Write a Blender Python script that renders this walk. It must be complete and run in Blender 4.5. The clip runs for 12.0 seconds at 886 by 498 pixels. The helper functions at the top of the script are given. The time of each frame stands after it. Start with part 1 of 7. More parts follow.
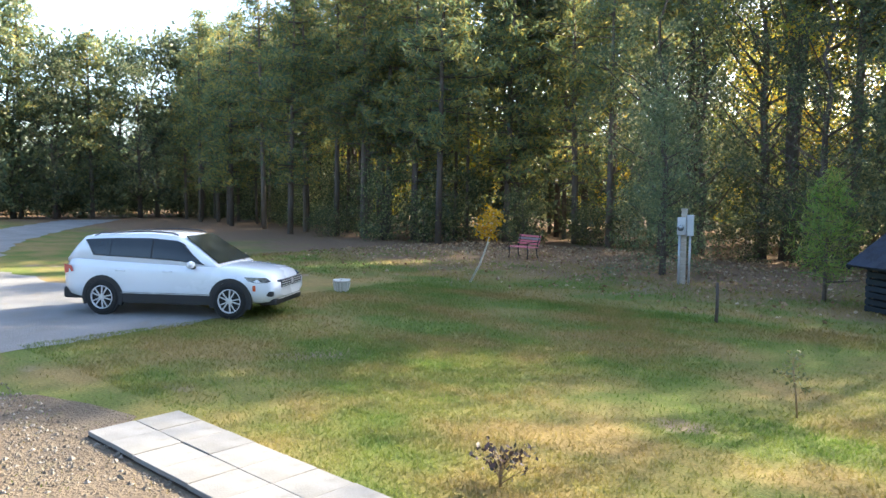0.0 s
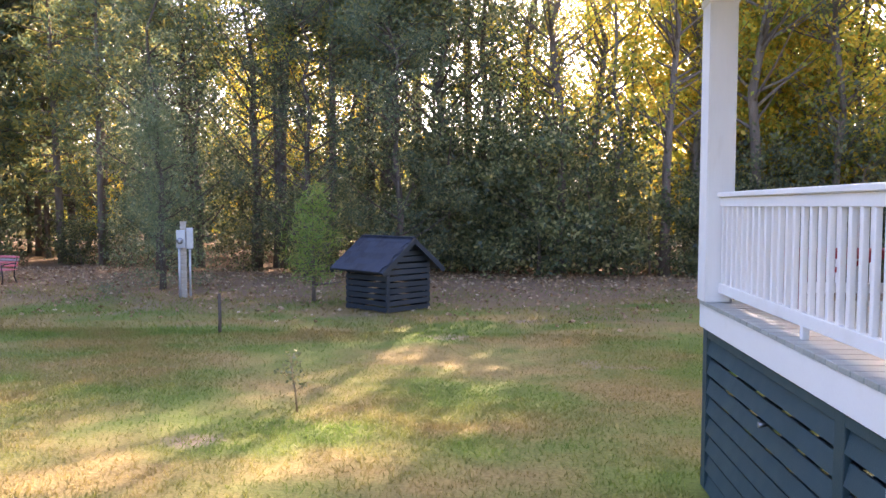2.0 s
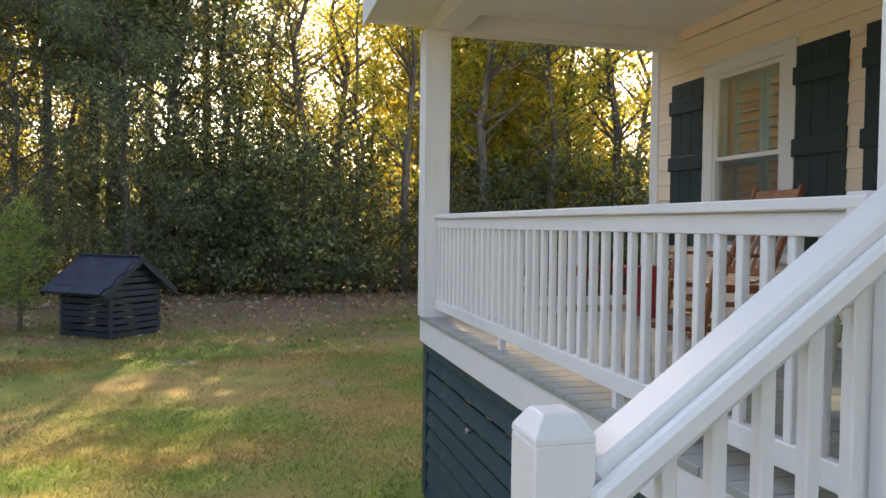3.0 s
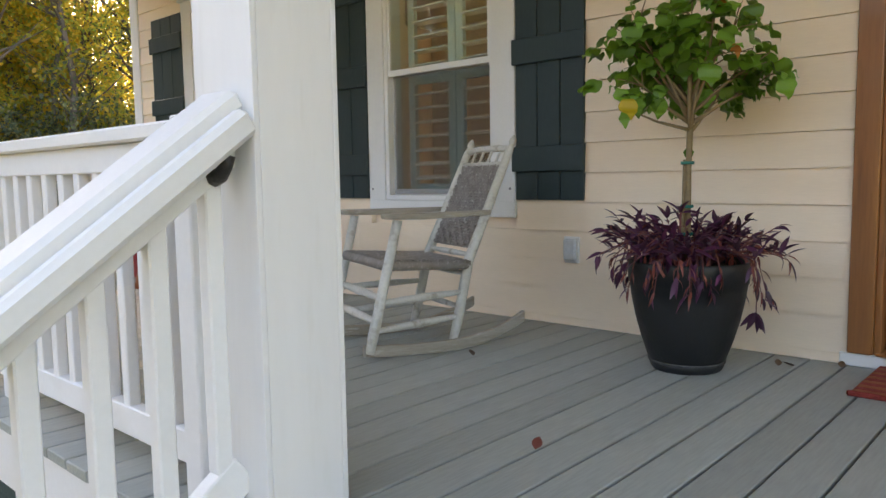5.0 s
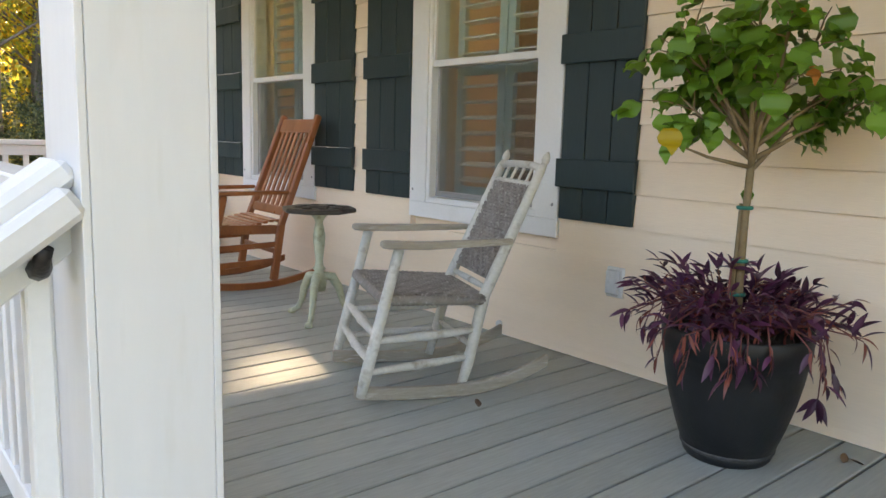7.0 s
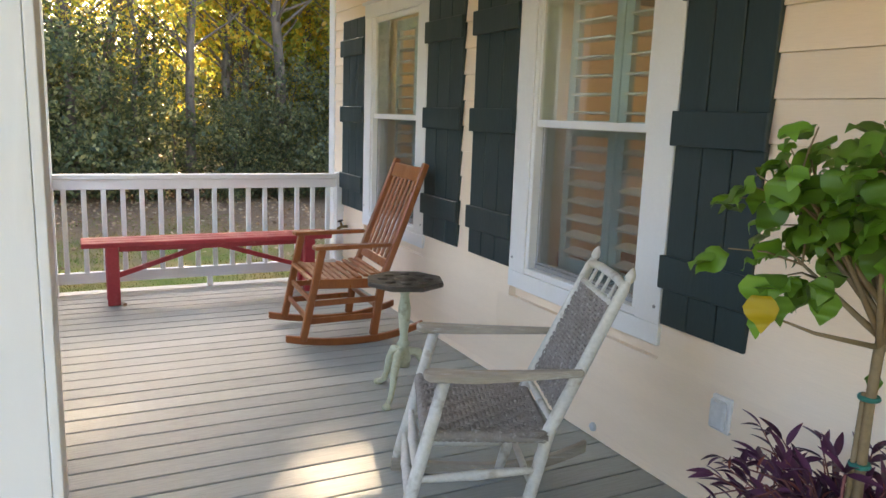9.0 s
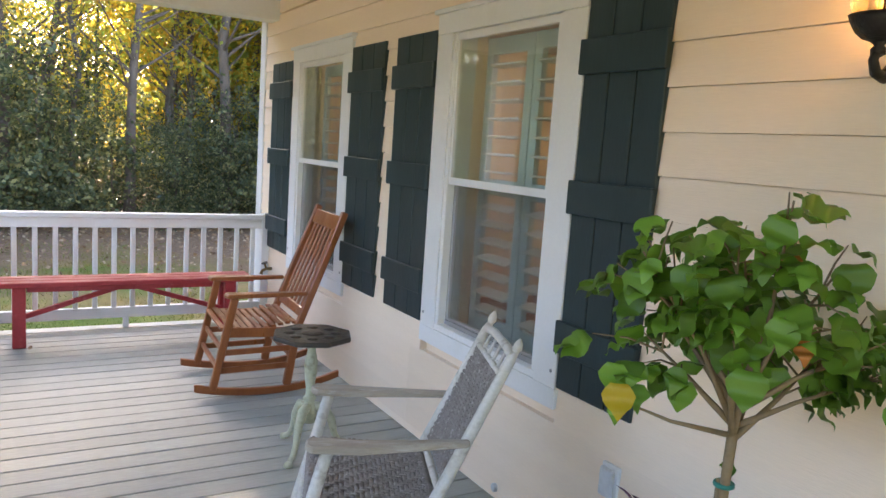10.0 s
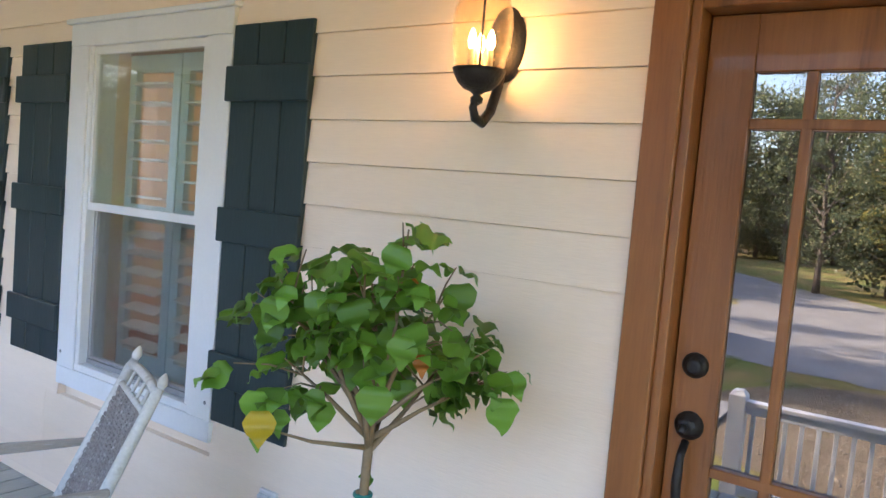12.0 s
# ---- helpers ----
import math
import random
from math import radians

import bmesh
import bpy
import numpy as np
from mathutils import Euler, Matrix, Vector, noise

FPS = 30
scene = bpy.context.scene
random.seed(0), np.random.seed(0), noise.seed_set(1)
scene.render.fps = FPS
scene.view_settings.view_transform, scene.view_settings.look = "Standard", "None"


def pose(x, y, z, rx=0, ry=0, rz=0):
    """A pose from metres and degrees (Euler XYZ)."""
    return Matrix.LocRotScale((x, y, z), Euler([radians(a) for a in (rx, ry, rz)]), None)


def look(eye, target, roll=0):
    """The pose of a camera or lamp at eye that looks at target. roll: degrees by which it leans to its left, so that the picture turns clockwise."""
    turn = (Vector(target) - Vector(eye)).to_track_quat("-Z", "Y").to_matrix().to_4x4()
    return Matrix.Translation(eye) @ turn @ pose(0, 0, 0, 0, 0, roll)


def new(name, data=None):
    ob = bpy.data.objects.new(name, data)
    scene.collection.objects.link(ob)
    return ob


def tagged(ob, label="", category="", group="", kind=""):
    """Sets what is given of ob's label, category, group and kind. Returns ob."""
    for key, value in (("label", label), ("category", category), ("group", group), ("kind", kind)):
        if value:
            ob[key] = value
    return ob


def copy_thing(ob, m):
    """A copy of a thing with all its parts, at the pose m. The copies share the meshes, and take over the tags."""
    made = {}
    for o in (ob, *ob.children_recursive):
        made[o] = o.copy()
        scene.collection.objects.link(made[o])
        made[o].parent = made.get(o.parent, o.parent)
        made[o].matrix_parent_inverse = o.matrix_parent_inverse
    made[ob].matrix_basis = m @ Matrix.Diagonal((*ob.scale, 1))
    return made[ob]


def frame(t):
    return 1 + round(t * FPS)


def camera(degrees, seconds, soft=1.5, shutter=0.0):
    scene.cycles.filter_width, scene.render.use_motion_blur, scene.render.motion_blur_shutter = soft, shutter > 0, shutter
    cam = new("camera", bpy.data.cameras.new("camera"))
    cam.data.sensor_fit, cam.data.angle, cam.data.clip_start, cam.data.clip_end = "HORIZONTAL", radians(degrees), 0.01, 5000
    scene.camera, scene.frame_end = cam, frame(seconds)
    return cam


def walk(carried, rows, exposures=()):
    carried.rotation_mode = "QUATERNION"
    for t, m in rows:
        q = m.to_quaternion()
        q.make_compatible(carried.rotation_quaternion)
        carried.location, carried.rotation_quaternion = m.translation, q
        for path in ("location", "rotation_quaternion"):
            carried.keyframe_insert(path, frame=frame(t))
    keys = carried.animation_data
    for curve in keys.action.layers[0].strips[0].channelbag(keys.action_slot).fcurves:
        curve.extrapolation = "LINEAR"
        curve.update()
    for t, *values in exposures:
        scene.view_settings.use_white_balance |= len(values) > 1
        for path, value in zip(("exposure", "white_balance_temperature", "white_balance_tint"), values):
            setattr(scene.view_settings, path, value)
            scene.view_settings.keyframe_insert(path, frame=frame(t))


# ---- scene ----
cam = camera(62.0, 12.0)
METRES, EYE, TILT, LEAN, TURN = 3.15, 2.43, 0.0, 0.0, 42.2
ROWS = [
    (0.0, 0.0, 0.0, 0.0, 0.04, -4.46, -0.48),
    (0.5, 0.0137, 0.0178, -0.0032, -11.02, -4.92, -0.48),
    (1.0, -0.004, 0.0145, 0.0071, -20.1, -4.7, -0.12),
    (1.5, -0.02, -0.0038, 0.0127, -27.52, -4.1, 0.16),
    (2.0, 0.0015, -0.0008, 0.0017, -37.51, -3.33, -0.02),
    (2.5, 0.0167, -0.0264, 0.0039, -47.63, -2.59, -0.4),
    (3.0, 0.0429, -0.0496, 0.008, -56.84, -1.85, -0.65),
    (3.5, 0.084, -0.0845, 0.0003, -66.3, -1.3, -0.75),
    (5.5, 0.2656, -0.2147, -0.0086, -92.84, -7.03, 0.65),
    (6.0, 0.3068, -0.239, 0.0235, -92.44, -8.38, 0.0),
    (6.5, 0.342, -0.29, 0.044, -88.42, -8.29, -1.19),
    (7.0, 0.3711, -0.3005, 0.0681, -81.95, -8.53, -1.57),
    (7.5, 0.4267, -0.3092, 0.1156, -77.15, -8.51, -1.47),
    (9.5, 0.5612, -0.4078, 0.2278, -67.86, -10.43, -2.03),
    (10.0, 0.5655, -0.443, 0.2488, -72.26, -7.67, -3.9),
    (10.5, 0.5723, -0.4714, 0.2616, -79.8, -4.85, -5.0),
    (11.0, 0.5678, -0.4725, 0.266, -88.01, -3.09, -5.32),
    (11.5, 0.5673, -0.4665, 0.2647, -93.66, -2.98, -5.23),
    (12.0, 0.5586, -0.4715, 0.2572, -97.24, -4.03, -4.86),
]
walk(cam, [(t, pose(0, 0, EYE, TILT, LEAN, TURN) @ pose(METRES * x, METRES * y, METRES * z, 90 + pitch, roll, yaw)) for t, x, y, z, yaw, pitch, roll in ROWS],
     [(0.0, 2.15, 6100, 8), (0.5, 2.5, 5600, 30), (1.0, 2.65, 5100, 36), (1.5, 2.68, 5200, 40), (2.5, 2.35, 7700, 18), (3.5, 1.95, 7700, 15), (5.5, 2.85, 8300, 18), (6.0, 2.9, 8300, 18), (6.5, 3.16, 8400, 20), (7.0, 2.95, 8100, 17), (7.5, 2.95, 8000, 16), (9.5, 3.0, 7200, 18), (12.0, 3.3, 6100, 20)])

# ---- light ----
SUN_AZ, SUN_EL = 15.0, 32.0  # degrees from +y towards +x, and above the horizon
world = bpy.data.worlds.new("sky")
world.use_nodes = True
scene.world = world
wn = world.node_tree.nodes
sky = wn.new("ShaderNodeTexSky")
sky.sky_type, sky.sun_disc = "NISHITA", False
sky.sun_elevation, sky.sun_rotation = radians(SUN_EL), radians(SUN_AZ)
sky.air_density, sky.dust_density = 1.0, 2.0
world.node_tree.links.new(sky.outputs[0], wn["Background"].inputs[0])
wn["Background"].inputs[1].default_value = 0.15
sun = new("sun", bpy.data.lights.new("sun", "SUN"))
sun.data.energy, sun.data.angle, sun.data.color = 5.0, radians(0.6), (1.0, 0.84, 0.62)
sun_dir = Vector((math.sin(radians(SUN_AZ)) * math.cos(radians(SUN_EL)), math.cos(radians(SUN_AZ)) * math.cos(radians(SUN_EL)), math.sin(radians(SUN_EL))))
sun.matrix_world = look(sun_dir * 60, (0, 0, 0))


# ---- materials ----
def tree_of(name):
    m = bpy.data.materials.new(name)
    m.use_nodes = True
    nt = m.node_tree
    return m, nt, nt.nodes["Principled BSDF"]


def mixer(nt, fac, a, b):
    n = nt.nodes.new("ShaderNodeMix")
    n.data_type = "RGBA"
    if isinstance(fac, float):
        n.inputs[0].default_value = fac
    else:
        nt.links.new(fac, n.inputs[0])
    for k, v in ((6, a), (7, b)):
        if isinstance(v, tuple):
            n.inputs[k].default_value = (*v, 1)
        else:
            nt.links.new(v, n.inputs[k])
    return n.outputs[2]


def noise_of(nt, scale, stretch=(1, 1, 1), detail=4.0, low=0.3, high=0.7):
    co = nt.nodes.new("ShaderNodeTexCoord")
    mp = nt.nodes.new("ShaderNodeMapping")
    mp.inputs["Scale"].default_value = stretch
    nz = nt.nodes.new("ShaderNodeTexNoise")
    nz.inputs["Scale"].default_value, nz.inputs["Detail"].default_value = scale, detail
    nt.links.new(co.outputs["Object"], mp.inputs[0])
    nt.links.new(mp.outputs[0], nz.inputs[0])
    mr = nt.nodes.new("ShaderNodeMapRange")
    mr.inputs[1].default_value, mr.inputs[2].default_value = low, high
    nt.links.new(nz.outputs[0], mr.inputs[0])
    return mr.outputs[0]


def surface(name, c1, c2, rough=0.6, scale=3.0, fine=60.0, bump=0.1, metal=0.0, stretch=(1, 1, 1), c3=None, vary=0.0, depth=0.004, coat=0.0, amp=0.11):
    """A two-scale procedural surface: broad blotches c1-c2, fine grain with relief, optional stains c3, optional change from piece to piece."""
    m, nt, p = tree_of(name)
    broad = noise_of(nt, scale, stretch)
    grain = noise_of(nt, fine, stretch, 6.0, 0.25, 0.75)
    col = mixer(nt, broad, c1, c2)
    dark = nt.nodes.new("ShaderNodeHueSaturation")
    nt.links.new(col, dark.inputs["Color"])
    mr = nt.nodes.new("ShaderNodeMapRange")
    mr.inputs[3].default_value, mr.inputs[4].default_value = 1 - amp, 1 + amp * 0.9
    nt.links.new(grain, mr.inputs[0])
    nt.links.new(mr.outputs[0], dark.inputs["Value"])
    col = dark.outputs[0]
    if c3:
        col = mixer(nt, noise_of(nt, scale * 2.7, stretch, 8.0, 0.58, 0.75), col, c3)
    if vary:
        oi = nt.nodes.new("ShaderNodeObjectInfo")
        hs = nt.nodes.new("ShaderNodeHueSaturation")
        mr = nt.nodes.new("ShaderNodeMapRange")
        mr.inputs[3].default_value, mr.inputs[4].default_value = 1 - vary, 1 + vary
        nt.links.new(oi.outputs["Random"], mr.inputs[0])
        nt.links.new(mr.outputs[0], hs.inputs["Value"])
        nt.links.new(col, hs.inputs["Color"])
        col = hs.outputs[0]
    nt.links.new(col, p.inputs["Base Color"])
    rr = nt.nodes.new("ShaderNodeMapRange")
    rr.inputs[3].default_value, rr.inputs[4].default_value = max(0.03, rough - 0.1), min(1, rough + 0.1)
    nt.links.new(broad, rr.inputs[0])
    nt.links.new(rr.outputs[0], p.inputs["Roughness"])
    p.inputs["Metallic"].default_value = metal
    p.inputs["Coat Weight"].default_value = coat
    if bump:
        b = nt.nodes.new("ShaderNodeBump")
        b.inputs["Strength"].default_value, b.inputs["Distance"].default_value = bump, depth
        nt.links.new(grain, b.inputs["Height"])
        nt.links.new(b.outputs[0], p.inputs["Normal"])
    return m


def leaf_surface(name, cols, trans=0.35, rough=0.5, vary=0.25):
    """Leaves: colours change from leaf to leaf and from plant to plant, and light shines through."""
    m, nt, p = tree_of(name)
    geo = nt.nodes.new("ShaderNodeNewGeometry")
    ramp = nt.nodes.new("ShaderNodeValToRGB")
    nt.links.new(geo.outputs["Random Per Island"], ramp.inputs[0])
    el = ramp.color_ramp.elements
    while len(el) < len(cols):
        el.new(0.5)
    for i, c in enumerate(cols):
        el[i].position, el[i].color = i / max(1, len(cols) - 1), (*c, 1)
    oi = nt.nodes.new("ShaderNodeObjectInfo")
    hs = nt.nodes.new("ShaderNodeHueSaturation")
    mr = nt.nodes.new("ShaderNodeMapRange")
    mr.inputs[3].default_value, mr.inputs[4].default_value = 1 - vary, 1 + vary
    nt.links.new(oi.outputs["Random"], mr.inputs[0])
    nt.links.new(mr.outputs[0], hs.inputs["Value"])
    nt.links.new(ramp.outputs[0], hs.inputs["Color"])
    nt.links.new(hs.outputs[0], p.inputs["Base Color"])
    p.inputs["Roughness"].default_value = rough
    tr = nt.nodes.new("ShaderNodeBsdfTranslucent")
    nt.links.new(hs.outputs[0], tr.inputs[0])
    mx = nt.nodes.new("ShaderNodeMixShader")
    mx.inputs[0].default_value = trans
    nt.links.new(p.outputs[0], mx.inputs[1])
    nt.links.new(tr.outputs[0], mx.inputs[2])
    nt.links.new(mx.outputs[0], nt.nodes["Material Output"].inputs[0])
    return m


def glass_surface(name, tint=(0.9, 0.95, 0.93), rough=0.0, gloss=0.07):
    """Thin window glass: mostly clear, with a mirror image by Fresnel."""
    m, nt, p = tree_of(name)
    nt.nodes.remove(p)
    tr = nt.nodes.new("ShaderNodeBsdfTransparent")
    tr.inputs[0].default_value = (*tint, 1)
    gl = nt.nodes.new("ShaderNodeBsdfGlossy")
    gl.inputs["Roughness"].default_value = rough
    lw = nt.nodes.new("ShaderNodeLayerWeight")
    pw = nt.nodes.new("ShaderNodeMath")
    pw.operation = "POWER"
    nt.links.new(lw.outputs["Facing"], pw.inputs[0])
    pw.inputs[1].default_value = 3.5
    fr = nt.nodes.new("ShaderNodeMapRange")
    fr.inputs[3].default_value, fr.inputs[4].default_value = gloss, 0.85
    nt.links.new(pw.outputs[0], fr.inputs[0])
    mx = nt.nodes.new("ShaderNodeMixShader")
    nt.links.new(fr.outputs[0], mx.inputs[0])
    nt.links.new(tr.outputs[0], mx.inputs[1])
    nt.links.new(gl.outputs[0], mx.inputs[2])
    nt.links.new(mx.outputs[0], nt.nodes["Material Output"].inputs[0])
    return m


WHITE = surface("white_paint", (0.77, 0.77, 0.76), (0.74, 0.74, 0.73), 0.42, 1.3, 60, 0.05, amp=0.02, c3=(0.70, 0.695, 0.67))
SIDING = surface("cream_siding", (0.88, 0.72, 0.56), (0.85, 0.69, 0.53), 0.55, 0.8, 30, 0.22, stretch=(6, 0.6, 9), vary=0.015, depth=0.002, amp=0.03)
SHUTTER = surface("dark_teal_paint", (0.012, 0.030, 0.034), (0.018, 0.038, 0.042), 0.5, 2.0, 40, 0.15, stretch=(2, 2, 0.4))
DECK = surface("grey_deck_paint", (0.30, 0.325, 0.302), (0.34, 0.36, 0.33), 0.5, 1.4, 30, 0.3, stretch=(0.35, 3, 3), c3=(0.36, 0.365, 0.335), vary=0.09)
SKIRTMAT = surface("navy_skirt_paint", (0.020, 0.052, 0.066), (0.028, 0.064, 0.078), 0.5, 2.0, 40, 0.2, stretch=(2, 0.5, 2))
DOORWOOD = surface("stained_door_wood", (0.33, 0.125, 0.032), (0.21, 0.072, 0.018), 0.42, 1.6, 26, 0.25, stretch=(5, 5, 0.35), c3=(0.14, 0.046, 0.012), coat=0.15)
HONEY = surface("honey_oak", (0.33, 0.105, 0.028), (0.24, 0.068, 0.018), 0.35, 3.0, 40, 0.15, stretch=(3, 3, 0.6), coat=0.2)
WORNWHITE = surface("worn_white_paint", (0.62, 0.61, 0.57), (0.52, 0.51, 0.46), 0.6, 6, 70, 0.35, c3=(0.30, 0.26, 0.20))
WICKER = surface("grey_woven_reed", (0.20, 0.175, 0.155), (0.30, 0.27, 0.25), 0.75, 18, 120, 0.5, c3=(0.48, 0.45, 0.42))
SAGE = surface("sage_cream_paint", (0.50, 0.52, 0.38), (0.42, 0.44, 0.31), 0.6, 7, 60, 0.3, c3=(0.24, 0.22, 0.14))
TABLETOP = surface("black_worn_tabletop", (0.022, 0.020, 0.018), (0.05, 0.04, 0.03), 0.45, 14, 60, 0.6, c3=(0.13, 0.07, 0.04))
REDPAINT = surface("red_bench_paint", (0.40, 0.035, 0.045), (0.33, 0.025, 0.035), 0.5, 5, 60, 0.25, c3=(0.45, 0.10, 0.10))
IRON = surface("black_iron", (0.016, 0.014, 0.013), (0.026, 0.022, 0.02), 0.45, 12, 90, 0.4, metal=0.3)
POTMAT = surface("black_plastic", (0.007, 0.008, 0.009), (0.011, 0.012, 0.014), 0.5, 6, 50, 0.15, c3=(0.016, 0.016, 0.018))
SOIL = surface("potting_soil", (0.03, 0.02, 0.014), (0.06, 0.04, 0.025), 0.95, 20, 80, 0.9, depth=0.02)
STEM = surface("tan_stem", (0.27, 0.19, 0.10), (0.20, 0.14, 0.075), 0.7, 20, 90, 0.4)
BARK = surface("grey_brown_bark", (0.085, 0.065, 0.05), (0.14, 0.115, 0.095), 0.9, 3, 14, 0.8, stretch=(3, 3, 0.5), depth=0.03, vary=0.3)
PALEBARK = surface("pale_lichen_bark", (0.20, 0.18, 0.155), (0.13, 0.11, 0.09), 0.9, 2, 12, 0.8, stretch=(3, 3, 0.5), depth=0.03, vary=0.3)
CONCRETE = surface("concrete_paver", (0.25, 0.245, 0.235), (0.195, 0.19, 0.182), 0.85, 2.5, 60, 0.4, c3=(0.19, 0.18, 0.165), vary=0.09)
SHINGLE = surface("dark_slate_shingle", (0.010, 0.016, 0.030), (0.016, 0.024, 0.042), 0.8, 6, 90, 0.6, vary=0.3)
SHEDPAINT = surface("dark_navy_shed_paint", (0.008, 0.016, 0.026), (0.013, 0.023, 0.034), 0.5, 3, 40, 0.2, vary=0.15)
DARKROOM = surface("room_plaster", (0.45, 0.42, 0.37), (0.40, 0.37, 0.33), 0.8, 1.0, 30, 0.1)
GLASS = glass_surface("window_glass")


# ---- mesh tools ----
def box(bm, lo, hi, m=None):
    lo, hi = Vector(lo), Vector(hi)
    vs = [bm.verts.new((x, y, z)) for x in (lo.x, hi.x) for y in (lo.y, hi.y) for z in (lo.z, hi.z)]
    for f in ((0, 1, 3, 2), (4, 6, 7, 5), (0, 4, 5, 1), (2, 3, 7, 6), (0, 2, 6, 4), (1, 5, 7, 3)):
        bm.faces.new([vs[i] for i in f])
    if m is not None:
        for v in vs:
            v.co = m @ v.co
    return vs


def beam(bm, a, b, w, h, up=(0, 0, 1)):
    """A bar of section w x h from a to b."""
    a, b = Vector(a), Vector(b)
    d = (b - a).normalized()
    side = d.cross(Vector(up)).normalized()
    top = side.cross(d).normalized()
    rot = Matrix((side, d, top)).transposed().to_4x4()
    return box(bm, (-w / 2, 0, -h / 2), (w / 2, (b - a).length, h / 2), Matrix.Translation(a) @ rot)


def tube(bm, pts, radii, seg=8, cap=True):
    pts = [Vector(p) for p in pts]
    if not hasattr(radii, "__len__"):
        radii = [radii] * len(pts)
    rings, ref = [], None
    for i, p in enumerate(pts):
        d = (pts[min(i + 1, len(pts) - 1)] - pts[max(i - 1, 0)]).normalized()
        if ref is None:
            ref = Vector((1, 0, 0)) if abs(d.x) < 0.8 else Vector((0, 1, 0))
        u = (ref - d * ref.dot(d)).normalized()
        ref = u
        v = d.cross(u)
        rings.append([bm.verts.new(p + (u * math.cos(a) + v * math.sin(a)) * radii[i]) for a in [2 * math.pi * k / seg for k in range(seg)]])
    for r, s in zip(rings, rings[1:]):
        for k in range(seg):
            f = bm.faces.new((r[k], r[(k + 1) % seg], s[(k + 1) % seg], s[k]))
            f.smooth = True
    if cap:
        bm.faces.new(rings[0][::-1])
        bm.faces.new(rings[-1])


def lathe(bm, profile, seg=24, m=None, smooth=True, caps=True):
    """A turned shape: profile of (radius, height)."""
    rings = []
    for r, z in profile:
        rings.append([bm.verts.new(((m or Matrix()) @ Vector((r * math.cos(2 * math.pi * k / seg), r * math.sin(2 * math.pi * k / seg), z)))) for k in range(seg)])
    for a, b in zip(rings, rings[1:]):
        for k in range(seg):
            f = bm.faces.new((a[k], a[(k + 1) % seg], b[(k + 1) % seg], b[k]))
            f.smooth = smooth
    if caps:
        bm.faces.new(rings[0][::-1])
        bm.faces.new(rings[-1])


def slab(bm, outline, z0, z1, m=None):
    """A flat piece with a given outline in x, y."""
    a = [bm.verts.new((m or Matrix()) @ Vector((x, y, z0))) for x, y in outline]
    b = [bm.verts.new((m or Matrix()) @ Vector((x, y, z1))) for x, y in outline]
    bm.faces.new(a[::-1])
    bm.faces.new(b)
    n = len(a)
    for i in range(n):
        bm.faces.new((a[i], a[(i + 1) % n], b[(i + 1) % n], b[i]))


def mesh_of(name, bm, mat, bevel=0.0, smooth=False):
    if bevel:
        bmesh.ops.bevel(bm, geom=list(bm.edges), offset=bevel, segments=1, affect="EDGES", clamp_overlap=True)
    bmesh.ops.recalc_face_normals(bm, faces=bm.faces)
    me = bpy.data.meshes.new(name)
    bm.to_mesh(me)
    bm.free()
    if smooth:
        me.shade_smooth()
    me.materials.append(mat)
    return me


def part(name, bm, mat, parent=None, label="", bevel=0.0, smooth=False):
    ob = new(name, mesh_of(name, bm, mat, bevel, smooth))
    ob.parent = parent
    return tagged(ob, label)


def thing(name, m, label, category, group="", kind=""):
    ob = new(name)
    ob.empty_display_size = 0.1
    ob.matrix_basis = m
    return tagged(ob, label, category, group, kind)


def setting(name, bm, mat, label, category, bevel=0.0):
    return tagged(part(name, bm, mat, None, "", bevel), label, category, "", "structure")


def one(fn, *args, **kw):
    """A fresh bmesh with one shape in it."""
    bm = bmesh.new()
    fn(bm, *args, **kw)
    return bm


def piece(name, me, parent, m):
    ob = new(name, me)
    ob.parent = parent
    ob.matrix_basis = m
    return ob


# ---- plan ----
WALL = 4.20         # face of the house wall
DECKZ = 1.63        # top of the porch floor
EDGE = 1.70         # outer edge of the porch floor
END = 6.56          # far end of the porch floor
CEIL = 4.34
BEAMZ = 4.18
RAILX = 1.83        # line of the front railing
RAILY = 6.44        # line of the far railing
RAILTOP = 2.55
STAIRY = 1.45       # line of the stair railing
LANDZ = 0.80        # landing
WINDOWS = (3.005, 5.29)  # middles of the two windows

# ---- house and porch ----
def cells(us, vs, holes):
    """Rectangles of a wall that lie outside its openings."""
    us, vs = sorted(us), sorted(vs)
    for a, b in zip(us, us[1:]):
        for c, d in zip(vs, vs[1:]):
            u, v = (a + b) / 2, (c + d) / 2
            if not any(h[0] < u < h[1] and h[2] < v < h[3] for h in holes):
                yield a, b, c, d


HOUSE_Y0, HOUSE_Y1 = -6.0, 6.76
GLASS_H = (2.315, 3.765)
DOOR = (-0.285, 0.655, 1.70, 3.76)
HOLES = [(y - 0.44, y + 0.44, GLASS_H[0] - 0.04, GLASS_H[1] + 0.04) for y in WINDOWS] + [(DOOR[0] - 0.03, DOOR[1] + 0.03, DECKZ, DOOR[3] + 0.03)]
bm = bmesh.new()
for a, b, c, d in cells({HOUSE_Y0, HOUSE_Y1, *[v for h in HOLES for v in h[:2]]}, {0.0, CEIL + 0.3, *[v for h in HOLES for v in h[2:]]}, HOLES):
    box(bm, (WALL + 0.02, a, c), (WALL + 0.18, b, d))
wall_front = setting("wall_front", bm, SIDING, "cream lap-sided front wall of the house", "wall")
bm = bmesh.new()
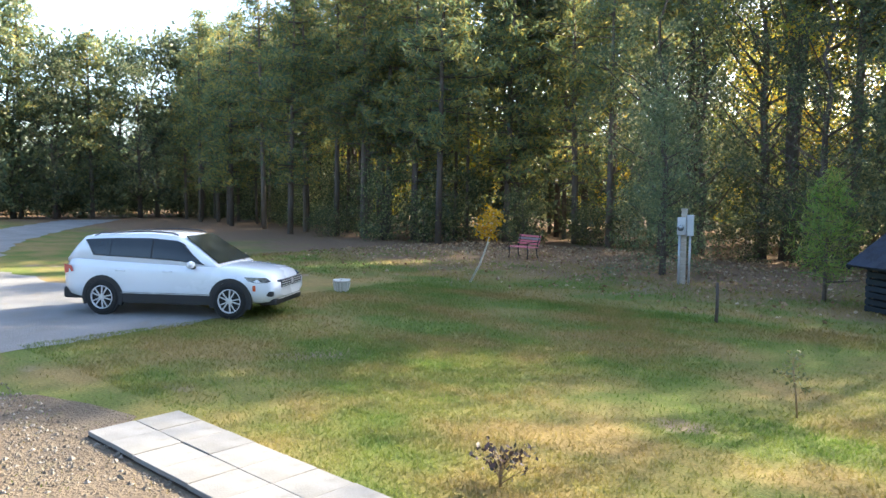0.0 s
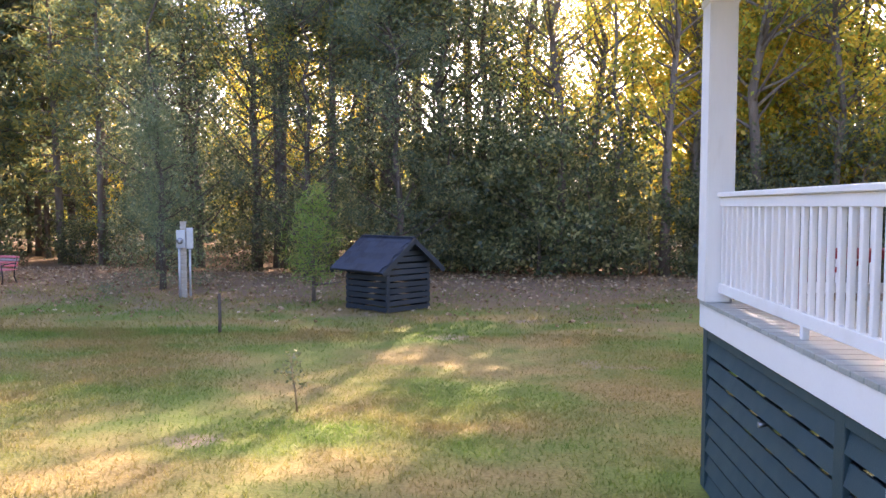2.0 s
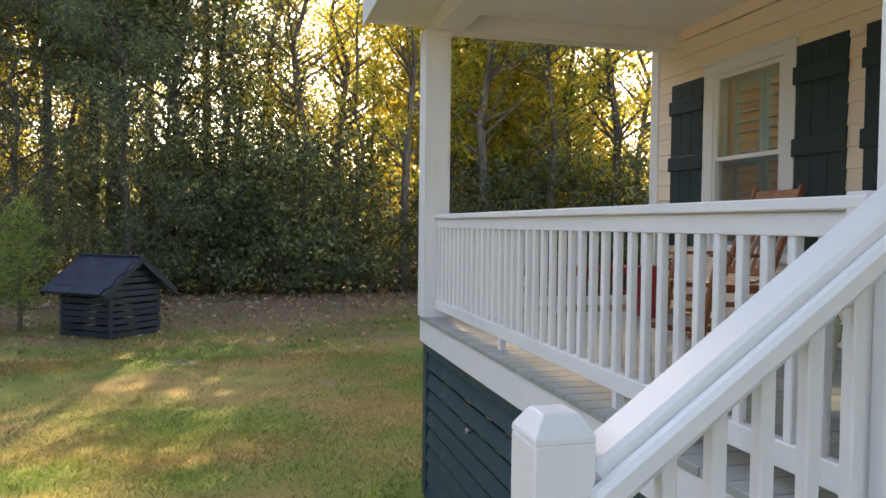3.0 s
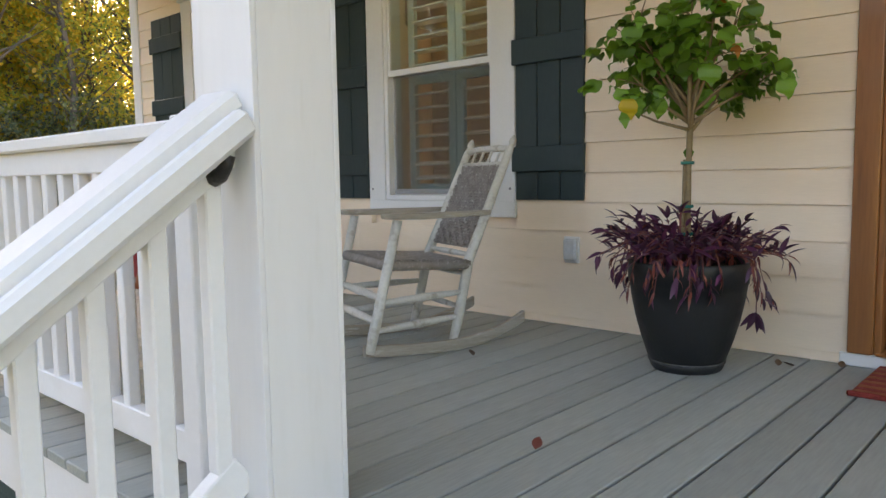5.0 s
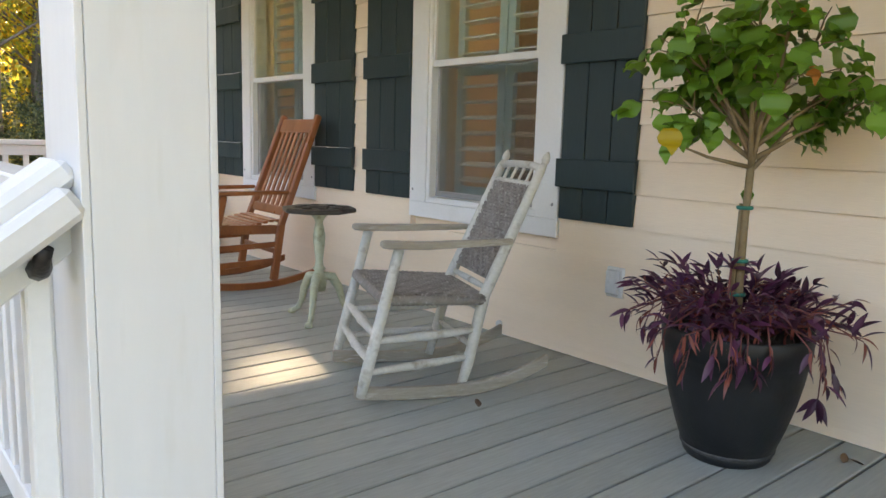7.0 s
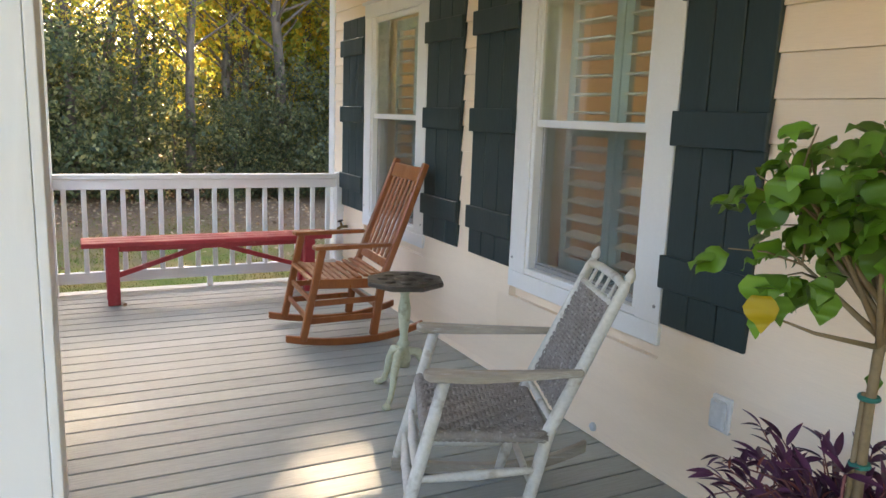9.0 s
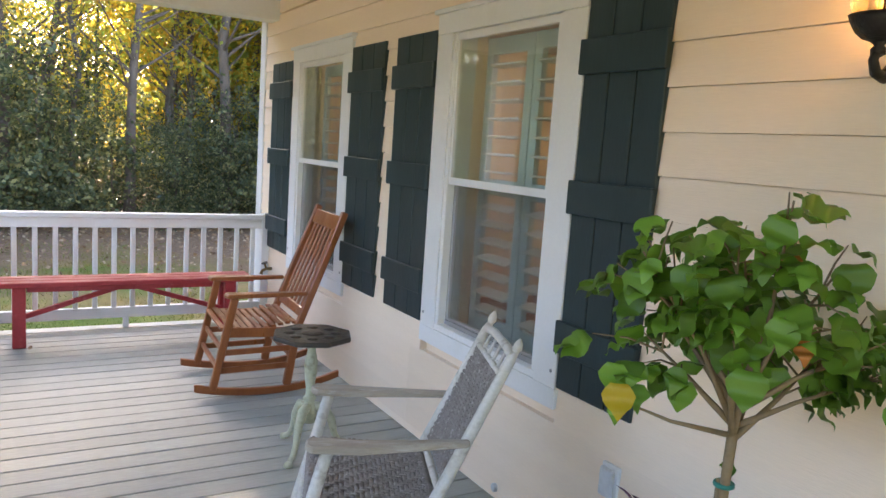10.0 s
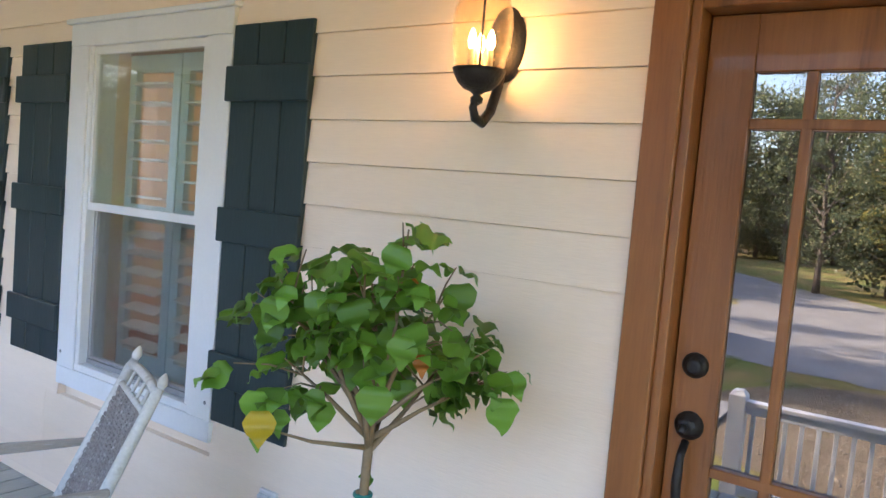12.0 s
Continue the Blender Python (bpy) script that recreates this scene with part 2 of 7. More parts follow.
box(bm, (WALL + 0.02, HOUSE_Y1 - 0.16, 0), (12.0, HOUSE_Y1 + 0.002, CEIL + 0.3))
setting("wall_north", bm, SIDING, "cream end wall of the house", "wall")
bm = one(box, (11.9, HOUSE_Y0, 0), (12.05, HOUSE_Y1, CEIL + 0.3))
setting("wall_east", bm, SIDING, "cream rear wall of the house", "wall")
bm = one(box, (WALL + 0.02, HOUSE_Y0 - 0.15, 0), (12.0, HOUSE_Y0, CEIL + 0.3))
setting("wall_south", bm, SIDING, "cream end wall of the house", "wall")
setting("wall_inner", one(box, (8.0, HOUSE_Y0 + 0.05, DECKZ), (8.12, HOUSE_Y1 - 0.2, CEIL)), DARKROOM, "plain plastered wall inside the house", "wall")
setting("floor_inside", one(box, (WALL + 0.18, HOUSE_Y0 + 0.05, DECKZ - 0.1), (11.9, HOUSE_Y1 - 0.2, DECKZ + 0.06)), DOORWOOD, "brown wooden floor inside the house", "floor")
setting("ceiling_inside", one(box, (WALL + 0.18, HOUSE_Y0 + 0.05, CEIL - 0.05), (11.9, HOUSE_Y1 - 0.2, CEIL + 0.1)), DARKROOM, "plain ceiling inside the house", "ceiling")
# roof: a pitched sheet over house and porch, with eaves
bm = bmesh.new()
for x0, z0, x1, z1 in ((1.15, CEIL + 0.32, 6.6, 6.6), (12.6, CEIL + 0.32, 6.6, 6.6)):
    a = [bm.verts.new(v) for v in ((x0, HOUSE_Y0 - 0.5, z0), (x0, HOUSE_Y1 + 0.3, z0), (x1, HOUSE_Y1 + 0.3, z1), (x1, HOUSE_Y0 - 0.5, z1))]
    b = [bm.verts.new(v.co + Vector((0, 0, 0.12))) for v in a]
    bm.faces.new(a[::-1]), bm.faces.new(b)
    for i in range(4):
        bm.faces.new((a[i], a[(i + 1) % 4], b[(i + 1) % 4], b[i]))
setting("roof", bm, SHINGLE, "dark shingled roof over house and porch", "roof")
bm = bmesh.new()
for y in (HOUSE_Y0 - 0.1, HOUSE_Y1 - 0.1):
    v = [bm.verts.new(p) for p in ((1.9, y, CEIL + 0.3), (12.0, y, CEIL + 0.3), (6.6, y, 6.55))]
    w = [bm.verts.new(p.co + Vector((0, 0.12, 0))) for p in v]
    bm.faces.new(v), bm.faces.new(w[::-1])
    for i in range(3):
        bm.faces.new((v[i], v[(i + 1) % 3], w[(i + 1) % 3], w[i]))
setting("gable", bm, SIDING, "cream gable end under the roof", "wall")
setting("porch_ceiling", one(box, (1.25, HOUSE_Y0, CEIL), (WALL + 0.02, END + 0.35, CEIL + 0.06)), WHITE, "white painted porch ceiling and soffit", "ceiling")
setting("porch_beam", one(box, (1.78, HOUSE_Y0, BEAMZ), (2.03, END - 0.02, CEIL)), WHITE, "white painted beam on the porch columns", "beam", 0.004)
setting("end_beam", one(box, (2.032, RAILY - 0.1, BEAMZ), (WALL, RAILY + 0.1, CEIL)), WHITE, "white painted beam across the porch end", "beam", 0.004)
setting("eave_trim", one(box, (1.22, HOUSE_Y0, CEIL - 0.02), (1.25, END + 0.38, CEIL + 0.2)), WHITE, "white fascia board along the eave", "trim", 0.003)
setting("frieze_trim", one(box, (WALL - 0.015, HOUSE_Y0, CEIL - 0.10), (WALL + 0.02, RAILY - 0.1, CEIL)), SIDING, "cream board where wall and ceiling meet", "trim", 0.003)
setting("corner_trim", one(box, (WALL - 0.03, HOUSE_Y1 - 0.11, 0), (WALL + 0.02, HOUSE_Y1 + 0.03, CEIL)), WHITE, "white corner board of the house", "trim", 0.003)

# porch floor: joists hidden, boards laid singly
deck = setting("porch_floor", one(box, (EDGE + 0.04, HOUSE_Y0, DECKZ - 0.26), (WALL + 0.02, END - 0.04, DECKZ - 0.034)), SKIRTMAT, "grey painted board porch floor", "floor")
BOARD = 0.14


def fascia_parts():
    setting("fascia", one(box, (EDGE + 0.012, 1.30, DECKZ - 0.235), (EDGE + 0.038, END - 0.015, DECKZ - 0.036)), WHITE, "white fascia board under the porch floor", "trim", 0.003)
    setting("fascia_end", one(box, (EDGE + 0.04, END - 0.038, DECKZ - 0.235), (WALL, END - 0.012, DECKZ - 0.036)), WHITE, "white fascia board at the porch end", "trim", 0.003)


fascia_parts()


def skirt(name, a, b, label):
    """A louvred screen of horizontal slats in a frame, from a to b."""
    a, b = Vector((*a, 0)), Vector((*b, 0))
    d = (b - a)
    root = thing(name, Matrix.Translation(a) @ Matrix.Rotation(math.atan2(d.y, d.x), 4, "Z"), label, "porch skirt", "", "structure")
    n = d.length
    top = DECKZ - 0.245
    for x in (0.0, n / 2 - 0.06, n - 0.12):
        part("stile", one(box, (x, -0.012, 0.0), (x + 0.12, 0.03, top)), SKIRTMAT, root, bevel=0.004)
    part("rail", one(box, (0.12, -0.01, top - 0.07), (n / 2 - 0.06, 0.028, top)), SKIRTMAT, root, bevel=0.003)
    part("rail", one(box, (n / 2 + 0.06, -0.01, top - 0.07), (n - 0.12, 0.028, top)), SKIRTMAT, root, bevel=0.003)
    me = mesh_of("slat", one(box, (0, 0, -0.064), (n / 2 - 0.18, 0.02, 0.064), Matrix.Rotation(radians(-14), 4, "X")), SKIRTMAT, 0.003)
    z = top - 0.145
    while z > 0.05:
        piece("slat", me, root, pose(0.12, 0.004, z))
        piece("slat", me, root, pose(n / 2 + 0.06, 0.004, z))
        z -= 0.168
    return root


front_skirt = skirt("front_skirt", (EDGE + 0.05, END - 0.05), (EDGE + 0.05, 1.30), "dark teal slatted skirt under the porch")
end_skirt = skirt("end_skirt", (WALL, END - 0.05), (EDGE + 0.05, END - 0.05), "dark teal slatted skirt at the porch end")
bm = one(tube, [(0, 0, 0), (0, -0.05, 0)], [0.012, 0.02], 10)
part("latch_knob", bm, surface("dull_steel", (0.4, 0.4, 0.42), (0.3, 0.3, 0.32), 0.4, 8, 50, 0.1, metal=0.9), front_skirt, "dull steel latch knob").matrix_basis = pose(1.55, -0.01, 0.99)
setting("foundation", one(box, (WALL + 0.0, HOUSE_Y0, 0), (WALL + 0.019, END - 0.1, DECKZ - 0.27)), CONCRETE, "grey foundation wall behind the skirt", "wall")


def column(name, x, y, label, base=DECKZ):
    root = thing(name, pose(x, y, base), label, "column", "porch columns", "structure")
    h = BEAMZ - base
    w = 0.10
    part("shaft", one(box, (-w, -w, 0), (w, w, h)), WHITE, root)
    # boxed in by four boards; the two side boards run past the front and back ones and leave a fine joint
    for s in (-1, 1):
        part("face_board", one(box, (min(s * w, s * (w + 0.014)), -w - 0.014, 0.0), (max(s * w, s * (w + 0.014)), w + 0.014, h)), COLUMNWHITE, root, bevel=0.0015)
        part("face_board", one(box, (-w + 0.001, min(s * (w + 0.001), s * (w + 0.0136)), 0.0), (w - 0.001, max(s * (w + 0.001), s * (w + 0.0136)), h)), COLUMNWHITE, root, bevel=0.001)
    part("head_trim", one(box, (-w - 0.026, -w - 0.026, h - 0.07), (w + 0.026, w + 0.026, h - 0.001)), WHITE, root, bevel=0.006)
    return root


COLUMNWHITE = surface("white_column_paint", (0.77, 0.77, 0.76), (0.74, 0.74, 0.73), 0.42, 1.3, 7, 0.16, amp=0.015, stretch=(6, 6, 0.9), depth=0.003, c3=(0.70, 0.695, 0.67))
COLX = 1.925
near_column = column("porch_column", COLX, 1.466, "square white painted porch column beside the stair")
far_column = column("porch_column", 1.81, 6.45, "square white painted porch column at the railing corner")


def railing(name, a, b, z, label, slope=0.0, spacing=0.125, height=0.92, low=0.075):
    """A white railing from a to b (x, y), its foot at z, rising by slope metres over its length."""
    a, b = Vector((*a, z)), Vector((*b, z + slope))
    d = b - a
    flat = Vector((d.x, d.y, 0)).length
    root = thing(name, Matrix.Translation(a) @ Matrix.Rotation(math.atan2(d.y, d.x), 4, "Z"), label, "railing", "porch railings", "structure")
    s = slope
    part("top_rail", one(beam, (0, 0, height - 0.02), (flat, 0, height - 0.02 + s), 0.095, 0.04), WHITE, root, bevel=0.006)
    part("under_rail", one(beam, (0, 0, height - 0.079), (flat, 0, height - 0.079 + s), 0.045, 0.076), WHITE, root, bevel=0.004)
    part("bottom_rail", one(beam, (0, 0, low + 0.045), (flat, 0, low + 0.045 + s), 0.045, 0.085), WHITE, root, bevel=0.004)
    n = max(2, round(flat / spacing))
    hb = height - 0.115 - low - 0.085
    bm = one(box, (-0.018, -0.018, 0), (0.018, 0.018, hb + 0.02))
    me = mesh_of("baluster", bm, WHITE, 0.004)
    for i in range(n):
        x = flat * (i + 0.5) / n
        piece("baluster", me, root, pose(x, random.uniform(-0.002, 0.002), low + 0.083 + s * x / flat, 0, 0, random.uniform(-2, 2)))
    return root, flat


side_rail, n = railing("front_railing", (RAILX, 1.582), (RAILX, 6.34), DECKZ, "white painted wooden railing along the porch front")
part("end_post", one(box, (-0.001, -0.045, 0.0), (0.075, 0.045, 0.93)), WHITE, side_rail, bevel=0.004)
for x in (1.4, 3.0):
    part("foot_block", one(box, (x, -0.02, 0), (x + 0.04, 0.02, 0.078)), WHITE, side_rail)
far_rail, n = railing("end_railing", (1.922, RAILY), (WALL - 0.08, RAILY), DECKZ, "white painted wooden railing at the porch end", spacing=0.14)
part("foot_block", one(box, (1.1, -0.02, 0), (1.14, 0.02, 0.078)), WHITE, far_rail)
part("wall_post", one(box, (n, -0.045, 0.0), (n + 0.08, 0.045, 0.93)), WHITE, far_rail, bevel=0.004)

# stair: treads, landing, lower flight
RISE, GO = (DECKZ - LANDZ) / 5, 0.262
stair = setting("stair", one(box, (EDGE - 0.02, -1.15, LANDZ - 0.3), (EDGE + 0.011, STAIRY - 0.05, DECKZ - 0.034)), WHITE, "grey board stair with white risers up to the porch", "stair")
me_tread = mesh_of("tread", one(box, (-0.025, -1.15, -0.036), (GO, STAIRY - 0.05, 0)), DECK, 0.005)
me_riser = mesh_of("riser", one(box, (0, -1.14, -RISE), (0.02, STAIRY - 0.06, -0.0365)), WHITE, 0.002)
for i in range(4):
    x = EDGE - GO * (4 - i)
    piece("tread", me_tread, stair, pose(x, 0, LANDZ + RISE * (i + 1)))
    piece("riser", me_riser, stair, pose(x, 0, LANDZ + RISE * (i + 1)))
for y in (-1.19, STAIRY - 0.045):
    bm = bmesh.new()
    slab(bm, [(EDGE - GO * 4 - 0.05, LANDZ - 0.30), (EDGE, LANDZ - 0.30), (EDGE, DECKZ - 0.04), (EDGE - GO * 4 - 0.05, LANDZ + 0.12)], 0, 0.036, Matrix.Translation((0, y + 0.036, 0)) @ Matrix.Rotation(radians(90), 4, "X"))
    part("stringer", bm, WHITE, stair, "white stringer board", 0.003)
LAND_X0 = -0.52
landing = setting("landing", one(box, (LAND_X0, -1.15, LANDZ - 0.2), (EDGE - GO * 4, STAIRY, LANDZ - 0.034)), WHITE, "grey board stair landing with white fascia", "landing")
bm_b = one(box, (LAND_X0 - 0.02, -0.066, -0.034), (EDGE - GO * 4 - 0.002, 0.066, 0))
me_lb = mesh_of("board", bm_b, DECK, 0.003)
for i in range(19):
    piece("board", me_lb, landing, pose(0, -1.08 + i * 0.138, LANDZ))
lower = setting("lower_stair", one(box, (LAND_X0 + 0.06, STAIRY + 0.002, 0), (EDGE - GO * 4 - 0.1, STAIRY + 0.05, LANDZ - 0.2)), WHITE, "grey board lower stair down to the paved walk", "stair")
me_lt = mesh_of("tread", one(box, (LAND_X0 + 0.05, 0, -0.036), (EDGE - GO * 4 - 0.05, 0.29, 0)), DECK, 0.005)
me_lr = mesh_of("riser", one(box, (LAND_X0 + 0.07, -0.02, -0.16), (EDGE - GO * 4 - 0.07, -0.002, -0.037)), WHITE, 0.002)
for i in range(4):
    piece("tread", me_lt, lower, pose(0, STAIRY + 0.055 + 0.27 * i, LANDZ - 0.16 * (i + 1)))
    piece("riser", me_lr, lower, pose(0, STAIRY + 0.075 + 0.27 * i, LANDZ - 0.16 * i))


def newel(x, y, base, top, label):
    root = thing("newel_post", pose(x, y, base), label, "newel post", "stair newels", "structure")
    h, w = top - base, 0.07
    part("shaft", one(box, (-w, -w, 0), (w, w, h - 0.06)), WHITE, root, bevel=0.004)
    bm = bmesh.new()
    rings = [[bm.verts.new((sx * r, sy * r, z)) for sx, sy in ((-1, -1), (1, -1), (1, 1), (-1, 1))] for r, z in ((w, h - 0.06), (w, h - 0.045), (w * 0.62, h - 0.004), (w * 0.55, h))]
    for a, b in zip(rings, rings[1:]):
        for k in range(4):
            bm.faces.new((a[k], a[(k + 1) % 4], b[(k + 1) % 4], b[k]))
    bm.faces.new(rings[0][::-1]), bm.faces.new(rings[-1])
    part("cap", bm, WHITE, root, "chamfered cap", 0.003)
    return root


newel(0.842, STAIRY, LANDZ, 2.06, "square white stair newel with a chamfered cap")
newel(LAND_X0 + 0.05, STAIRY + 0.02, 0.0, 1.80, "square white landing newel with a chamfered cap")
newel(LAND_X0 + 0.05, -1.1, 0.0, 1.80, "square white landing newel with a chamfered cap")
railing("landing_railing", (LAND_X0 + 0.05, -1.03), (LAND_X0 + 0.05, STAIRY - 0.05), LANDZ, "white painted railing along the stair landing", spacing=0.13)


def stair_railing():
    x0, z0, x1, z1 = 0.915, 1.945, COLX - 0.116, 2.606
    root = thing("stair_railing", pose(x0, STAIRY, LANDZ), "white sloping stair railing with a round-edged handrail", "railing", "porch railings", "structure")
    L, s, h = x1 - x0, z1 - z0, z0 - LANDZ
    part("cap_rail", one(beam, (0, 0, h - 0.025), (L, 0, h - 0.025 + s), 0.125, 0.05), WHITE, root, bevel=0.012)
    part("under_rail", one(beam, (0, 0.0, h - 0.11), (L, 0, h - 0.11 + s), 0.045, 0.10), WHITE, root, bevel=0.004)
    part("handrail", one(beam, (-0.01, -0.085, h - 0.072), (L - 0.002, -0.085, h - 0.072 + s), 0.045, 0.06), WHITE, root, bevel=0.012)
    part("bottom_rail", one(beam, (0, 0, 0.30), (L, 0, 0.30 + s), 0.045, 0.09), WHITE, root, bevel=0.004)
    me = mesh_of("baluster", one(box, (-0.02, -0.02, 0), (0.02, 0.02, h - 0.47)), WHITE, 0.004)
    for i in range(7):
        x = L * (i + 0.6) / 7
        piece("baluster", me, root, pose(x, 0, 0.345 + s * x / L))
    x = L - 0.07
    br = part("bracket", one(tube, [(x + 0.02, -0.085, h - 0.115 + s * 0.95), (x + 0.015, -0.08, h - 0.135 + s * 0.95), (x + 0.02, -0.05, h - 0.155 + s * 0.95), (x + 0.02, -0.024, h - 0.16 + s * 0.95)], [0.013, 0.014, 0.016, 0.02], 8), IRON, root, "black iron handrail bracket")
    return root


stair_railing()


def window(name, y, label):
    """A double-hung window: casing, two sashes, glass, and louvred shutters inside."""
    root = thing(name, pose(WALL, y, 0), label, "window", "porch windows", "structure")
    z0, z1 = GLASS_H
    g = 0.41   # half the glass width
    for s in (-1, 1):
        part("casing", one(box, (-0.035, min(s * 0.435, s * 0.582), z0 - 0.04), (0.02, max(s * 0.435, s * 0.582), z1 + 0.03)), WHITE, root, bevel=0.003)
        part("stop", one(box, (-0.026, min(s * 0.406, s * 0.435), z0 - 0.03), (0.10, max(s * 0.406, s * 0.435), z1 + 0.03)), WHITE, root, bevel=0.003)
    part("head_casing", one(box, (-0.037, -0.582, z1 + 0.03), (0.02, 0.582, z1 + 0.132)), WHITE, root, bevel=0.003)
    part("head_cap", one(box, (-0.055, -0.604, z1 + 0.132), (0.02, 0.604, z1 + 0.155)), WHITE, root, bevel=0.004)
    part("apron", one(box, (-0.036, -0.582, z0 - 0.128), (0.02, 0.582, z0 - 0.04)), WHITE, root, bevel=0.003)
    part("window_sill", one(box, (-0.030, -0.434, z0 - 0.038), (0.10, 0.434, z0 - 0.006)), WHITE, root, bevel=0.003)
    for y in (-0.55, 0.55):
        part("screw_plug", one(lathe, [(0.008, 0), (0.007, 0.003), (0.001, 0.004)], 8, pose(-0.035, y, z0 + 0.03, 0, -90)), SCREENGREY, root, "small grey screw plug")
    mid = 3.042
    for nm, a, b, x in (("upper_sash", mid, z1 + 0.028, -0.018), ("lower_sash", z0 - 0.006, mid + 0.03, 0.022)):
        bm = bmesh.new()
        box(bm, (x, -0.404, a), (x + 0.028, 0.404, a + 0.035))
        box(bm, (x, -0.404, b - 0.035), (x + 0.028, 0.404, b))
        box(bm, (x, -0.404, a + 0.035), (x + 0.028, -0.388, b - 0.035))
        box(bm, (x, 0.388, a + 0.035), (x + 0.028, 0.404, b - 0.035))
        sash = part(nm, bm, WHITE, root, "white sash frame")
        pane = part("pane", one(box, (x + 0.012, -0.388, a + 0.035), (x + 0.016, 0.388, b - 0.035)), GLASS, sash, "clear window glass")
        pane.visible_shadow = False
    # the screen on the lower half
    part("screen_frame", one(box, (0.002, -0.385, z0 + 0.0), (0.012, 0.385, z0 + 0.022)), SCREENGREY, root, "grey metal screen frame")
    sc = part("insect_screen", one(box, (0.006, -0.385, z0 + 0.022), (0.007, 0.385, mid)), SCREEN, root, "fine dark insect screen")
    sc.visible_shadow = False
    # louvred shutters inside
    for lo, hi in ((-0.40, -0.005), (0.005, 0.40)):
        panel = part("louvre_frame", one(box, (0.16, lo, z0 - 0.02), (0.19, lo + 0.055, z1 + 0.02)), SHUTFRAME, root, "pale shutter frame")
        part("stile", one(box, (0.16, hi - 0.055, z0 - 0.02), (0.19, hi, z1 + 0.02)), SHUTFRAME, panel)
        for z in (z0 - 0.02, mid - 0.04, z1 - 0.06):
            part("cross_rail", one(box, (0.161, lo + 0.055, z), (0.189, hi - 0.055, z + 0.08)), SHUTFRAME, panel)
        me = mesh_of("louvre", one(box, (-0.042, lo + 0.057, -0.0055), (0.042, hi - 0.057, 0.0055)), LOUVRE, 0.002)
        z = z0 + 0.10
        while z < z1 - 0.09:
            if abs(z - mid) > 0.07:
                piece("louvre", me, panel, pose(0.175, 0, z, 0, -13 if z < mid else 3))
            z += 0.088
    return root


def mesh_screen(name):
    m, nt, p = tree_of(name)
    p.inputs["Base Color"].default_value = (0.05, 0.052, 0.055, 1)
    tr = nt.nodes.new("ShaderNodeBsdfTransparent")
    mx = nt.nodes.new("ShaderNodeMixShader")
    mx.inputs[0].default_value = 0.24
    nt.links.new(tr.outputs[0], mx.inputs[1])
    nt.links.new(p.outputs[0], mx.inputs[2])
    nt.links.new(mx.outputs[0], nt.nodes["Material Output"].inputs[0])
    return m


SCREENGREY = surface("screen_frame_grey", (0.30, 0.30, 0.30), (0.25, 0.25, 0.25), 0.5, 6, 60, 0.1)
SCREEN = mesh_screen("insect_screen")
SHUTFRAME = surface("pale_blue_grey_paint", (0.62, 0.70, 0.72), (0.57, 0.65, 0.67), 0.5, 2, 40, 0.08)
LOUVRE = surface("pale_louvre", (0.78, 0.76, 0.72), (0.72, 0.70, 0.66), 0.55, 3, 40, 0.08, vary=0.08)
for k, y in enumerate(WINDOWS):
    window("window_%d" % (k + 1), y, "white double-hung window with louvred shutters inside")


def wall_shutter(y0, y1, z0, z1):
    """A board-and-batten shutter: three boards and three battens."""
    root = thing("board_shutter", pose(WALL - 0.012, (y0 + y1) / 2, z0), "dark teal board-and-batten shutter beside a window", "shutter", "window shutters")
    w, h = y1 - y0, z1 - z0
    for i in range(3):
        a = -w / 2 + w * i / 3
        part("board", one(box, (-0.024, a + 0.003, 0), (0.010, a + w / 3 - 0.003, h)), SHUTTER, root, bevel=0.003)
    for z in (0.15, 0.713, 1.25):
        part("batten", one(box, (-0.046, -w / 2 - 0.010, z), (-0.0245, w / 2 + 0.010, z + 0.132)), SHUTTER, root, bevel=0.004)
    return root


for y0, y1 in ((1.992, 2.418), (3.592, 4.055), (4.205, 4.703), (5.877, 6.395)):
    wall_shutter(y0, y1, 2.285, 3.825)


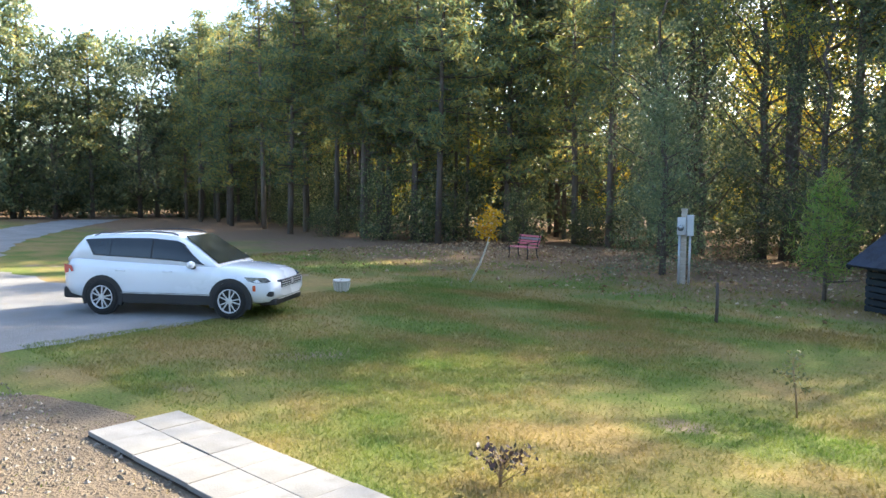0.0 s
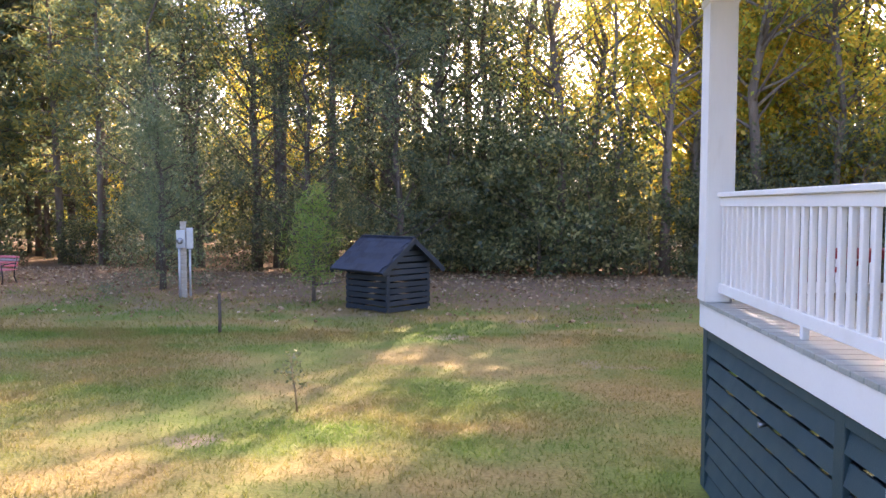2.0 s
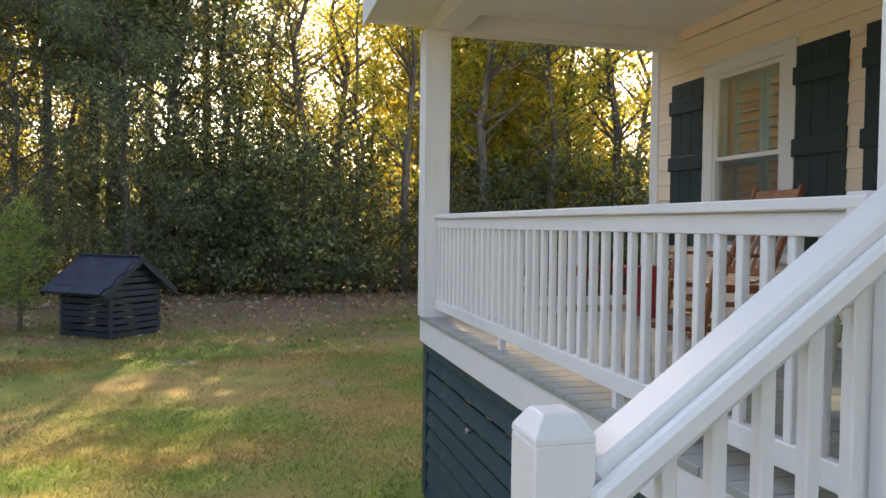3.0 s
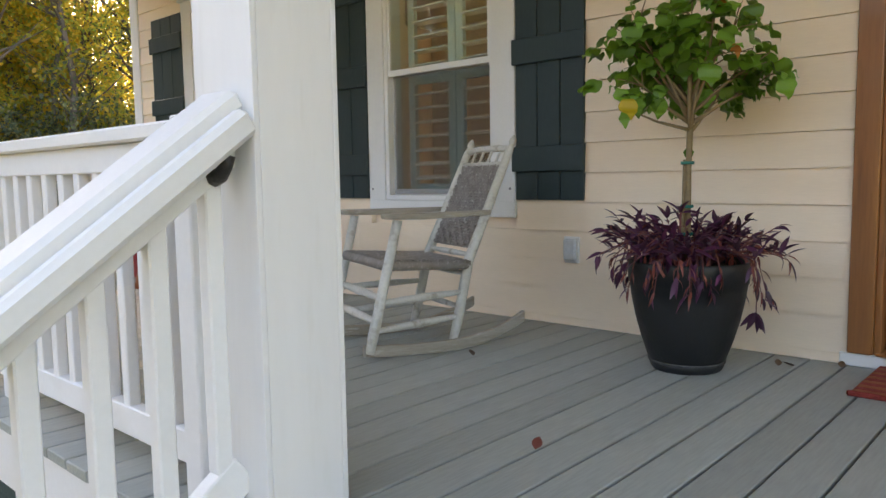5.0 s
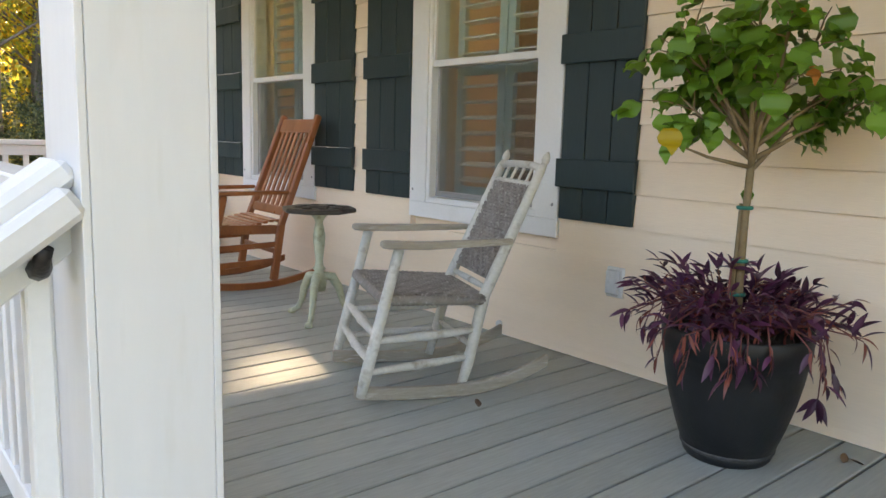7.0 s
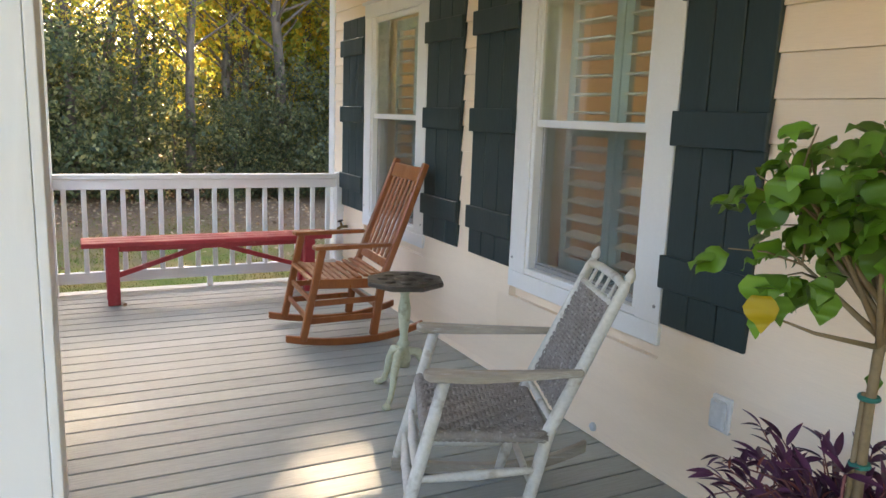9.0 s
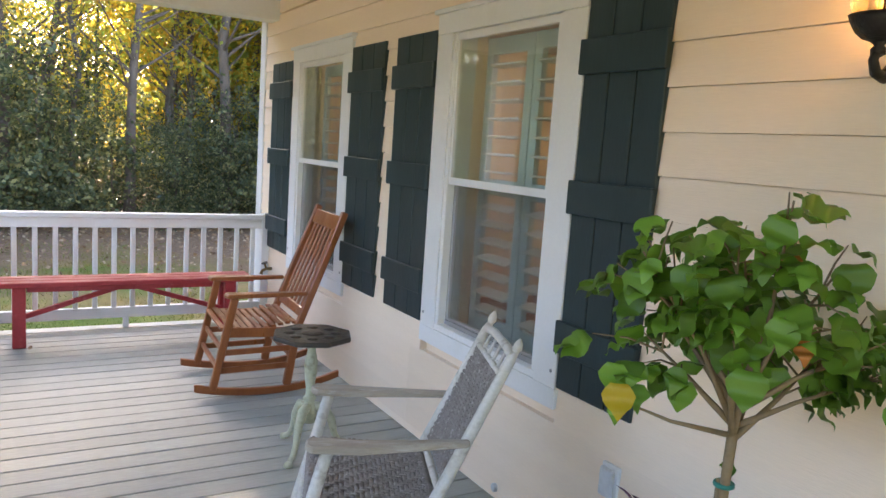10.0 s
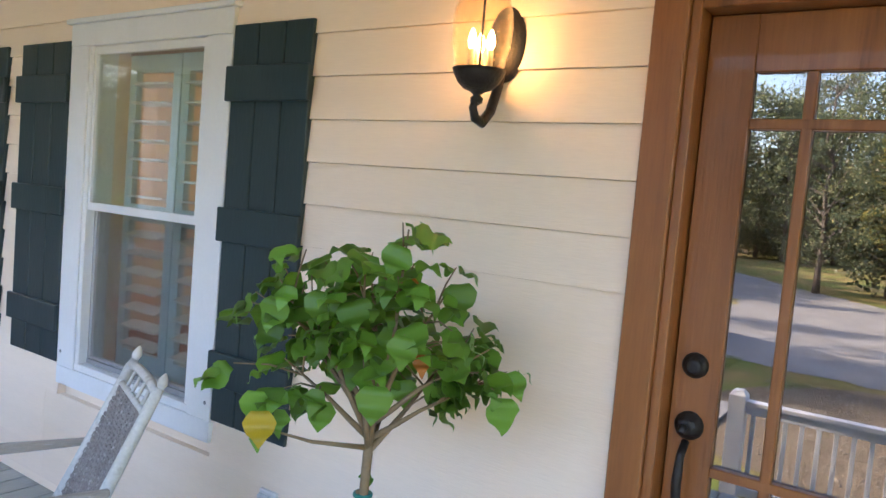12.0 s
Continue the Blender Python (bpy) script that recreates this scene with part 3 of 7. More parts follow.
def front_door():
    y0, y1, z0, z1 = DOOR
    root = thing("door_1", pose(WALL, 0, 0), "brown stained wooden front door with divided glass, closed", "door", "", "structure")
    for a, b in ((y1 + 0.03, y1 + 0.122), (y0 - 0.122, y0 - 0.03)):
        part("casing", one(box, (-0.04, a, DECKZ + 0.055), (0.02, b, z1 + 0.03)), DOORWOOD, root, bevel=0.004)
    part("head_casing", one(box, (-0.042, y0 - 0.122, z1 + 0.03), (0.02, y1 + 0.122, z1 + 0.15)), DOORWOOD, root, bevel=0.004)
    for a, b in ((y1 + 0.004, y1 + 0.03), (y0 - 0.03, y0 - 0.004)):
        part("jamb", one(box, (-0.02, a, DECKZ + 0.05), (0.17, b, z1 + 0.03)), DOORWOOD, root, bevel=0.003)
    part("head_jamb", one(box, (-0.019, y0 - 0.004, z1 + 0.003), (0.17, y1 + 0.004, z1 + 0.029)), DOORWOOD, root, bevel=0.003)
    part("kick_board", one(box, (-0.03, y0 - 0.15, DECKZ + 0.001), (0.02, y1 + 0.15, DECKZ + 0.054)), WHITE, root, "white board under the threshold", 0.003)
    part("threshold", one(box, (-0.05, y0 - 0.02, DECKZ + 0.055), (0.16, y1 + 0.02, z0 - 0.004)), DOORWOOD, root, "worn wooden threshold", 0.004)
    x = 0.055
    st, m0, m1 = 0.118, 2.40, z1 - 0.145
    leaf = part("leaf", one(box, (x, y1 - st, z0), (x + 0.045, y1 - 0.001, z1)), DOORWOOD, root, "stained wooden door leaf", 0.003)
    part("stile", one(box, (x, y0 + 0.001, z0), (x + 0.045, y0 + st, z1)), DOORWOOD, leaf, bevel=0.003)
    part("top_rail", one(box, (x, y0 + st, m1), (x + 0.0445, y1 - st, z1 - 0.001)), DOORWOOD, leaf, bevel=0.003)
    part("lock_rail", one(box, (x, y0 + st, 2.13), (x + 0.0445, y1 - st, m0)), DOORWOOD, leaf, bevel=0.003)
    part("bottom_rail", one(box, (x, y0 + st, z0 + 0.001), (x + 0.0445, y1 - st, z0 + 0.16)), DOORWOOD, leaf, bevel=0.003)
    part("lower_panel", one(box, (x + 0.014, y0 + st, z0 + 0.16), (x + 0.03, y1 - st, 2.13)), DOORWOOD, leaf)
    part("raised_field", one(box, (x + 0.004, y0 + st + 0.05, z0 + 0.22), (x + 0.0135, y1 - st - 0.05, 2.07)), DOORWOOD, leaf, bevel=0.004)
    w = y1 - y0 - 2 * st
    for f in (0.19, 0.81):
        y = y0 + st + w * f
        part("muntin", one(box, (x - 0.002, y - 0.013, m0), (x + 0.044, y + 0.013, m1)), DOORWOOD, leaf, bevel=0.003)
    for z in (m0 + 0.19, m1 - 0.128):
        part("muntin", one(box, (x - 0.003, y0 + st, z - 0.013), (x + 0.043, y1 - st, z + 0.013)), DOORWOOD, leaf, bevel=0.003)
    g = part("pane", one(box, (x + 0.02, y0 + st, m0), (x + 0.026, y1 - st, m1)), DOORGLASS, leaf, "reflecting door glass")
    g.visible_shadow = False
    # lock and handle
    ly = y1 - 0.055
    bm = one(lathe, [(0.034, 0), (0.034, 0.008), (0.027, 0.016), (0.022, 0.018), (0.022, 0.028), (0.013, 0.032)], 14, pose(x, ly, 2.86, 0, -90, 0))
    part("deadbolt", bm, IRON, leaf, "black deadbolt with a scalloped plate")
    bm = one(lathe, [(0.038, 0), (0.038, 0.008), (0.029, 0.016), (0.025, 0.03), (0.015, 0.036)], 14, pose(x, ly, 2.70, 0, -90, 0))
    hp = part("handle_plate", bm, IRON, leaf, "black handle plate with a thumb latch")
    part("thumb_latch", one(tube, [(x - 0.03, ly, 2.70), (x - 0.06, ly, 2.705), (x - 0.075, ly, 2.695)], [0.006, 0.012, 0.008], 8), IRON, hp)
    bm = one(tube, [(x - 0.02, ly, 2.66), (x - 0.055, ly, 2.63), (x - 0.065, ly, 2.56), (x - 0.05, ly, 2.48), (x - 0.02, ly, 2.43), (x - 0.005, ly, 2.42)], [0.011, 0.011, 0.013, 0.012, 0.011, 0.02], 8)
    part("pull_handle", bm, IRON, leaf, "black curved pull handle")
    return root


DOORGLASS = glass_surface("door_glass", (0.34, 0.31, 0.26), 0.0, 0.24)
front_door()

# ---- ground ----
def ground_surface():
    m, nt, p = tree_of("lawn_ground")
    green = mixer(nt, noise_of(nt, 1.1, (1, 1, 1), 6), (0.085, 0.125, 0.024), (0.14, 0.155, 0.042))
    straw = mixer(nt, noise_of(nt, 2.3, (1, 1, 1), 6), (0.25, 0.185, 0.072), (0.19, 0.14, 0.055))
    col = mixer(nt, noise_of(nt, 0.42, (1, 1.4, 1), 8.0, 0.40, 0.60), green, straw)
    bare = mixer(nt, noise_of(nt, 5.0, (1, 1, 1), 6), (0.20, 0.145, 0.10), (0.27, 0.21, 0.15))
    col = mixer(nt, noise_of(nt, 0.5, (1, 1, 1), 7.0, 0.62, 0.70), col, bare)
    # leaf litter under the trees
    litter = mixer(nt, noise_of(nt, 9.0, (1, 1, 1), 8), (0.12, 0.075, 0.045), (0.24, 0.16, 0.10))
    co = nt.nodes.new("ShaderNodeTexCoord")
    sx = nt.nodes.new("ShaderNodeSeparateXYZ")
    nt.links.new(co.outputs["Object"], sx.inputs[0])
    add = nt.nodes.new("ShaderNodeMath")
    add.operation = "MULTIPLY_ADD"
    nt.links.new(noise_of(nt, 0.35, (1, 1, 1), 6.0, 0.2, 0.8), add.inputs[0])
    add.inputs[1].default_value = 9.0
    nt.links.new(sx.outputs[1], add.inputs[2])
    mr = nt.nodes.new("ShaderNodeMapRange")
    mr.inputs[1].default_value, mr.inputs[2].default_value = 20.0, 25.0
    nt.links.new(add.outputs[0], mr.inputs[0])
    col = mixer(nt, mr.outputs[0], col, litter)
    hs = nt.nodes.new("ShaderNodeHueSaturation")
    fine = noise_of(nt, 26.0, (1, 1, 1), 10.0, 0.25, 0.75)
    v = nt.nodes.new("ShaderNodeMapRange")
    v.inputs[3].default_value, v.inputs[4].default_value = 0.65, 1.3
    nt.links.new(fine, v.inputs[0])
    nt.links.new(v.outputs[0], hs.inputs["Value"])
    nt.links.new(col, hs.inputs["Color"])
    nt.links.new(hs.outputs[0], p.inputs["Base Color"])
    p.inputs["Roughness"].default_value = 0.95
    p.inputs["Specular IOR Level"].default_value = 0.15
    b = nt.nodes.new("ShaderNodeBump")
    b.inputs["Strength"].default_value, b.inputs["Distance"].default_value = 0.5, 0.02
    nt.links.new(fine, b.inputs["Height"])
    nt.links.new(b.outputs[0], p.inputs["Normal"])
    return m


LAWN = ground_surface()
bm = bmesh.new()
xs = [-900, -300, -120] + [x for x in range(-60, 41, 2)] + [120, 300, 900]
ys = [-900, -300, -120] + [y for y in range(-40, 61, 2)] + [120, 300, 900]
grid = [[bm.verts.new((x, y, (noise.noise((x * 0.13, y * 0.13, 0)) * 0.02 if -11 < x < 34 and 9 < y < 60 else 0.0))) for y in ys] for x in xs]
for a, b in zip(grid, grid[1:]):
    for k in range(len(ys) - 1):
        bm.faces.new((a[k], b[k], b[k + 1], a[k + 1]))
ground = tagged(part("ground", bm, LAWN, None, "", 0, True), "patchy green and straw lawn, leaf litter under trees", "ground", "", "structure")
GRAVEL = surface("pale_gravel", (0.27, 0.265, 0.26), (0.20, 0.195, 0.19), 0.95, 0.7, 38, 0.9, c3=(0.24, 0.21, 0.17), depth=0.03)
SANDY = surface("sandy_gravel", (0.17, 0.13, 0.085), (0.115, 0.085, 0.055), 0.95, 1.2, 30, 0.9, c3=(0.13, 0.11, 0.06), depth=0.03)


def flat_area(name, outline, z, mat, label, category, wobble):
    """A patch of ground with a wandering edge."""
    pts = []
    n = len(outline)
    for i in range(n):
        a, b = Vector(outline[i]), Vector(outline[(i + 1) % n])
        k = max(1, int((b - a).length / 0.6))
        for j in range(k):
            p = a.lerp(b, j / k)
            pts.append((p.x + noise.noise((p.x * 0.9, p.y * 0.9, 3)) * wobble, p.y + noise.noise((p.x * 0.9, p.y * 0.9, 9)) * wobble))
    bm = bmesh.new()
    f = bm.faces.new([bm.verts.new((x, y, z)) for x, y in pts])
    f.normal_update()
    if f.normal.z < 0:
        f.normal_flip()
    bmesh.ops.triangulate(bm, faces=bm.faces, ngon_method="EAR_CLIP")
    return setting(name, bm, mat, label, category)


flat_area("road", [(-12.2, 7.9), (-15, 8.0), (-21, 7.4), (-25, 7.0), (-29, 8.6), (-38, 12.6), (-46, 17.5), (-58, 26), (-60, 22.5), (-47, 13.6), (-38, 7.6), (-31, 2), (-25, -6), (-22, -16), (-13, -16), (-11.5, -6), (-11.6, 2), (-12.2, 5)], 0.008, GRAVEL, "pale grey gravel drive with a parking spur", "drive", 0.5)
flat_area("gravel_patch", [(-4.4, 3.1), (-7.2, 3.1), (-7.6, 3.5), (-9.2, 3.1), (-10.8, 1.5), (-11.4, -3), (-6, -5), (-3.5, 0)], 0.014, SANDY, "thin sandy gravel beside the paved walk", "ground", 0.35)

# paved walk: square slabs two abreast
walk_bed = setting("pavement", one(box, (-7.27, 2.885, 0.0), (0.45, 3.835, 0.03)), SOIL, "paved walk of square concrete slabs", "pavement")
PAVE = 0.475
me_pave = mesh_of("paver", one(box, (-PAVE / 2 + 0.005, -PAVE / 2 + 0.005, 0), (PAVE / 2 - 0.005, PAVE / 2 - 0.005, 0.045)), CONCRETE, 0.004)
rng = random.Random(5)
for i in range(16):
    for j in range(2):
        piece("paver", me_pave, walk_bed, pose(-7.27 + PAVE * (i + 0.5), 2.885 + PAVE * (j + 0.5), 0.028 + rng.uniform(-0.003, 0.006), rng.uniform(-0.4, 0.4), rng.uniform(-0.4, 0.4), rng.uniform(-0.5, 0.5)))


# ---- woods ----
def leaf_mesh(name, centres, spread, count, size, mat, seed, droop=0.0, aspect=0.6, flat=0.0):
    """Many small leaf faces gathered in clumps. centres: array of clump centres; spread: radius of each."""
    r = np.random.RandomState(seed)
    c = np.asarray(centres)
    idx = r.randint(0, len(c), count)
    sp = np.broadcast_to(np.asarray(spread, float), (len(c),))[idx]
    off = r.normal(0, 1, (count, 3)) * sp[:, None] * np.array([0.5, 0.5, 0.36])
    pos = c[idx] + off
    u = r.normal(0, 1, (count, 3))
    u[:, 2] = u[:, 2] * (1 - flat) - droop
    u /= np.linalg.norm(u, axis=1)[:, None]
    w = r.normal(0, 1, (count, 3))
    v = np.cross(u, w)
    v /= np.linalg.norm(v, axis=1)[:, None] + 1e-9
    s = size * r.uniform(0.6, 1.3, count)
    a, b = u * (s / 2)[:, None], v * (s * aspect / 2)[:, None]
    verts = np.stack([pos - a, pos + b, pos + a, pos - b], 1).reshape(-1, 3)
    faces = np.arange(count * 4).reshape(-1, 4)
    me = bpy.data.meshes.new(name)
    me.from_pydata(verts.tolist(), [], faces.tolist())
    me.materials.append(mat)
    return me


def leafy(name, seed, h, crown_lo, crown_r, clumps, leaves, size, leafmat, barkmat, trunk_r, label, category, lean=0.04, aspect=0.6, spread=0.75, droop=0.1, top=0.35, cone=False, limbs=3):
    """A broad-leaved tree: bent trunk, limbs to the clumps, clumped leaves."""
    r = random.Random(seed)
    root = thing(name, Matrix(), label, category, "trees of the wood")
    bm = bmesh.new()
    pts = [Vector((0, 0, -0.1))]
    n = 8
    for i in range(1, n + 1):
        pts.append(Vector((r.uniform(-1, 1) * lean * h * i / n, r.uniform(-1, 1) * lean * h * i / n, h * 0.92 * i / n)))
    tube(bm, pts, [trunk_r * (1.25 if i == 0 else 1 - 0.8 * i / n) for i in range(n + 1)], 7)
    cs, sp = [], []
    for k in range(clumps):
        f = r.random()
        z = h * (crown_lo + (1 - crown_lo) * f)
        prof = math.sin(math.pi * min(1, 0.18 + 0.82 * f * (1 - top * 0.3))) ** 0.6
        if cone:
            prof = (1 - f) ** 0.75 * 0.95 + 0.08
        rad = crown_r * prof * math.sqrt(r.random()) * r.uniform(0.75, 1.15)
        a = r.uniform(0, 2 * math.pi)
        axis = pts[min(n, int(z / (h * 0.92) * n))]
        p = Vector((axis.x + rad * math.cos(a), axis.y + rad * math.sin(a), z))
        cs.append(p), sp.append(spread * r.uniform(0.6, 1.3))
        if k % limbs == 0:
            zb = max(0.12 * h, z - rad * r.uniform(0.5, 1.0))
            base = pts[0].lerp(pts[-1], zb / (h * 0.92)) if zb < h * 0.9 else pts[-1]
            i = min(n - 1, max(0, int(zb / (h * 0.92) * n)))
            base = pts[i].lerp(pts[i + 1], min(1, max(0, zb / (h * 0.92) * n - i)))
            mid = base.lerp(p, 0.5) + Vector((0, 0, -0.05 * rad))
            tube(bm, [base, mid, p], [trunk_r * 0.3, trunk_r * 0.17, trunk_r * 0.05], 5, False)
    part("trunk", bm, barkmat, root, "rough bark trunk and limbs")
    crown = new("crown", leaf_mesh("crown", cs, sp, leaves, size, leafmat, seed, droop, aspect))
    crown.parent = root
    tagged(crown, "loose leafy crown with gaps")
    return root


def pine(name, seed, h, bare, crown_r, tufts, leafmat, label, trunk_r=0.16, blades=11, blade=0.34, width=0.072, group="trees of the wood"):
    """A pine: straight trunk, whorls of upswept branches, needle tufts."""
    r = random.Random(seed)
    root = thing(name, Matrix(), label, "pine tree", group)
    bm = bmesh.new()
    lean = (r.uniform(-0.02, 0.02) * h, r.uniform(-0.02, 0.02) * h)
    tube(bm, [(lean[0] * f, lean[1] * f, h * f - 0.08) for f in (0, 0.25, 0.5, 0.75, 0.98)], [trunk_r, trunk_r * 0.85, trunk_r * 0.65, trunk_r * 0.4, trunk_r * 0.1], 7)
    cs = []
    z = h * bare
    while z < h * 0.98:
        f = (z / h - bare) / (1 - bare)
        reach = crown_r * (1 - f) ** 0.7 * (0.55 + 0.45 * min(1, f * 4)) + 0.15
        for k in range(r.randint(4, 6)):
            a = r.uniform(0, 2 * math.pi)
            L = reach * r.uniform(0.55, 1.1)
            tip = Vector((lean[0] * z / h + L * math.cos(a), lean[1] * z / h + L * math.sin(a), z + L * r.uniform(-0.05, 0.35)))
            base = Vector((lean[0] * z / h, lean[1] * z / h, z))
            tube(bm, [base, base.lerp(tip, 0.6) - Vector((0, 0, 0.06 * L)), tip], [trunk_r * 0.22, trunk_r * 0.14, 0.01], 4, False)
            m = max(3, int(L * 4.0))
            for q in range(m):
                t = 0.35 + 0.65 * q / (m - 1)
                p = base.lerp(tip, t)
                s = 0.28 * L * t
                cs.append(p + Vector((r.uniform(-s, s), r.uniform(-s, s), r.uniform(-0.1, 0.2))))
        z += h * (1 - bare) / 18 * r.uniform(0.7, 1.2)
    # a dead lower branch here and there
    for k in range(5):
        zz = h * bare * r.uniform(0.4, 1.0)
        a = r.uniform(0, 6.28)
        tube(bm, [(lean[0] * zz / h, lean[1] * zz / h, zz), (0.9 * math.cos(a), 0.9 * math.sin(a), zz + r.uniform(-0.3, 0.2))], [0.025, 0.008], 4, False)
    part("trunk", bm, BARK, root, "straight scaly pine trunk")
    cs = np.array([tuple(c) for c in cs])
    me = leaf_mesh("crown", cs, 0.27 * blade / 0.26, len(cs) * blades, blade, leafmat, seed, -0.25, width / blade)
    crown = new("crown", me)
    crown.parent = root
    tagged(crown, "tufted needle crown")
    return root


# gold tint of the pine needles, strengthened to paint in sunlit crowns
PINE = leaf_surface("pine_needles", [(0.105, 0.160, 0.092), (0.145, 0.195, 0.10), (0.24, 0.26, 0.09), (0.42, 0.32, 0.08)], 0.6, 0.45)
OAKLEAF = leaf_surface("oak_leaves", [(0.085, 0.124, 0.080), (0.12, 0.158, 0.09), (0.18, 0.21, 0.10), (0.36, 0.35, 0.17)], 0.62, 0.35)
GOLDLEAF = leaf_surface("golden_leaves", [(0.58, 0.45, 0.05), (0.36, 0.40, 0.07), (0.23, 0.31, 0.06), (0.56, 0.34, 0.04), (0.68, 0.56, 0.08)], 0.68, 0.45)
DARKLEAF = leaf_surface("thicket_leaves", [(0.050, 0.075, 0.042), (0.085, 0.115, 0.054), (0.13, 0.155, 0.06), (0.34, 0.33, 0.15)], 0.5, 0.35)
CEDARLEAF = leaf_surface("cedar_leaves", [(0.085, 0.115, 0.062), (0.12, 0.155, 0.075), (0.18, 0.21, 0.095)], 0.4, 0.5)
YPINE = leaf_surface("young_pine_needles", [(0.17, 0.30, 0.065), (0.25, 0.38, 0.08), (0.36, 0.33, 0.10)], 0.6, 0.45)



kinds = {
    "pine_a": pine("pine_tree", 1, 15.0, 0.30, 3.1, 0, PINE, "tall pine with blue-green needles tinged gold"),
    "pine_b": pine("pine_tree", 2, 13.0, 0.20, 2.8, 0, PINE, "pine with blue-green needles tinged gold"),
    "pine_c": pine("pine_tree", 3, 16.0, 0.42, 2.7, 0, PINE, "tall pine with a long bare trunk"),
    "oak_a": leafy("oak_tree", 11, 11.5, 0.12, 3.3, 120, 11500, 0.125, OAKLEAF, BARK, 0.17, "dense dark green broad-leaved tree", "tree"),
    "oak_b": leafy("oak_tree", 12, 9.5, 0.08, 2.9, 85, 10500, 0.125, OAKLEAF, BARK, 0.15, "dense dark green broad-leaved tree", "tree"),
    "gold_a": leafy("golden_tree", 13, 13.5, 0.30, 2.6, 95, 10500, 0.15, GOLDLEAF, PALEBARK, 0.15, "tall slender tree with yellow autumn leaves", "tree"),
    "gold_b": leafy("golden_tree", 14, 12.5, 0.16, 2.3, 90, 10500, 0.15, GOLDLEAF, BARK, 0.12, "slender tree with yellow autumn leaves", "tree"),
    "bare": leafy("thin_tree", 15, 16.0, 0.34, 2.7, 44, 3000, 0.14, GOLDLEAF, BARK, 0.20, "tall bare-trunked tree with sparse yellow leaves", "tree", lean=0.035, limbs=1),
    "bare_pale": leafy("thin_tree", 19, 15.0, 0.30, 2.2, 36, 2400, 0.13, GOLDLEAF, PALEBARK, 0.12, "slender pale-barked tree with sparse yellow leaves", "tree", lean=0.05, limbs=1),
    "bare_green": leafy("thin_tree", 20, 14.0, 0.28, 2.4, 46, 3800, 0.13, OAKLEAF, BARK, 0.13, "slender dark-trunked tree with sparse green leaves", "tree", lean=0.045, limbs=1),
    "pole_pine": pine("pine_tree", 4, 15.0, 0.58, 2.0, 0, PINE, "slim forest pine with a long bare trunk", 0.11, 8, 0.38, 0.085),
    "thicket": leafy("thicket_shrub", 16, 3.6, 0.02, 2.0, 70, 5600, 0.115, DARKLEAF, BARK, 0.05, "dense dark evergreen thicket shrub", "shrub", spread=0.6),
    "brush": leafy("brush_shrub", 17, 2.2, 0.02, 1.4, 45, 2600, 0.11, DARKLEAF, BARK, 0.03, "low tangled brush at the wood's edge", "shrub", spread=0.5),
    "fill": leafy("wood_tree", 61, 13.0, 0.05, 3.4, 110, 5200, 0.31, OAKLEAF, BARK, 0.15, "dense green tree deep in the wood", "tree", spread=1.0),
    "fill_gold": leafy("wood_tree", 62, 13.0, 0.05, 3.2, 105, 5200, 0.30, GOLDLEAF, BARK, 0.14, "dense yellow-green tree deep in the wood", "tree", spread=1.0),
    "cedar": leafy("cedar_tree", 18, 6.2, 0.02, 1.75, 95, 9500, 0.11, CEDARLEAF, BARK, 0.10, "dense grey-green conical cedar tree", "tree", spread=0.7, aspect=0.35, cone=True),
}
placed = set()
rng = random.Random(21)


def plant(kind, x, y, scale=1.0, turn=None):
    m = pose(x, y, 0, 0, 0, rng.uniform(0, 360) if turn is None else turn) @ Matrix.Scale(scale, 4)
    if kind in placed:
        ob = copy_thing(kinds[kind], m)
        ob.matrix_basis = m
        return ob
    placed.add(kind)
    kinds[kind].matrix_basis = m
    return kinds[kind]


def edge_row(points, step, jitter, mix, lo=0.85, hi=1.15, back=0.0):
    """Trees along a line, of mixed kinds."""
    for a, b in zip(points, points[1:]):
        a, b = Vector(a), Vector(b)
        n = max(1, round((b - a).length / step))
        for i in range(n):
            p = a.lerp(b, (i + rng.random() * 0.8) / n)
            plant(rng.choice(mix), p.x + rng.uniform(-jitter, jitter), p.y + back + rng.uniform(-jitter, jitter), rng.uniform(lo, hi))


# the wood's edge, seen from the drive round to the back of the house
FAR = [(-84, -8), (-74, 4), (-66, 13), (-63, 22), (-60, 31)]
LEFT = [(-62, 33), (-52, 30), (-40, 27), (-31, 25), (-26, 26.5), (-18, 31)]
MID = [(-18, 31), (-12, 28), (-6, 27.5), (0, 29)]
RIGHT = [(0, 29), (7, 28.5), (14, 27), (22, 25), (30, 20)]
edge_row(LEFT, 3.1, 1.0, ["pine_a", "pine_b", "pine_b", "pine_c"])
edge_row(LEFT, 2.0, 1.2, ["pole_pine"], back=3)
edge_row(LEFT, 3.0, 1.6, ["pine_c", "pine_a", "pine_c", "fill"], back=5)
edge_row(LEFT, 2.0, 1.6, ["pole_pine"], 0.95, 1.2, back=8)
edge_row(LEFT, 4.0, 2.0, ["fill", "fill_gold", "fill_gold"], 0.85, 1.05, back=12)
edge_row(LEFT, 6.0, 2.0, ["fill"], 1.0, 1.15, back=19)
edge_row(MID, 2.4, 0.9, ["oak_a", "oak_b", "pine_c"])
edge_row(MID, 2.4, 1.2, ["pole_pine", "bare_green"], back=2.5)
edge_row(MID, 3.6, 1.5, ["oak_a", "gold_a", "oak_b"], 0.8, 1.0, back=4)
edge_row(MID[:3], 4.0, 1.8, ["fill_gold", "gold_a", "pole_pine"], 0.75, 0.95, back=11)
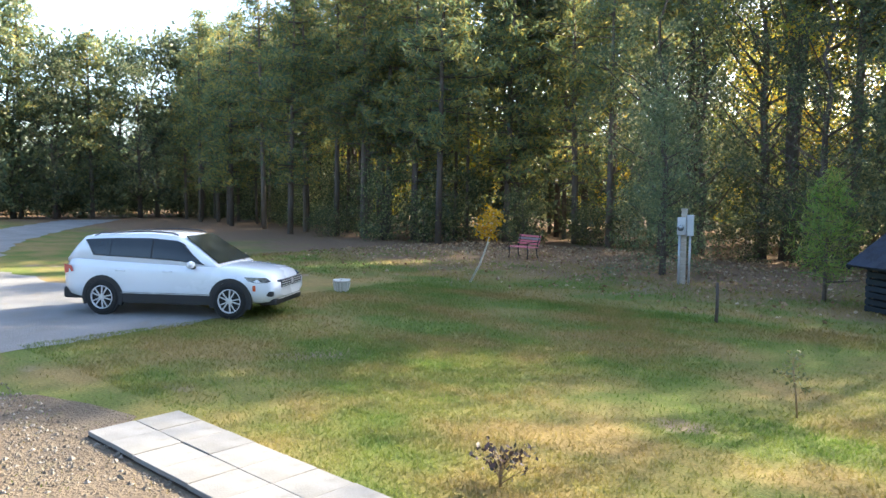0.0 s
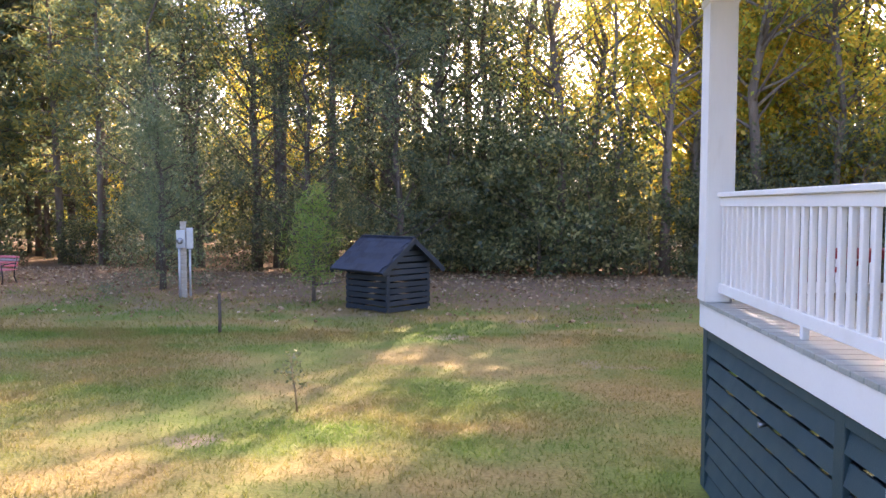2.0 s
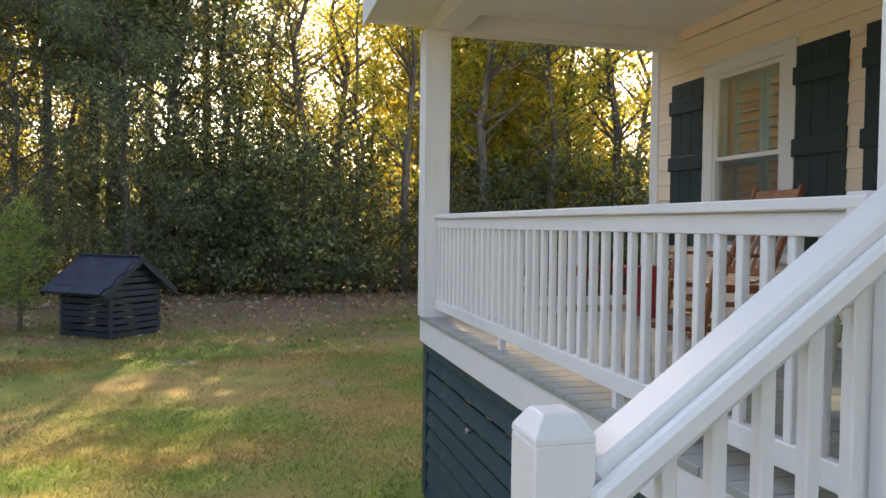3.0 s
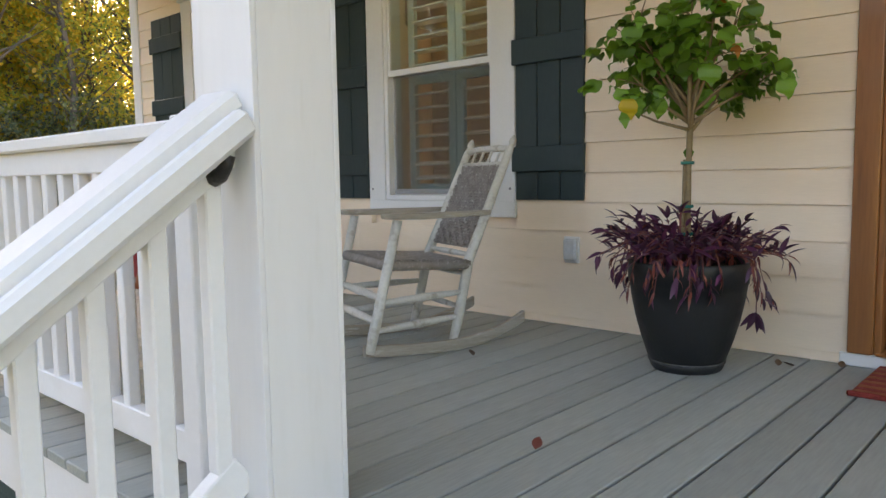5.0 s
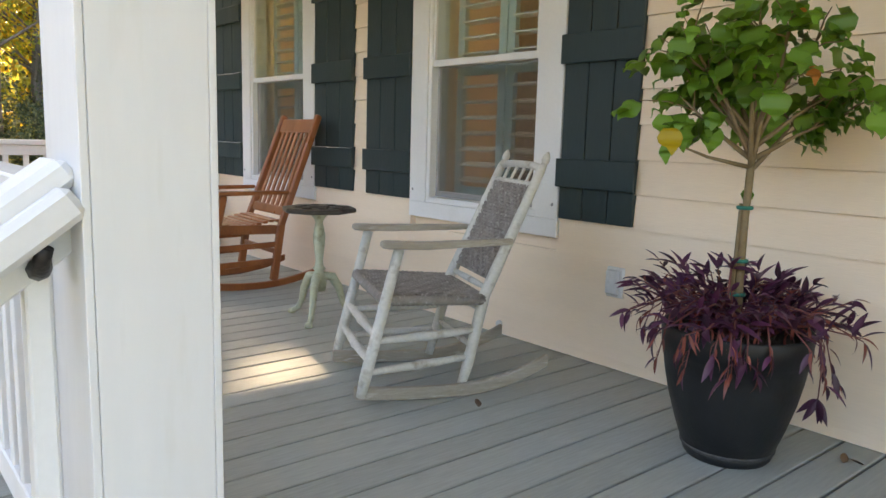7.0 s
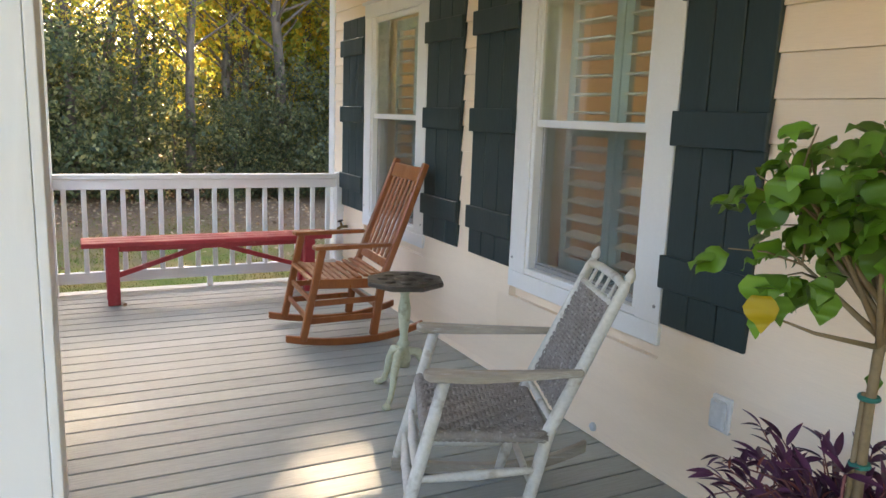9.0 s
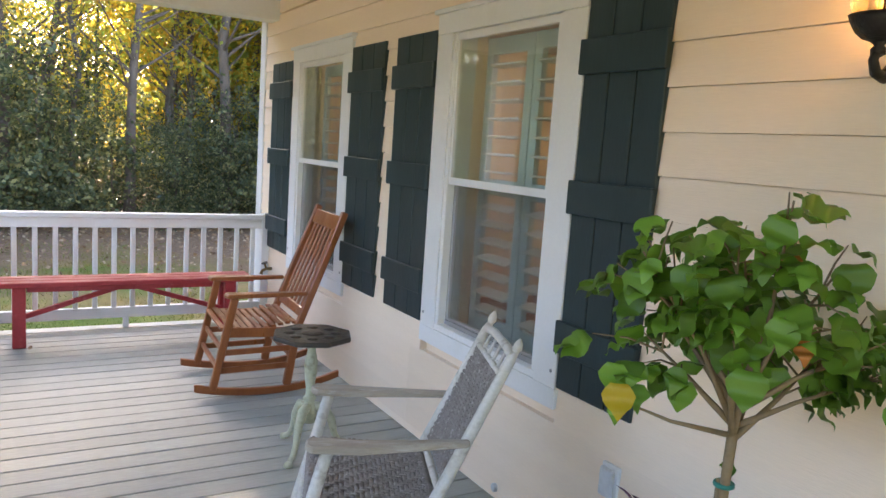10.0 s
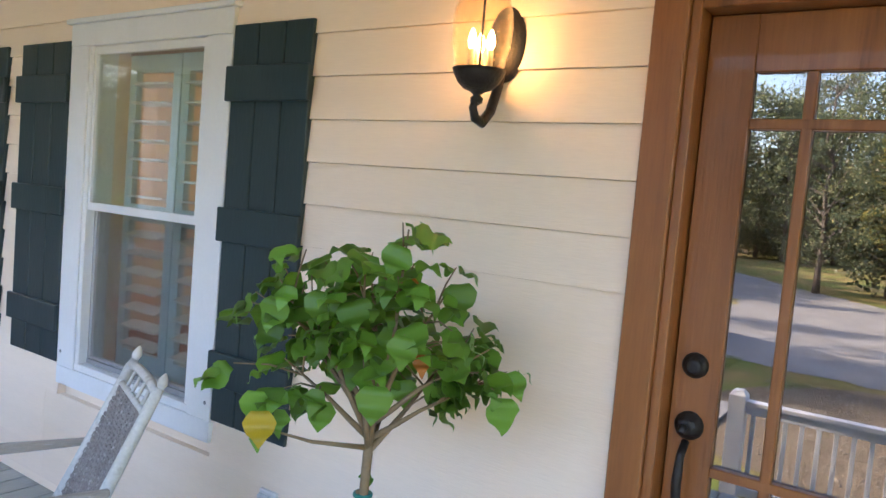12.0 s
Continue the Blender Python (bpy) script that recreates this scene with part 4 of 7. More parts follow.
edge_row(MID[:3], 4.5, 1.8, ["fill_gold", "fill"], 0.85, 1.0, back=18)
edge_row([(-60, 35), (-50, 33), (-40, 30.5), (-31, 28.5)], 3.0, 0.8, ["thicket", "brush"], 0.8, 1.2)
# the open stretch, sky between the trunks
OPEN = [(0, 28), (3, 28.5), (7, 28.2)]
edge_row(OPEN, 1.7, 0.7, ["bare", "bare_pale", "bare_green", "bare_pale"], 0.7, 0.95)
edge_row(OPEN, 1.9, 1.4, ["bare_pale", "bare", "bare_green", "gold_a"], 0.85, 1.15, back=5)
edge_row(OPEN, 2.2, 1.6, ["bare_pale", "bare"], 0.9, 1.2, back=11)
edge_row([(-3, 26.4), (7.5, 26.8), (15, 25.4)], 1.9, 1.2, ["thicket", "thicket", "brush", "thicket"], 0.75, 1.6)
edge_row(OPEN, 3.0, 1.6, ["thicket", "brush"], 1.1, 1.6, back=14)
edge_row([(-6, 44), (10, 45)], 3.2, 1.0, ["thicket"], 1.3, 1.8)
# the golden stretch beyond the porch end
GOLD = [(8, 28.3), (14, 27), (22, 25), (30, 20)]
edge_row(GOLD, 2.6, 1.0, ["bare", "gold_a", "gold_b", "bare"], 0.8, 1.0)
edge_row(GOLD, 2.6, 1.5, ["gold_a", "gold_b", "bare_green", "bare"], 0.8, 1.0, back=5)
edge_row(GOLD, 2.8, 1.8, ["fill_gold", "gold_b", "fill_gold"], 0.75, 0.95, back=11)
edge_row(GOLD, 3.4, 1.8, ["fill_gold", "fill_gold", "fill"], 0.75, 0.9, back=18)
edge_row(MID + RIGHT[1:], 4.0, 1.5, ["thicket"], 1.1, 1.5, back=8)
edge_row(FAR + [(-52, 33), (-40, 30)], 3.2, 1.0, ["thicket"], 1.0, 1.5, back=3.5)
# added oversized trees on the sun's path, to dapple the porch floor
plant("gold_a", 10.5, 29.5, 1.35)
plant("gold_a", 7.2, 28.5, 1.32)
plant("bare", 9.8, 31.2, 1.42)
# trunks before the golden stretch
plant("bare", 8.8, 26.4, 1.15)
plant("bare_green", 11.2, 26.0, 1.2)
plant("bare", 13.6, 25.6, 1.1)
# added tall to block sun from the porch floor
plant("gold_b", 9.4, 31.2, 1.55)
# two tall trees added to cast shade over the paved walk
for i, x in enumerate((-8.8, -5.4)):
    plant(("bare", "pine_c")[i], x, 28.6 + i * 1.2, 1.3)
plant("bare", 2.0, 26.6, 0.95)
plant("bare", 5.6, 26.2, 0.95)
plant("bare_pale", 3.9, 26.4, 0.95)
plant("gold_b", 12.5, 27.5, 1.3)
# two added giants, crowns out of view, keep sun off the mid porch floor
plant("gold_a", 8.0, 31.5, 1.5)
plant("fill_gold", 10.6, 33.5, 1.85)
# three oversized pines added to shade the walk, gravel and near lawn
plant("pine_c", -3.6, 31.0, 1.4)
plant("pine_c", -1.5, 32.5, 1.45)
plant("pine_c", -6.2, 31.5, 1.4)
# oversized too, added to screen the porch floor from the sun
plant("fill_gold", 12.0, 32.0, 1.45)
# dense oaks of the edge, scaled up so they also shade the walk
plant("oak_a", -2.4, 28.6, 1.35)
plant("oak_b", -0.9, 30.6, 1.55)
edge_row([(-8, 26.5), (0, 27.5), (7, 27), (14, 25.5), (22, 23), (29, 18)], 1.8, 0.8, ["thicket", "thicket", "brush"], 0.75, 1.5)
edge_row([(-30, 24), (-26, 25), (-18, 30), (-9, 26.5)], 2.6, 0.8, ["brush", "brush", "thicket"], 0.6, 1.0)
plant("cedar", -9.9, 20.7, 0.88)
plant("oak_a", -12.5, 26.0, 0.95)
plant("oak_b", -3.5, 24.6, 0.95)
plant("oak_a", -6.8, 25.2, 0.85)
plant("pine_a", -27.6, 26.2, 1.05)
plant("pine_a", -23.0, 25.0, 1.0)
# trees beyond the far bend of the drive
edge_row(FAR, 3.6, 1.2, ["pine_a", "pine_b", "oak_a", "pine_b"], 1.05, 1.35)
edge_row(FAR, 3.4, 1.6, ["fill"], 1.1, 1.3, back=6)
edge_row([(-96, -12), (-80, 14), (-72, 32), (-62, 42), (-40, 44)], 2.4, 1.0, ["thicket"], 1.4, 1.9)
# across the drive, behind the walker
edge_row([(-34, 6), (-38, -6), (-34, -20), (-22, -30), (-6, -34)], 3.4, 1.5, ["pine_a", "pine_b", "oak_a", "gold_b"])
edge_row([(-36, 4), (-41, -8), (-36, -26), (-24, -36)], 4.0, 1.5, ["fill", "fill", "fill_gold"])

# ---- things on the porch ----
def rod(name, pts, radii, mat, root, seg=10, label=""):
    return part(name, one(tube, pts, radii, seg), mat, root, label)


def turned(a, b, r, beads=2):
    """Points and radii of a turned rung from a to b, swelling in the middle."""
    a, b = Vector(a), Vector(b)
    pts, rad = [], []
    for i in range(13):
        f = i / 12
        pts.append(a.lerp(b, f))
        rad.append(r * (0.62 + 0.38 * math.sin(math.pi * f)) * (1.18 if beads and abs(f - 0.5) < 0.05 else 1))
    return pts, rad


def weave(name, origin, u, v, nu, nv, mat, root, label, lift=0.006):
    """A herringbone-woven panel: flat reeds over and under, on the plane through origin along u and v."""
    u, v, o = Vector(u), Vector(v), Vector(origin)
    n = u.cross(v).normalized()
    verts, faces = [], []

    def strip(p, q, w, ups):
        d = (q - p)
        side = n.cross(d.normalized()) * w / 2
        base = len(verts)
        for k, up in enumerate(ups):
            c = p + d * (k / (len(ups) - 1)) + n * up
            verts.extend([c - side, c - side * 0.4 + n * 0.0035, c + side * 0.4 + n * 0.0035, c + side])
        for k in range(len(ups) - 1):
            a = base + 4 * k
            for j in range(3):
                faces.append((a + j, a + j + 1, a + j + 5, a + j + 4))

    for i in range(nu):
        ups = [lift if ((i + j) // 2) % 2 else -lift for j in range(nv)]
        strip(o + u * ((i + 0.5) / nu), o + u * ((i + 0.5) / nu) + v, u.length / nu * 0.94, ups)
    for j in range(nv):
        ups = [-lift if ((i + j) // 2) % 2 else lift for i in range(nu)]
        strip(o + v * ((j + 0.5) / nv), o + v * ((j + 0.5) / nv) + u, v.length / nv * 0.94, ups)
    me = bpy.data.meshes.new(name)
    me.from_pydata([tuple(c) for c in verts], [], faces)
    me.materials.append(mat)
    ob = new(name, me)
    ob.parent = root
    bm = bmesh.new()
    a = [o - n * 0.012, o + u - n * 0.012, o + u + v - n * 0.012, o + v - n * 0.012]
    b = [p + n * 0.008 for p in a]
    va, vb = [bm.verts.new(p) for p in a], [bm.verts.new(p) for p in b]
    bm.faces.new(va[::-1]), bm.faces.new(vb)
    for k in range(4):
        bm.faces.new((va[k], va[(k + 1) % 4], vb[(k + 1) % 4], vb[k]))
    part("backing", bm, mat, ob)
    return tagged(ob, label, kind="stuff")


def rocker_bow(bm, y, x0, x1, w, h, sag, front_up, back_up):
    """A curved runner along x, lying on the floor at its middle."""
    n = 14
    rows = []
    for i in range(n + 1):
        f = i / n
        x = x0 + (x1 - x0) * f
        t = 2 * f - 1
        z = (front_up if t > 0 else back_up) * abs(t) ** 2.1
        rows.append([bm.verts.new((x, y + sy * w / 2, z + zz)) for sy, zz in ((-1, 0), (1, 0), (1, h), (-1, h))])
    for a, b in zip(rows, rows[1:]):
        for k in range(4):
            bm.faces.new((a[k], a[(k + 1) % 4], b[(k + 1) % 4], b[k]))
    bm.faces.new(rows[0][::-1]), bm.faces.new(rows[-1])


def white_rocker(m):
    """Forward is +x, from the sitter's view; feet on the floor at z 0."""
    root = thing("rocking_chair", m, "worn white-painted rocking chair with woven grey reed seat", "rocking chair", "porch rocking chairs")
    for s in (-1, 1):
        fy, by = 0.275 * s, 0.225 * s
        part("runner", one(rocker_bow, 0.25 * s, -0.50, 0.305, 0.026, 0.05, 0, 0.02, 0.10), WEATHERED, root, bevel=0.004)
        rod("front_leg", [(0.285, fy, 0.035), (0.27, fy, 0.10), (0.145, fy, 0.60)], [0.018, 0.024, 0.021], WORNWHITE, root)
        rod("back_post", [(-0.135, by, 0.035), (-0.16, by, 0.12), (-0.225, by * 0.97, 0.40), (-0.452, by * 0.92, 0.90), (-0.466, by * 0.92, 0.925)], [0.018, 0.023, 0.024, 0.019, 0.012], WORNWHITE, root)
        rod("finial", [(-0.465, by * 0.92, 0.92), (-0.471, by * 0.92, 0.938), (-0.476, by * 0.92, 0.954), (-0.481, by * 0.92, 0.972)], [0.010, 0.018, 0.015, 0.004], WORNWHITE, root)
        arm = bmesh.new()
        slab(arm, [(0.195, fy - 0.045), (0.215, fy - 0.02), (0.215, fy + 0.02), (0.195, fy + 0.045), (0.04, fy + 0.036), (-0.325, by + 0.022 * s + 0.014), (-0.325, by + 0.022 * s - 0.014), (0.04, fy - 0.032)], 0, 0.024, Matrix.Translation((0, 0, 0.60)) @ Matrix.Shear("XY", 4, (0, 0)))
        for v in arm.verts:
            v.co.z += 0.035 * max(0, v.co.x) - 0.02 * min(0, v.co.x + 0.0)
        part("armrest", arm, WEATHERED, root, "bare weathered armrest", 0.006)
        p, r = turned((0.262, fy, 0.13), (-0.165, by, 0.15), 0.017)
        rod("side_rung", p, r, WORNWHITE, root)
        p, r = turned((0.235, fy, 0.25), (-0.19, by, 0.26), 0.017)
        rod("side_rung", p, r, WORNWHITE, root)
    for z, x in ((0.17, 0.252), (0.27, 0.228)):
        p, r = turned((x, -0.275, z), (x, 0.275, z), 0.019, 2)
        rod("front_rung", p, r, WORNWHITE, root)
    for z, x in ((0.19, -0.178), (0.34, -0.21), (0.425, -0.238)):
        p, r = turned((x, -0.222, z), (x, 0.222, z), 0.014, 0)
        rod("back_rung", p, r, WORNWHITE, root)
    # reeds wrapped round the four seat rails
    for p, q, rr in (((0.195, -0.272, 0.408), (0.195, 0.272, 0.408), 0.026), ((-0.215, -0.225, 0.385), (-0.215, 0.225, 0.385), 0.022), ((0.19, -0.262, 0.406), (-0.21, -0.235, 0.386), 0.024), ((0.19, 0.262, 0.406), (-0.21, 0.235, 0.386), 0.024)):
        p, q = Vector(p), Vector(q)
        rod("seat_rail", [p.lerp(q, i / 40) for i in range(41)], [rr * (1.0 if i % 2 else 0.87) for i in range(41)], WICKER, root, 8, "reed-wrapped seat rail")
    rod("top_rail", [(-0.455, -0.21, 0.905), (-0.462, -0.1, 0.915), (-0.462, 0.1, 0.915), (-0.455, 0.21, 0.905)], 0.016, WORNWHITE, root)
    rod("back_bar", [(-0.425, -0.205, 0.84), (-0.425, 0.205, 0.84)], 0.012, WORNWHITE, root)
    for y in (-0.12, -0.04, 0.04, 0.12):
        rod("spindle", [(-0.425, y, 0.84), (-0.46, y, 0.912)], 0.007, WORNWHITE, root, 6)
    weave("woven_seat", (0.205, -0.265, 0.425), (0, 0.53, 0), (-0.42, 0, -0.03), 30, 24, WICKER, root, "herringbone-woven reed seat")
    weave("woven_back", (-0.25, -0.205, 0.455), (0, 0.41, 0), (-0.172, 0, 0.38), 24, 28, WICKER, root, "herringbone-woven reed back")
    return root


WEATHERED = surface("weathered_bare_wood", (0.40, 0.36, 0.30), (0.30, 0.265, 0.215), 0.75, 6, 50, 0.4, stretch=(0.6, 4, 4), c3=(0.55, 0.53, 0.49))
white_rocker(pose(3.363, 2.475, DECKZ, 0, 0, 158))


def oak_rocker(m):
    root = thing("rocking_chair", m, "honey-brown varnished wooden rocking chair with slatted back", "rocking chair", "porch rocking chairs")
    for s in (-1, 1):
        y = 0.285 * s
        part("runner", one(rocker_bow, y, -0.50, 0.40, 0.03, 0.045, 0, 0.05, 0.075), HONEY, root, bevel=0.005)
        part("front_leg", one(beam, (0.295, y, 0.05), (0.175, y, 0.62), 0.04, 0.045, (1, 0, 0)), HONEY, root, bevel=0.006)
        bm = bmesh.new()
        beam(bm, (-0.16, y, 0.05), (-0.215, y, 0.42), 0.038, 0.05, (1, 0, 0))
        part("back_leg", bm, HONEY, root, bevel=0.006)
        part("back_post", one(beam, (-0.212, y * 0.98, 0.40), (-0.50, y * 0.93, 1.145), 0.036, 0.045, (1, 0, 0)), HONEY, root, bevel=0.007)
        bm = bmesh.new()
        slab(bm, [(0.225, y - 0.05), (0.24, y), (0.225, y + 0.05), (0.06, y + 0.036), (-0.27, y + 0.02), (-0.27, y - 0.02), (0.06, y - 0.036)], 0.62, 0.645)
        part("armrest", bm, HONEY, root, bevel=0.007)
        for z in (0.17, 0.28):
            part("side_stretcher", one(beam, (0.255, y, z), (-0.175, y, z + 0.01), 0.02, 0.036), HONEY, root, bevel=0.004)
        part("seat_side", one(beam, (0.21, y * 0.93, 0.40), (-0.21, y * 0.93, 0.385), 0.022, 0.06), HONEY, root, bevel=0.004)
    for z, x in ((0.19, 0.266), (0.30, 0.243)):
        part("front_stretcher", one(beam, (x, -0.25, z), (x, 0.25, z), 0.02, 0.034), HONEY, root, bevel=0.004)
    part("back_stretcher", one(beam, (-0.18, -0.25, 0.24), (-0.18, 0.25, 0.24), 0.02, 0.034), HONEY, root, bevel=0.004)
    for i in range(11):
        f = i / 10
        x = 0.235 - 0.44 * f
        z = 0.435 - 0.03 * math.sin(math.pi * min(1, f * 1.15)) + (0.02 if i == 0 else 0) * -1
        part("seat_slat", one(box, (x - 0.017, -0.262, z), (x + 0.017, 0.262, z + 0.016)), HONEY, root, bevel=0.004)
    up = Vector((-0.288, 0, 0.745)).normalized()
    for nm, f0, f1 in (("crest_rail", 0.86, 0.985), ("lower_rail", 0.10, 0.18)):
        a = Vector((-0.212, 0, 0.40)) + up * 0.78 * f0
        b = Vector((-0.212, 0, 0.40)) + up * 0.78 * f1
        mid = (a + b) / 2
        part(nm, one(beam, (mid.x, -0.245, mid.z), (mid.x, 0.245, mid.z), (b - a).length, 0.024, (1, 0, 0.33)), HONEY, root, bevel=0.006)
    for i in range(6):
        y = -0.19 + 0.076 * i
        a = Vector((-0.212, y, 0.40)) + up * 0.78 * 0.17
        b = Vector((-0.212, y * 0.96, 0.40)) + up * 0.78 * 0.87
        part("back_slat", one(beam, a, b, 0.034, 0.014, (1, 0, 0)), HONEY, root, bevel=0.003)
    return root


oak_rocker(pose(3.60, 4.80, DECKZ, 0, 0, 177))


def side_table(m):
    root = thing("pedestal_table", m, "small pedestal table, carved black octagonal top, sage cream base", "side table")
    out = [(0.205 * math.cos(radians(22.5 + 45 * k)), 0.205 * math.sin(radians(22.5 + 45 * k))) for k in range(8)]
    top = part("tabletop", one(slab, out, 0.60, 0.625), TABLETOP, root, "carved worn black octagonal top", 0.006)
    for k in range(8):
        a = radians(45 * k)
        part("rosette", one(lathe, [(0.03, 0.6255), (0.026, 0.631), (0.008, 0.632)], 8, Matrix.Translation((0.115 * math.cos(a), 0.115 * math.sin(a), 0))), TABLETOP, top)
    part("rosette", one(lathe, [(0.06, 0.6255), (0.05, 0.632), (0.02, 0.633)], 12), TABLETOP, top, "large raised carved rosette")
    part("column", one(lathe, [(0.034, 0.16), (0.04, 0.20), (0.034, 0.25), (0.024, 0.27), (0.036, 0.285), (0.024, 0.30), (0.020, 0.33), (0.031, 0.42), (0.033, 0.47), (0.02, 0.54), (0.03, 0.565), (0.05, 0.585), (0.06, 0.60)], 18), SAGE, root, "turned sage cream column")
    for k in range(3):
        a = radians(120 * k + 20)
        c, s = math.cos(a), math.sin(a)
        pts = [(0.02, 0.245), (0.075, 0.235), (0.115, 0.17), (0.135, 0.09), (0.165, 0.04), (0.215, 0.012)]
        rod("leg", [(c * r, s * r, z) for r, z in pts], [0.022, 0.026, 0.022, 0.017, 0.016, 0.014], SAGE, root, 8)
        part("foot", one(lathe, [(0.018, 0.0), (0.024, 0.008), (0.018, 0.024), (0.006, 0.03)], 10, Matrix.Translation((c * 0.215, s * 0.215, 0))), SAGE, root)
    return root


side_table(pose(3.56, 3.60, DECKZ, 0, 0, 205))


def plank_bench(m, L, label, mat):
    """A bench with a plank top, two end legs and a long V brace."""
    root = thing("plank_bench", m, label, "bench")
    n = 3
    for i in range(n):
        y = -0.15 + 0.30 * i / n
        part("seat_plank", one(box, (0, y + 0.003, 0.435), (L, y + 0.097, 0.47)), mat, root, bevel=0.006)
    for x in (0.16, L - 0.22):
        leg = part("leg", one(box, (x, -0.125, 0), (x + 0.085, -0.055, 0.434)), mat, root, bevel=0.006)
        part("leg", one(box, (x, 0.055, 0), (x + 0.085, 0.125, 0.434)), mat, root, bevel=0.006)
        part("cleat", one(box, (x + 0.02, -0.055, 0.36), (x + 0.065, 0.055, 0.434)), mat, root, bevel=0.003)
    part("brace", one(beam, (0.235, 0, 0.20), (L / 2 - 0.01, 0, 0.415), 0.035, 0.035), mat, root, bevel=0.004)
    part("brace", one(beam, (L - 0.23, 0, 0.20), (L / 2 + 0.01, 0, 0.415), 0.035, 0.035), mat, root, bevel=0.004)
    part("apron", one(box, (0.25, -0.10, 0.395), (L - 0.25, -0.08, 0.434)), mat, root, bevel=0.003)
    return root


plank_bench(pose(2.09, 6.08, DECKZ), 1.84, "red-painted plank bench with a V brace before the railing", REDPAINT)


def leaf_piece(name, length, width, mat, fold=0.25, curl=0.18, tip=0.35, seg=5):
    """One leaf with a folded midrib: base at the origin, along +x."""
    bm = bmesh.new()
    rows = []
    for i in range(seg + 1):
        f = i / seg
        w = width / 2 * (math.sin(math.pi * f ** (0.62 + tip * 0.5)) ** (0.45 + tip) if 0 < f < 1 else 0.04)
        z = -curl * length * f * f
        rows.append([bm.verts.new((length * f, -w, z + fold * w)), bm.verts.new((length * f, 0, z)), bm.verts.new((length * f, w, z + fold * w))])
    for a, b in zip(rows, rows[1:]):
        bm.faces.new((a[0], b[0], b[1], a[1])).smooth = True
        bm.faces.new((a[1], b[1], b[2], a[2])).smooth = True
    return mesh_of(name, bm, mat)


def broad_leaf(length, width, mat, seed):
    """An ovate, slightly toothed leaf with a creased midrib: base at the origin, along +x."""
    r = random.Random(seed)
    bm = bmesh.new()
    prof = ((0.0, 0.10), (0.05, 0.52), (0.16, 0.86), (0.30, 1.0), (0.46, 0.94), (0.62, 0.74), (0.78, 0.46), (0.90, 0.22), (1.0, 0.02))
    rows, twist = [], r.uniform(-0.15, 0.15)
    for i, (f, w) in enumerate(prof):
        w = width / 2 * w * (1.04 if i % 2 else 0.97)
        back = -0.05 * length if i == 1 else 0.0
        z = -0.16 * length * f * f + 0.01 * math.sin(f * 9 + seed)
        rows.append([bm.verts.new((length * f + (back if j else 0) * abs(j), j * w, z + abs(j) * w * 0.16 * (1 - 1.2 * abs(j)) + j * twist * w)) for j in (-1, -0.5, 0, 0.5, 1)])
    for a, b in zip(rows, rows[1:]):
        for j in range(4):
            bm.faces.new((a[j], b[j], b[j + 1], a[j + 1])).smooth = True
    return mesh_of("leaf", bm, mat)


def veined_leaf(name, c1, c2, trans, vary):
    m = leaf_surface(name, [c1, c2], trans, 0.38, vary)
    return m


BIGLEAF = veined_leaf("broad_green_leaf", (0.11, 0.25, 0.025), (0.17, 0.32, 0.04), 0.35, 0.35)
YELLOWLEAF = veined_leaf("yellowed_leaf", (0.52, 0.38, 0.02), (0.45, 0.32, 0.02), 0.3, 0.1)
ORANGELEAF = veined_leaf("orange_leaf", (0.50, 0.16, 0.03), (0.42, 0.2, 0.03), 0.3, 0.1)
PURPLE = veined_leaf("purple_leaf", (0.085, 0.022, 0.060), (0.12, 0.035, 0.085), 0.2, 0.5)
REDDRY = veined_leaf("dry_red_leaf", (0.26, 0.05, 0.045), (0.30, 0.12, 0.07), 0.2, 0.4)
TIE = surface("green_plant_tie", (0.01, 0.20, 0.16), (0.01, 0.16, 0.13), 0.5, 20, 90, 0.2)
SCUFF = surface("scuffed_plastic", (0.07, 0.07, 0.07), (0.03, 0.03, 0.032), 0.7, 30, 90, 0.3)
POT = (3.75, 1.262)


def planter_pot(m):
    root = thing("planter_pot", m, "large round black plastic planter pot on the porch floor", "planter")
    part("pot", one(lathe, [(0.132, 0.0), (0.140, 0.010), (0.147, 0.032), (0.143, 0.036), (0.149, 0.042), (0.176, 0.12), (0.199, 0.20), (0.216, 0.28), (0.226, 0.35), (0.230, 0.352), (0.236, 0.43), (0.232, 0.438), (0.224, 0.436), (0.220, 0.40), (0.01, 0.398)], 40), POTMAT, root, "rounded black pot with a plain rim")
    part("scuffed_ring", one(lathe, [(0.1475, 0.030), (0.1505, 0.034), (0.1515, 0.040), (0.1495, 0.0425)], 40, caps=False), SCUFF, root, "pale scuffed ring round the foot")
    part("soil", one(lathe, [(0.219, 0.4015), (0.215, 0.41), (0.12, 0.42), (0.01, 0.425)], 24), SOIL, root, "dark potting soil")
    return root


planter_pot(pose(*POT, DECKZ))


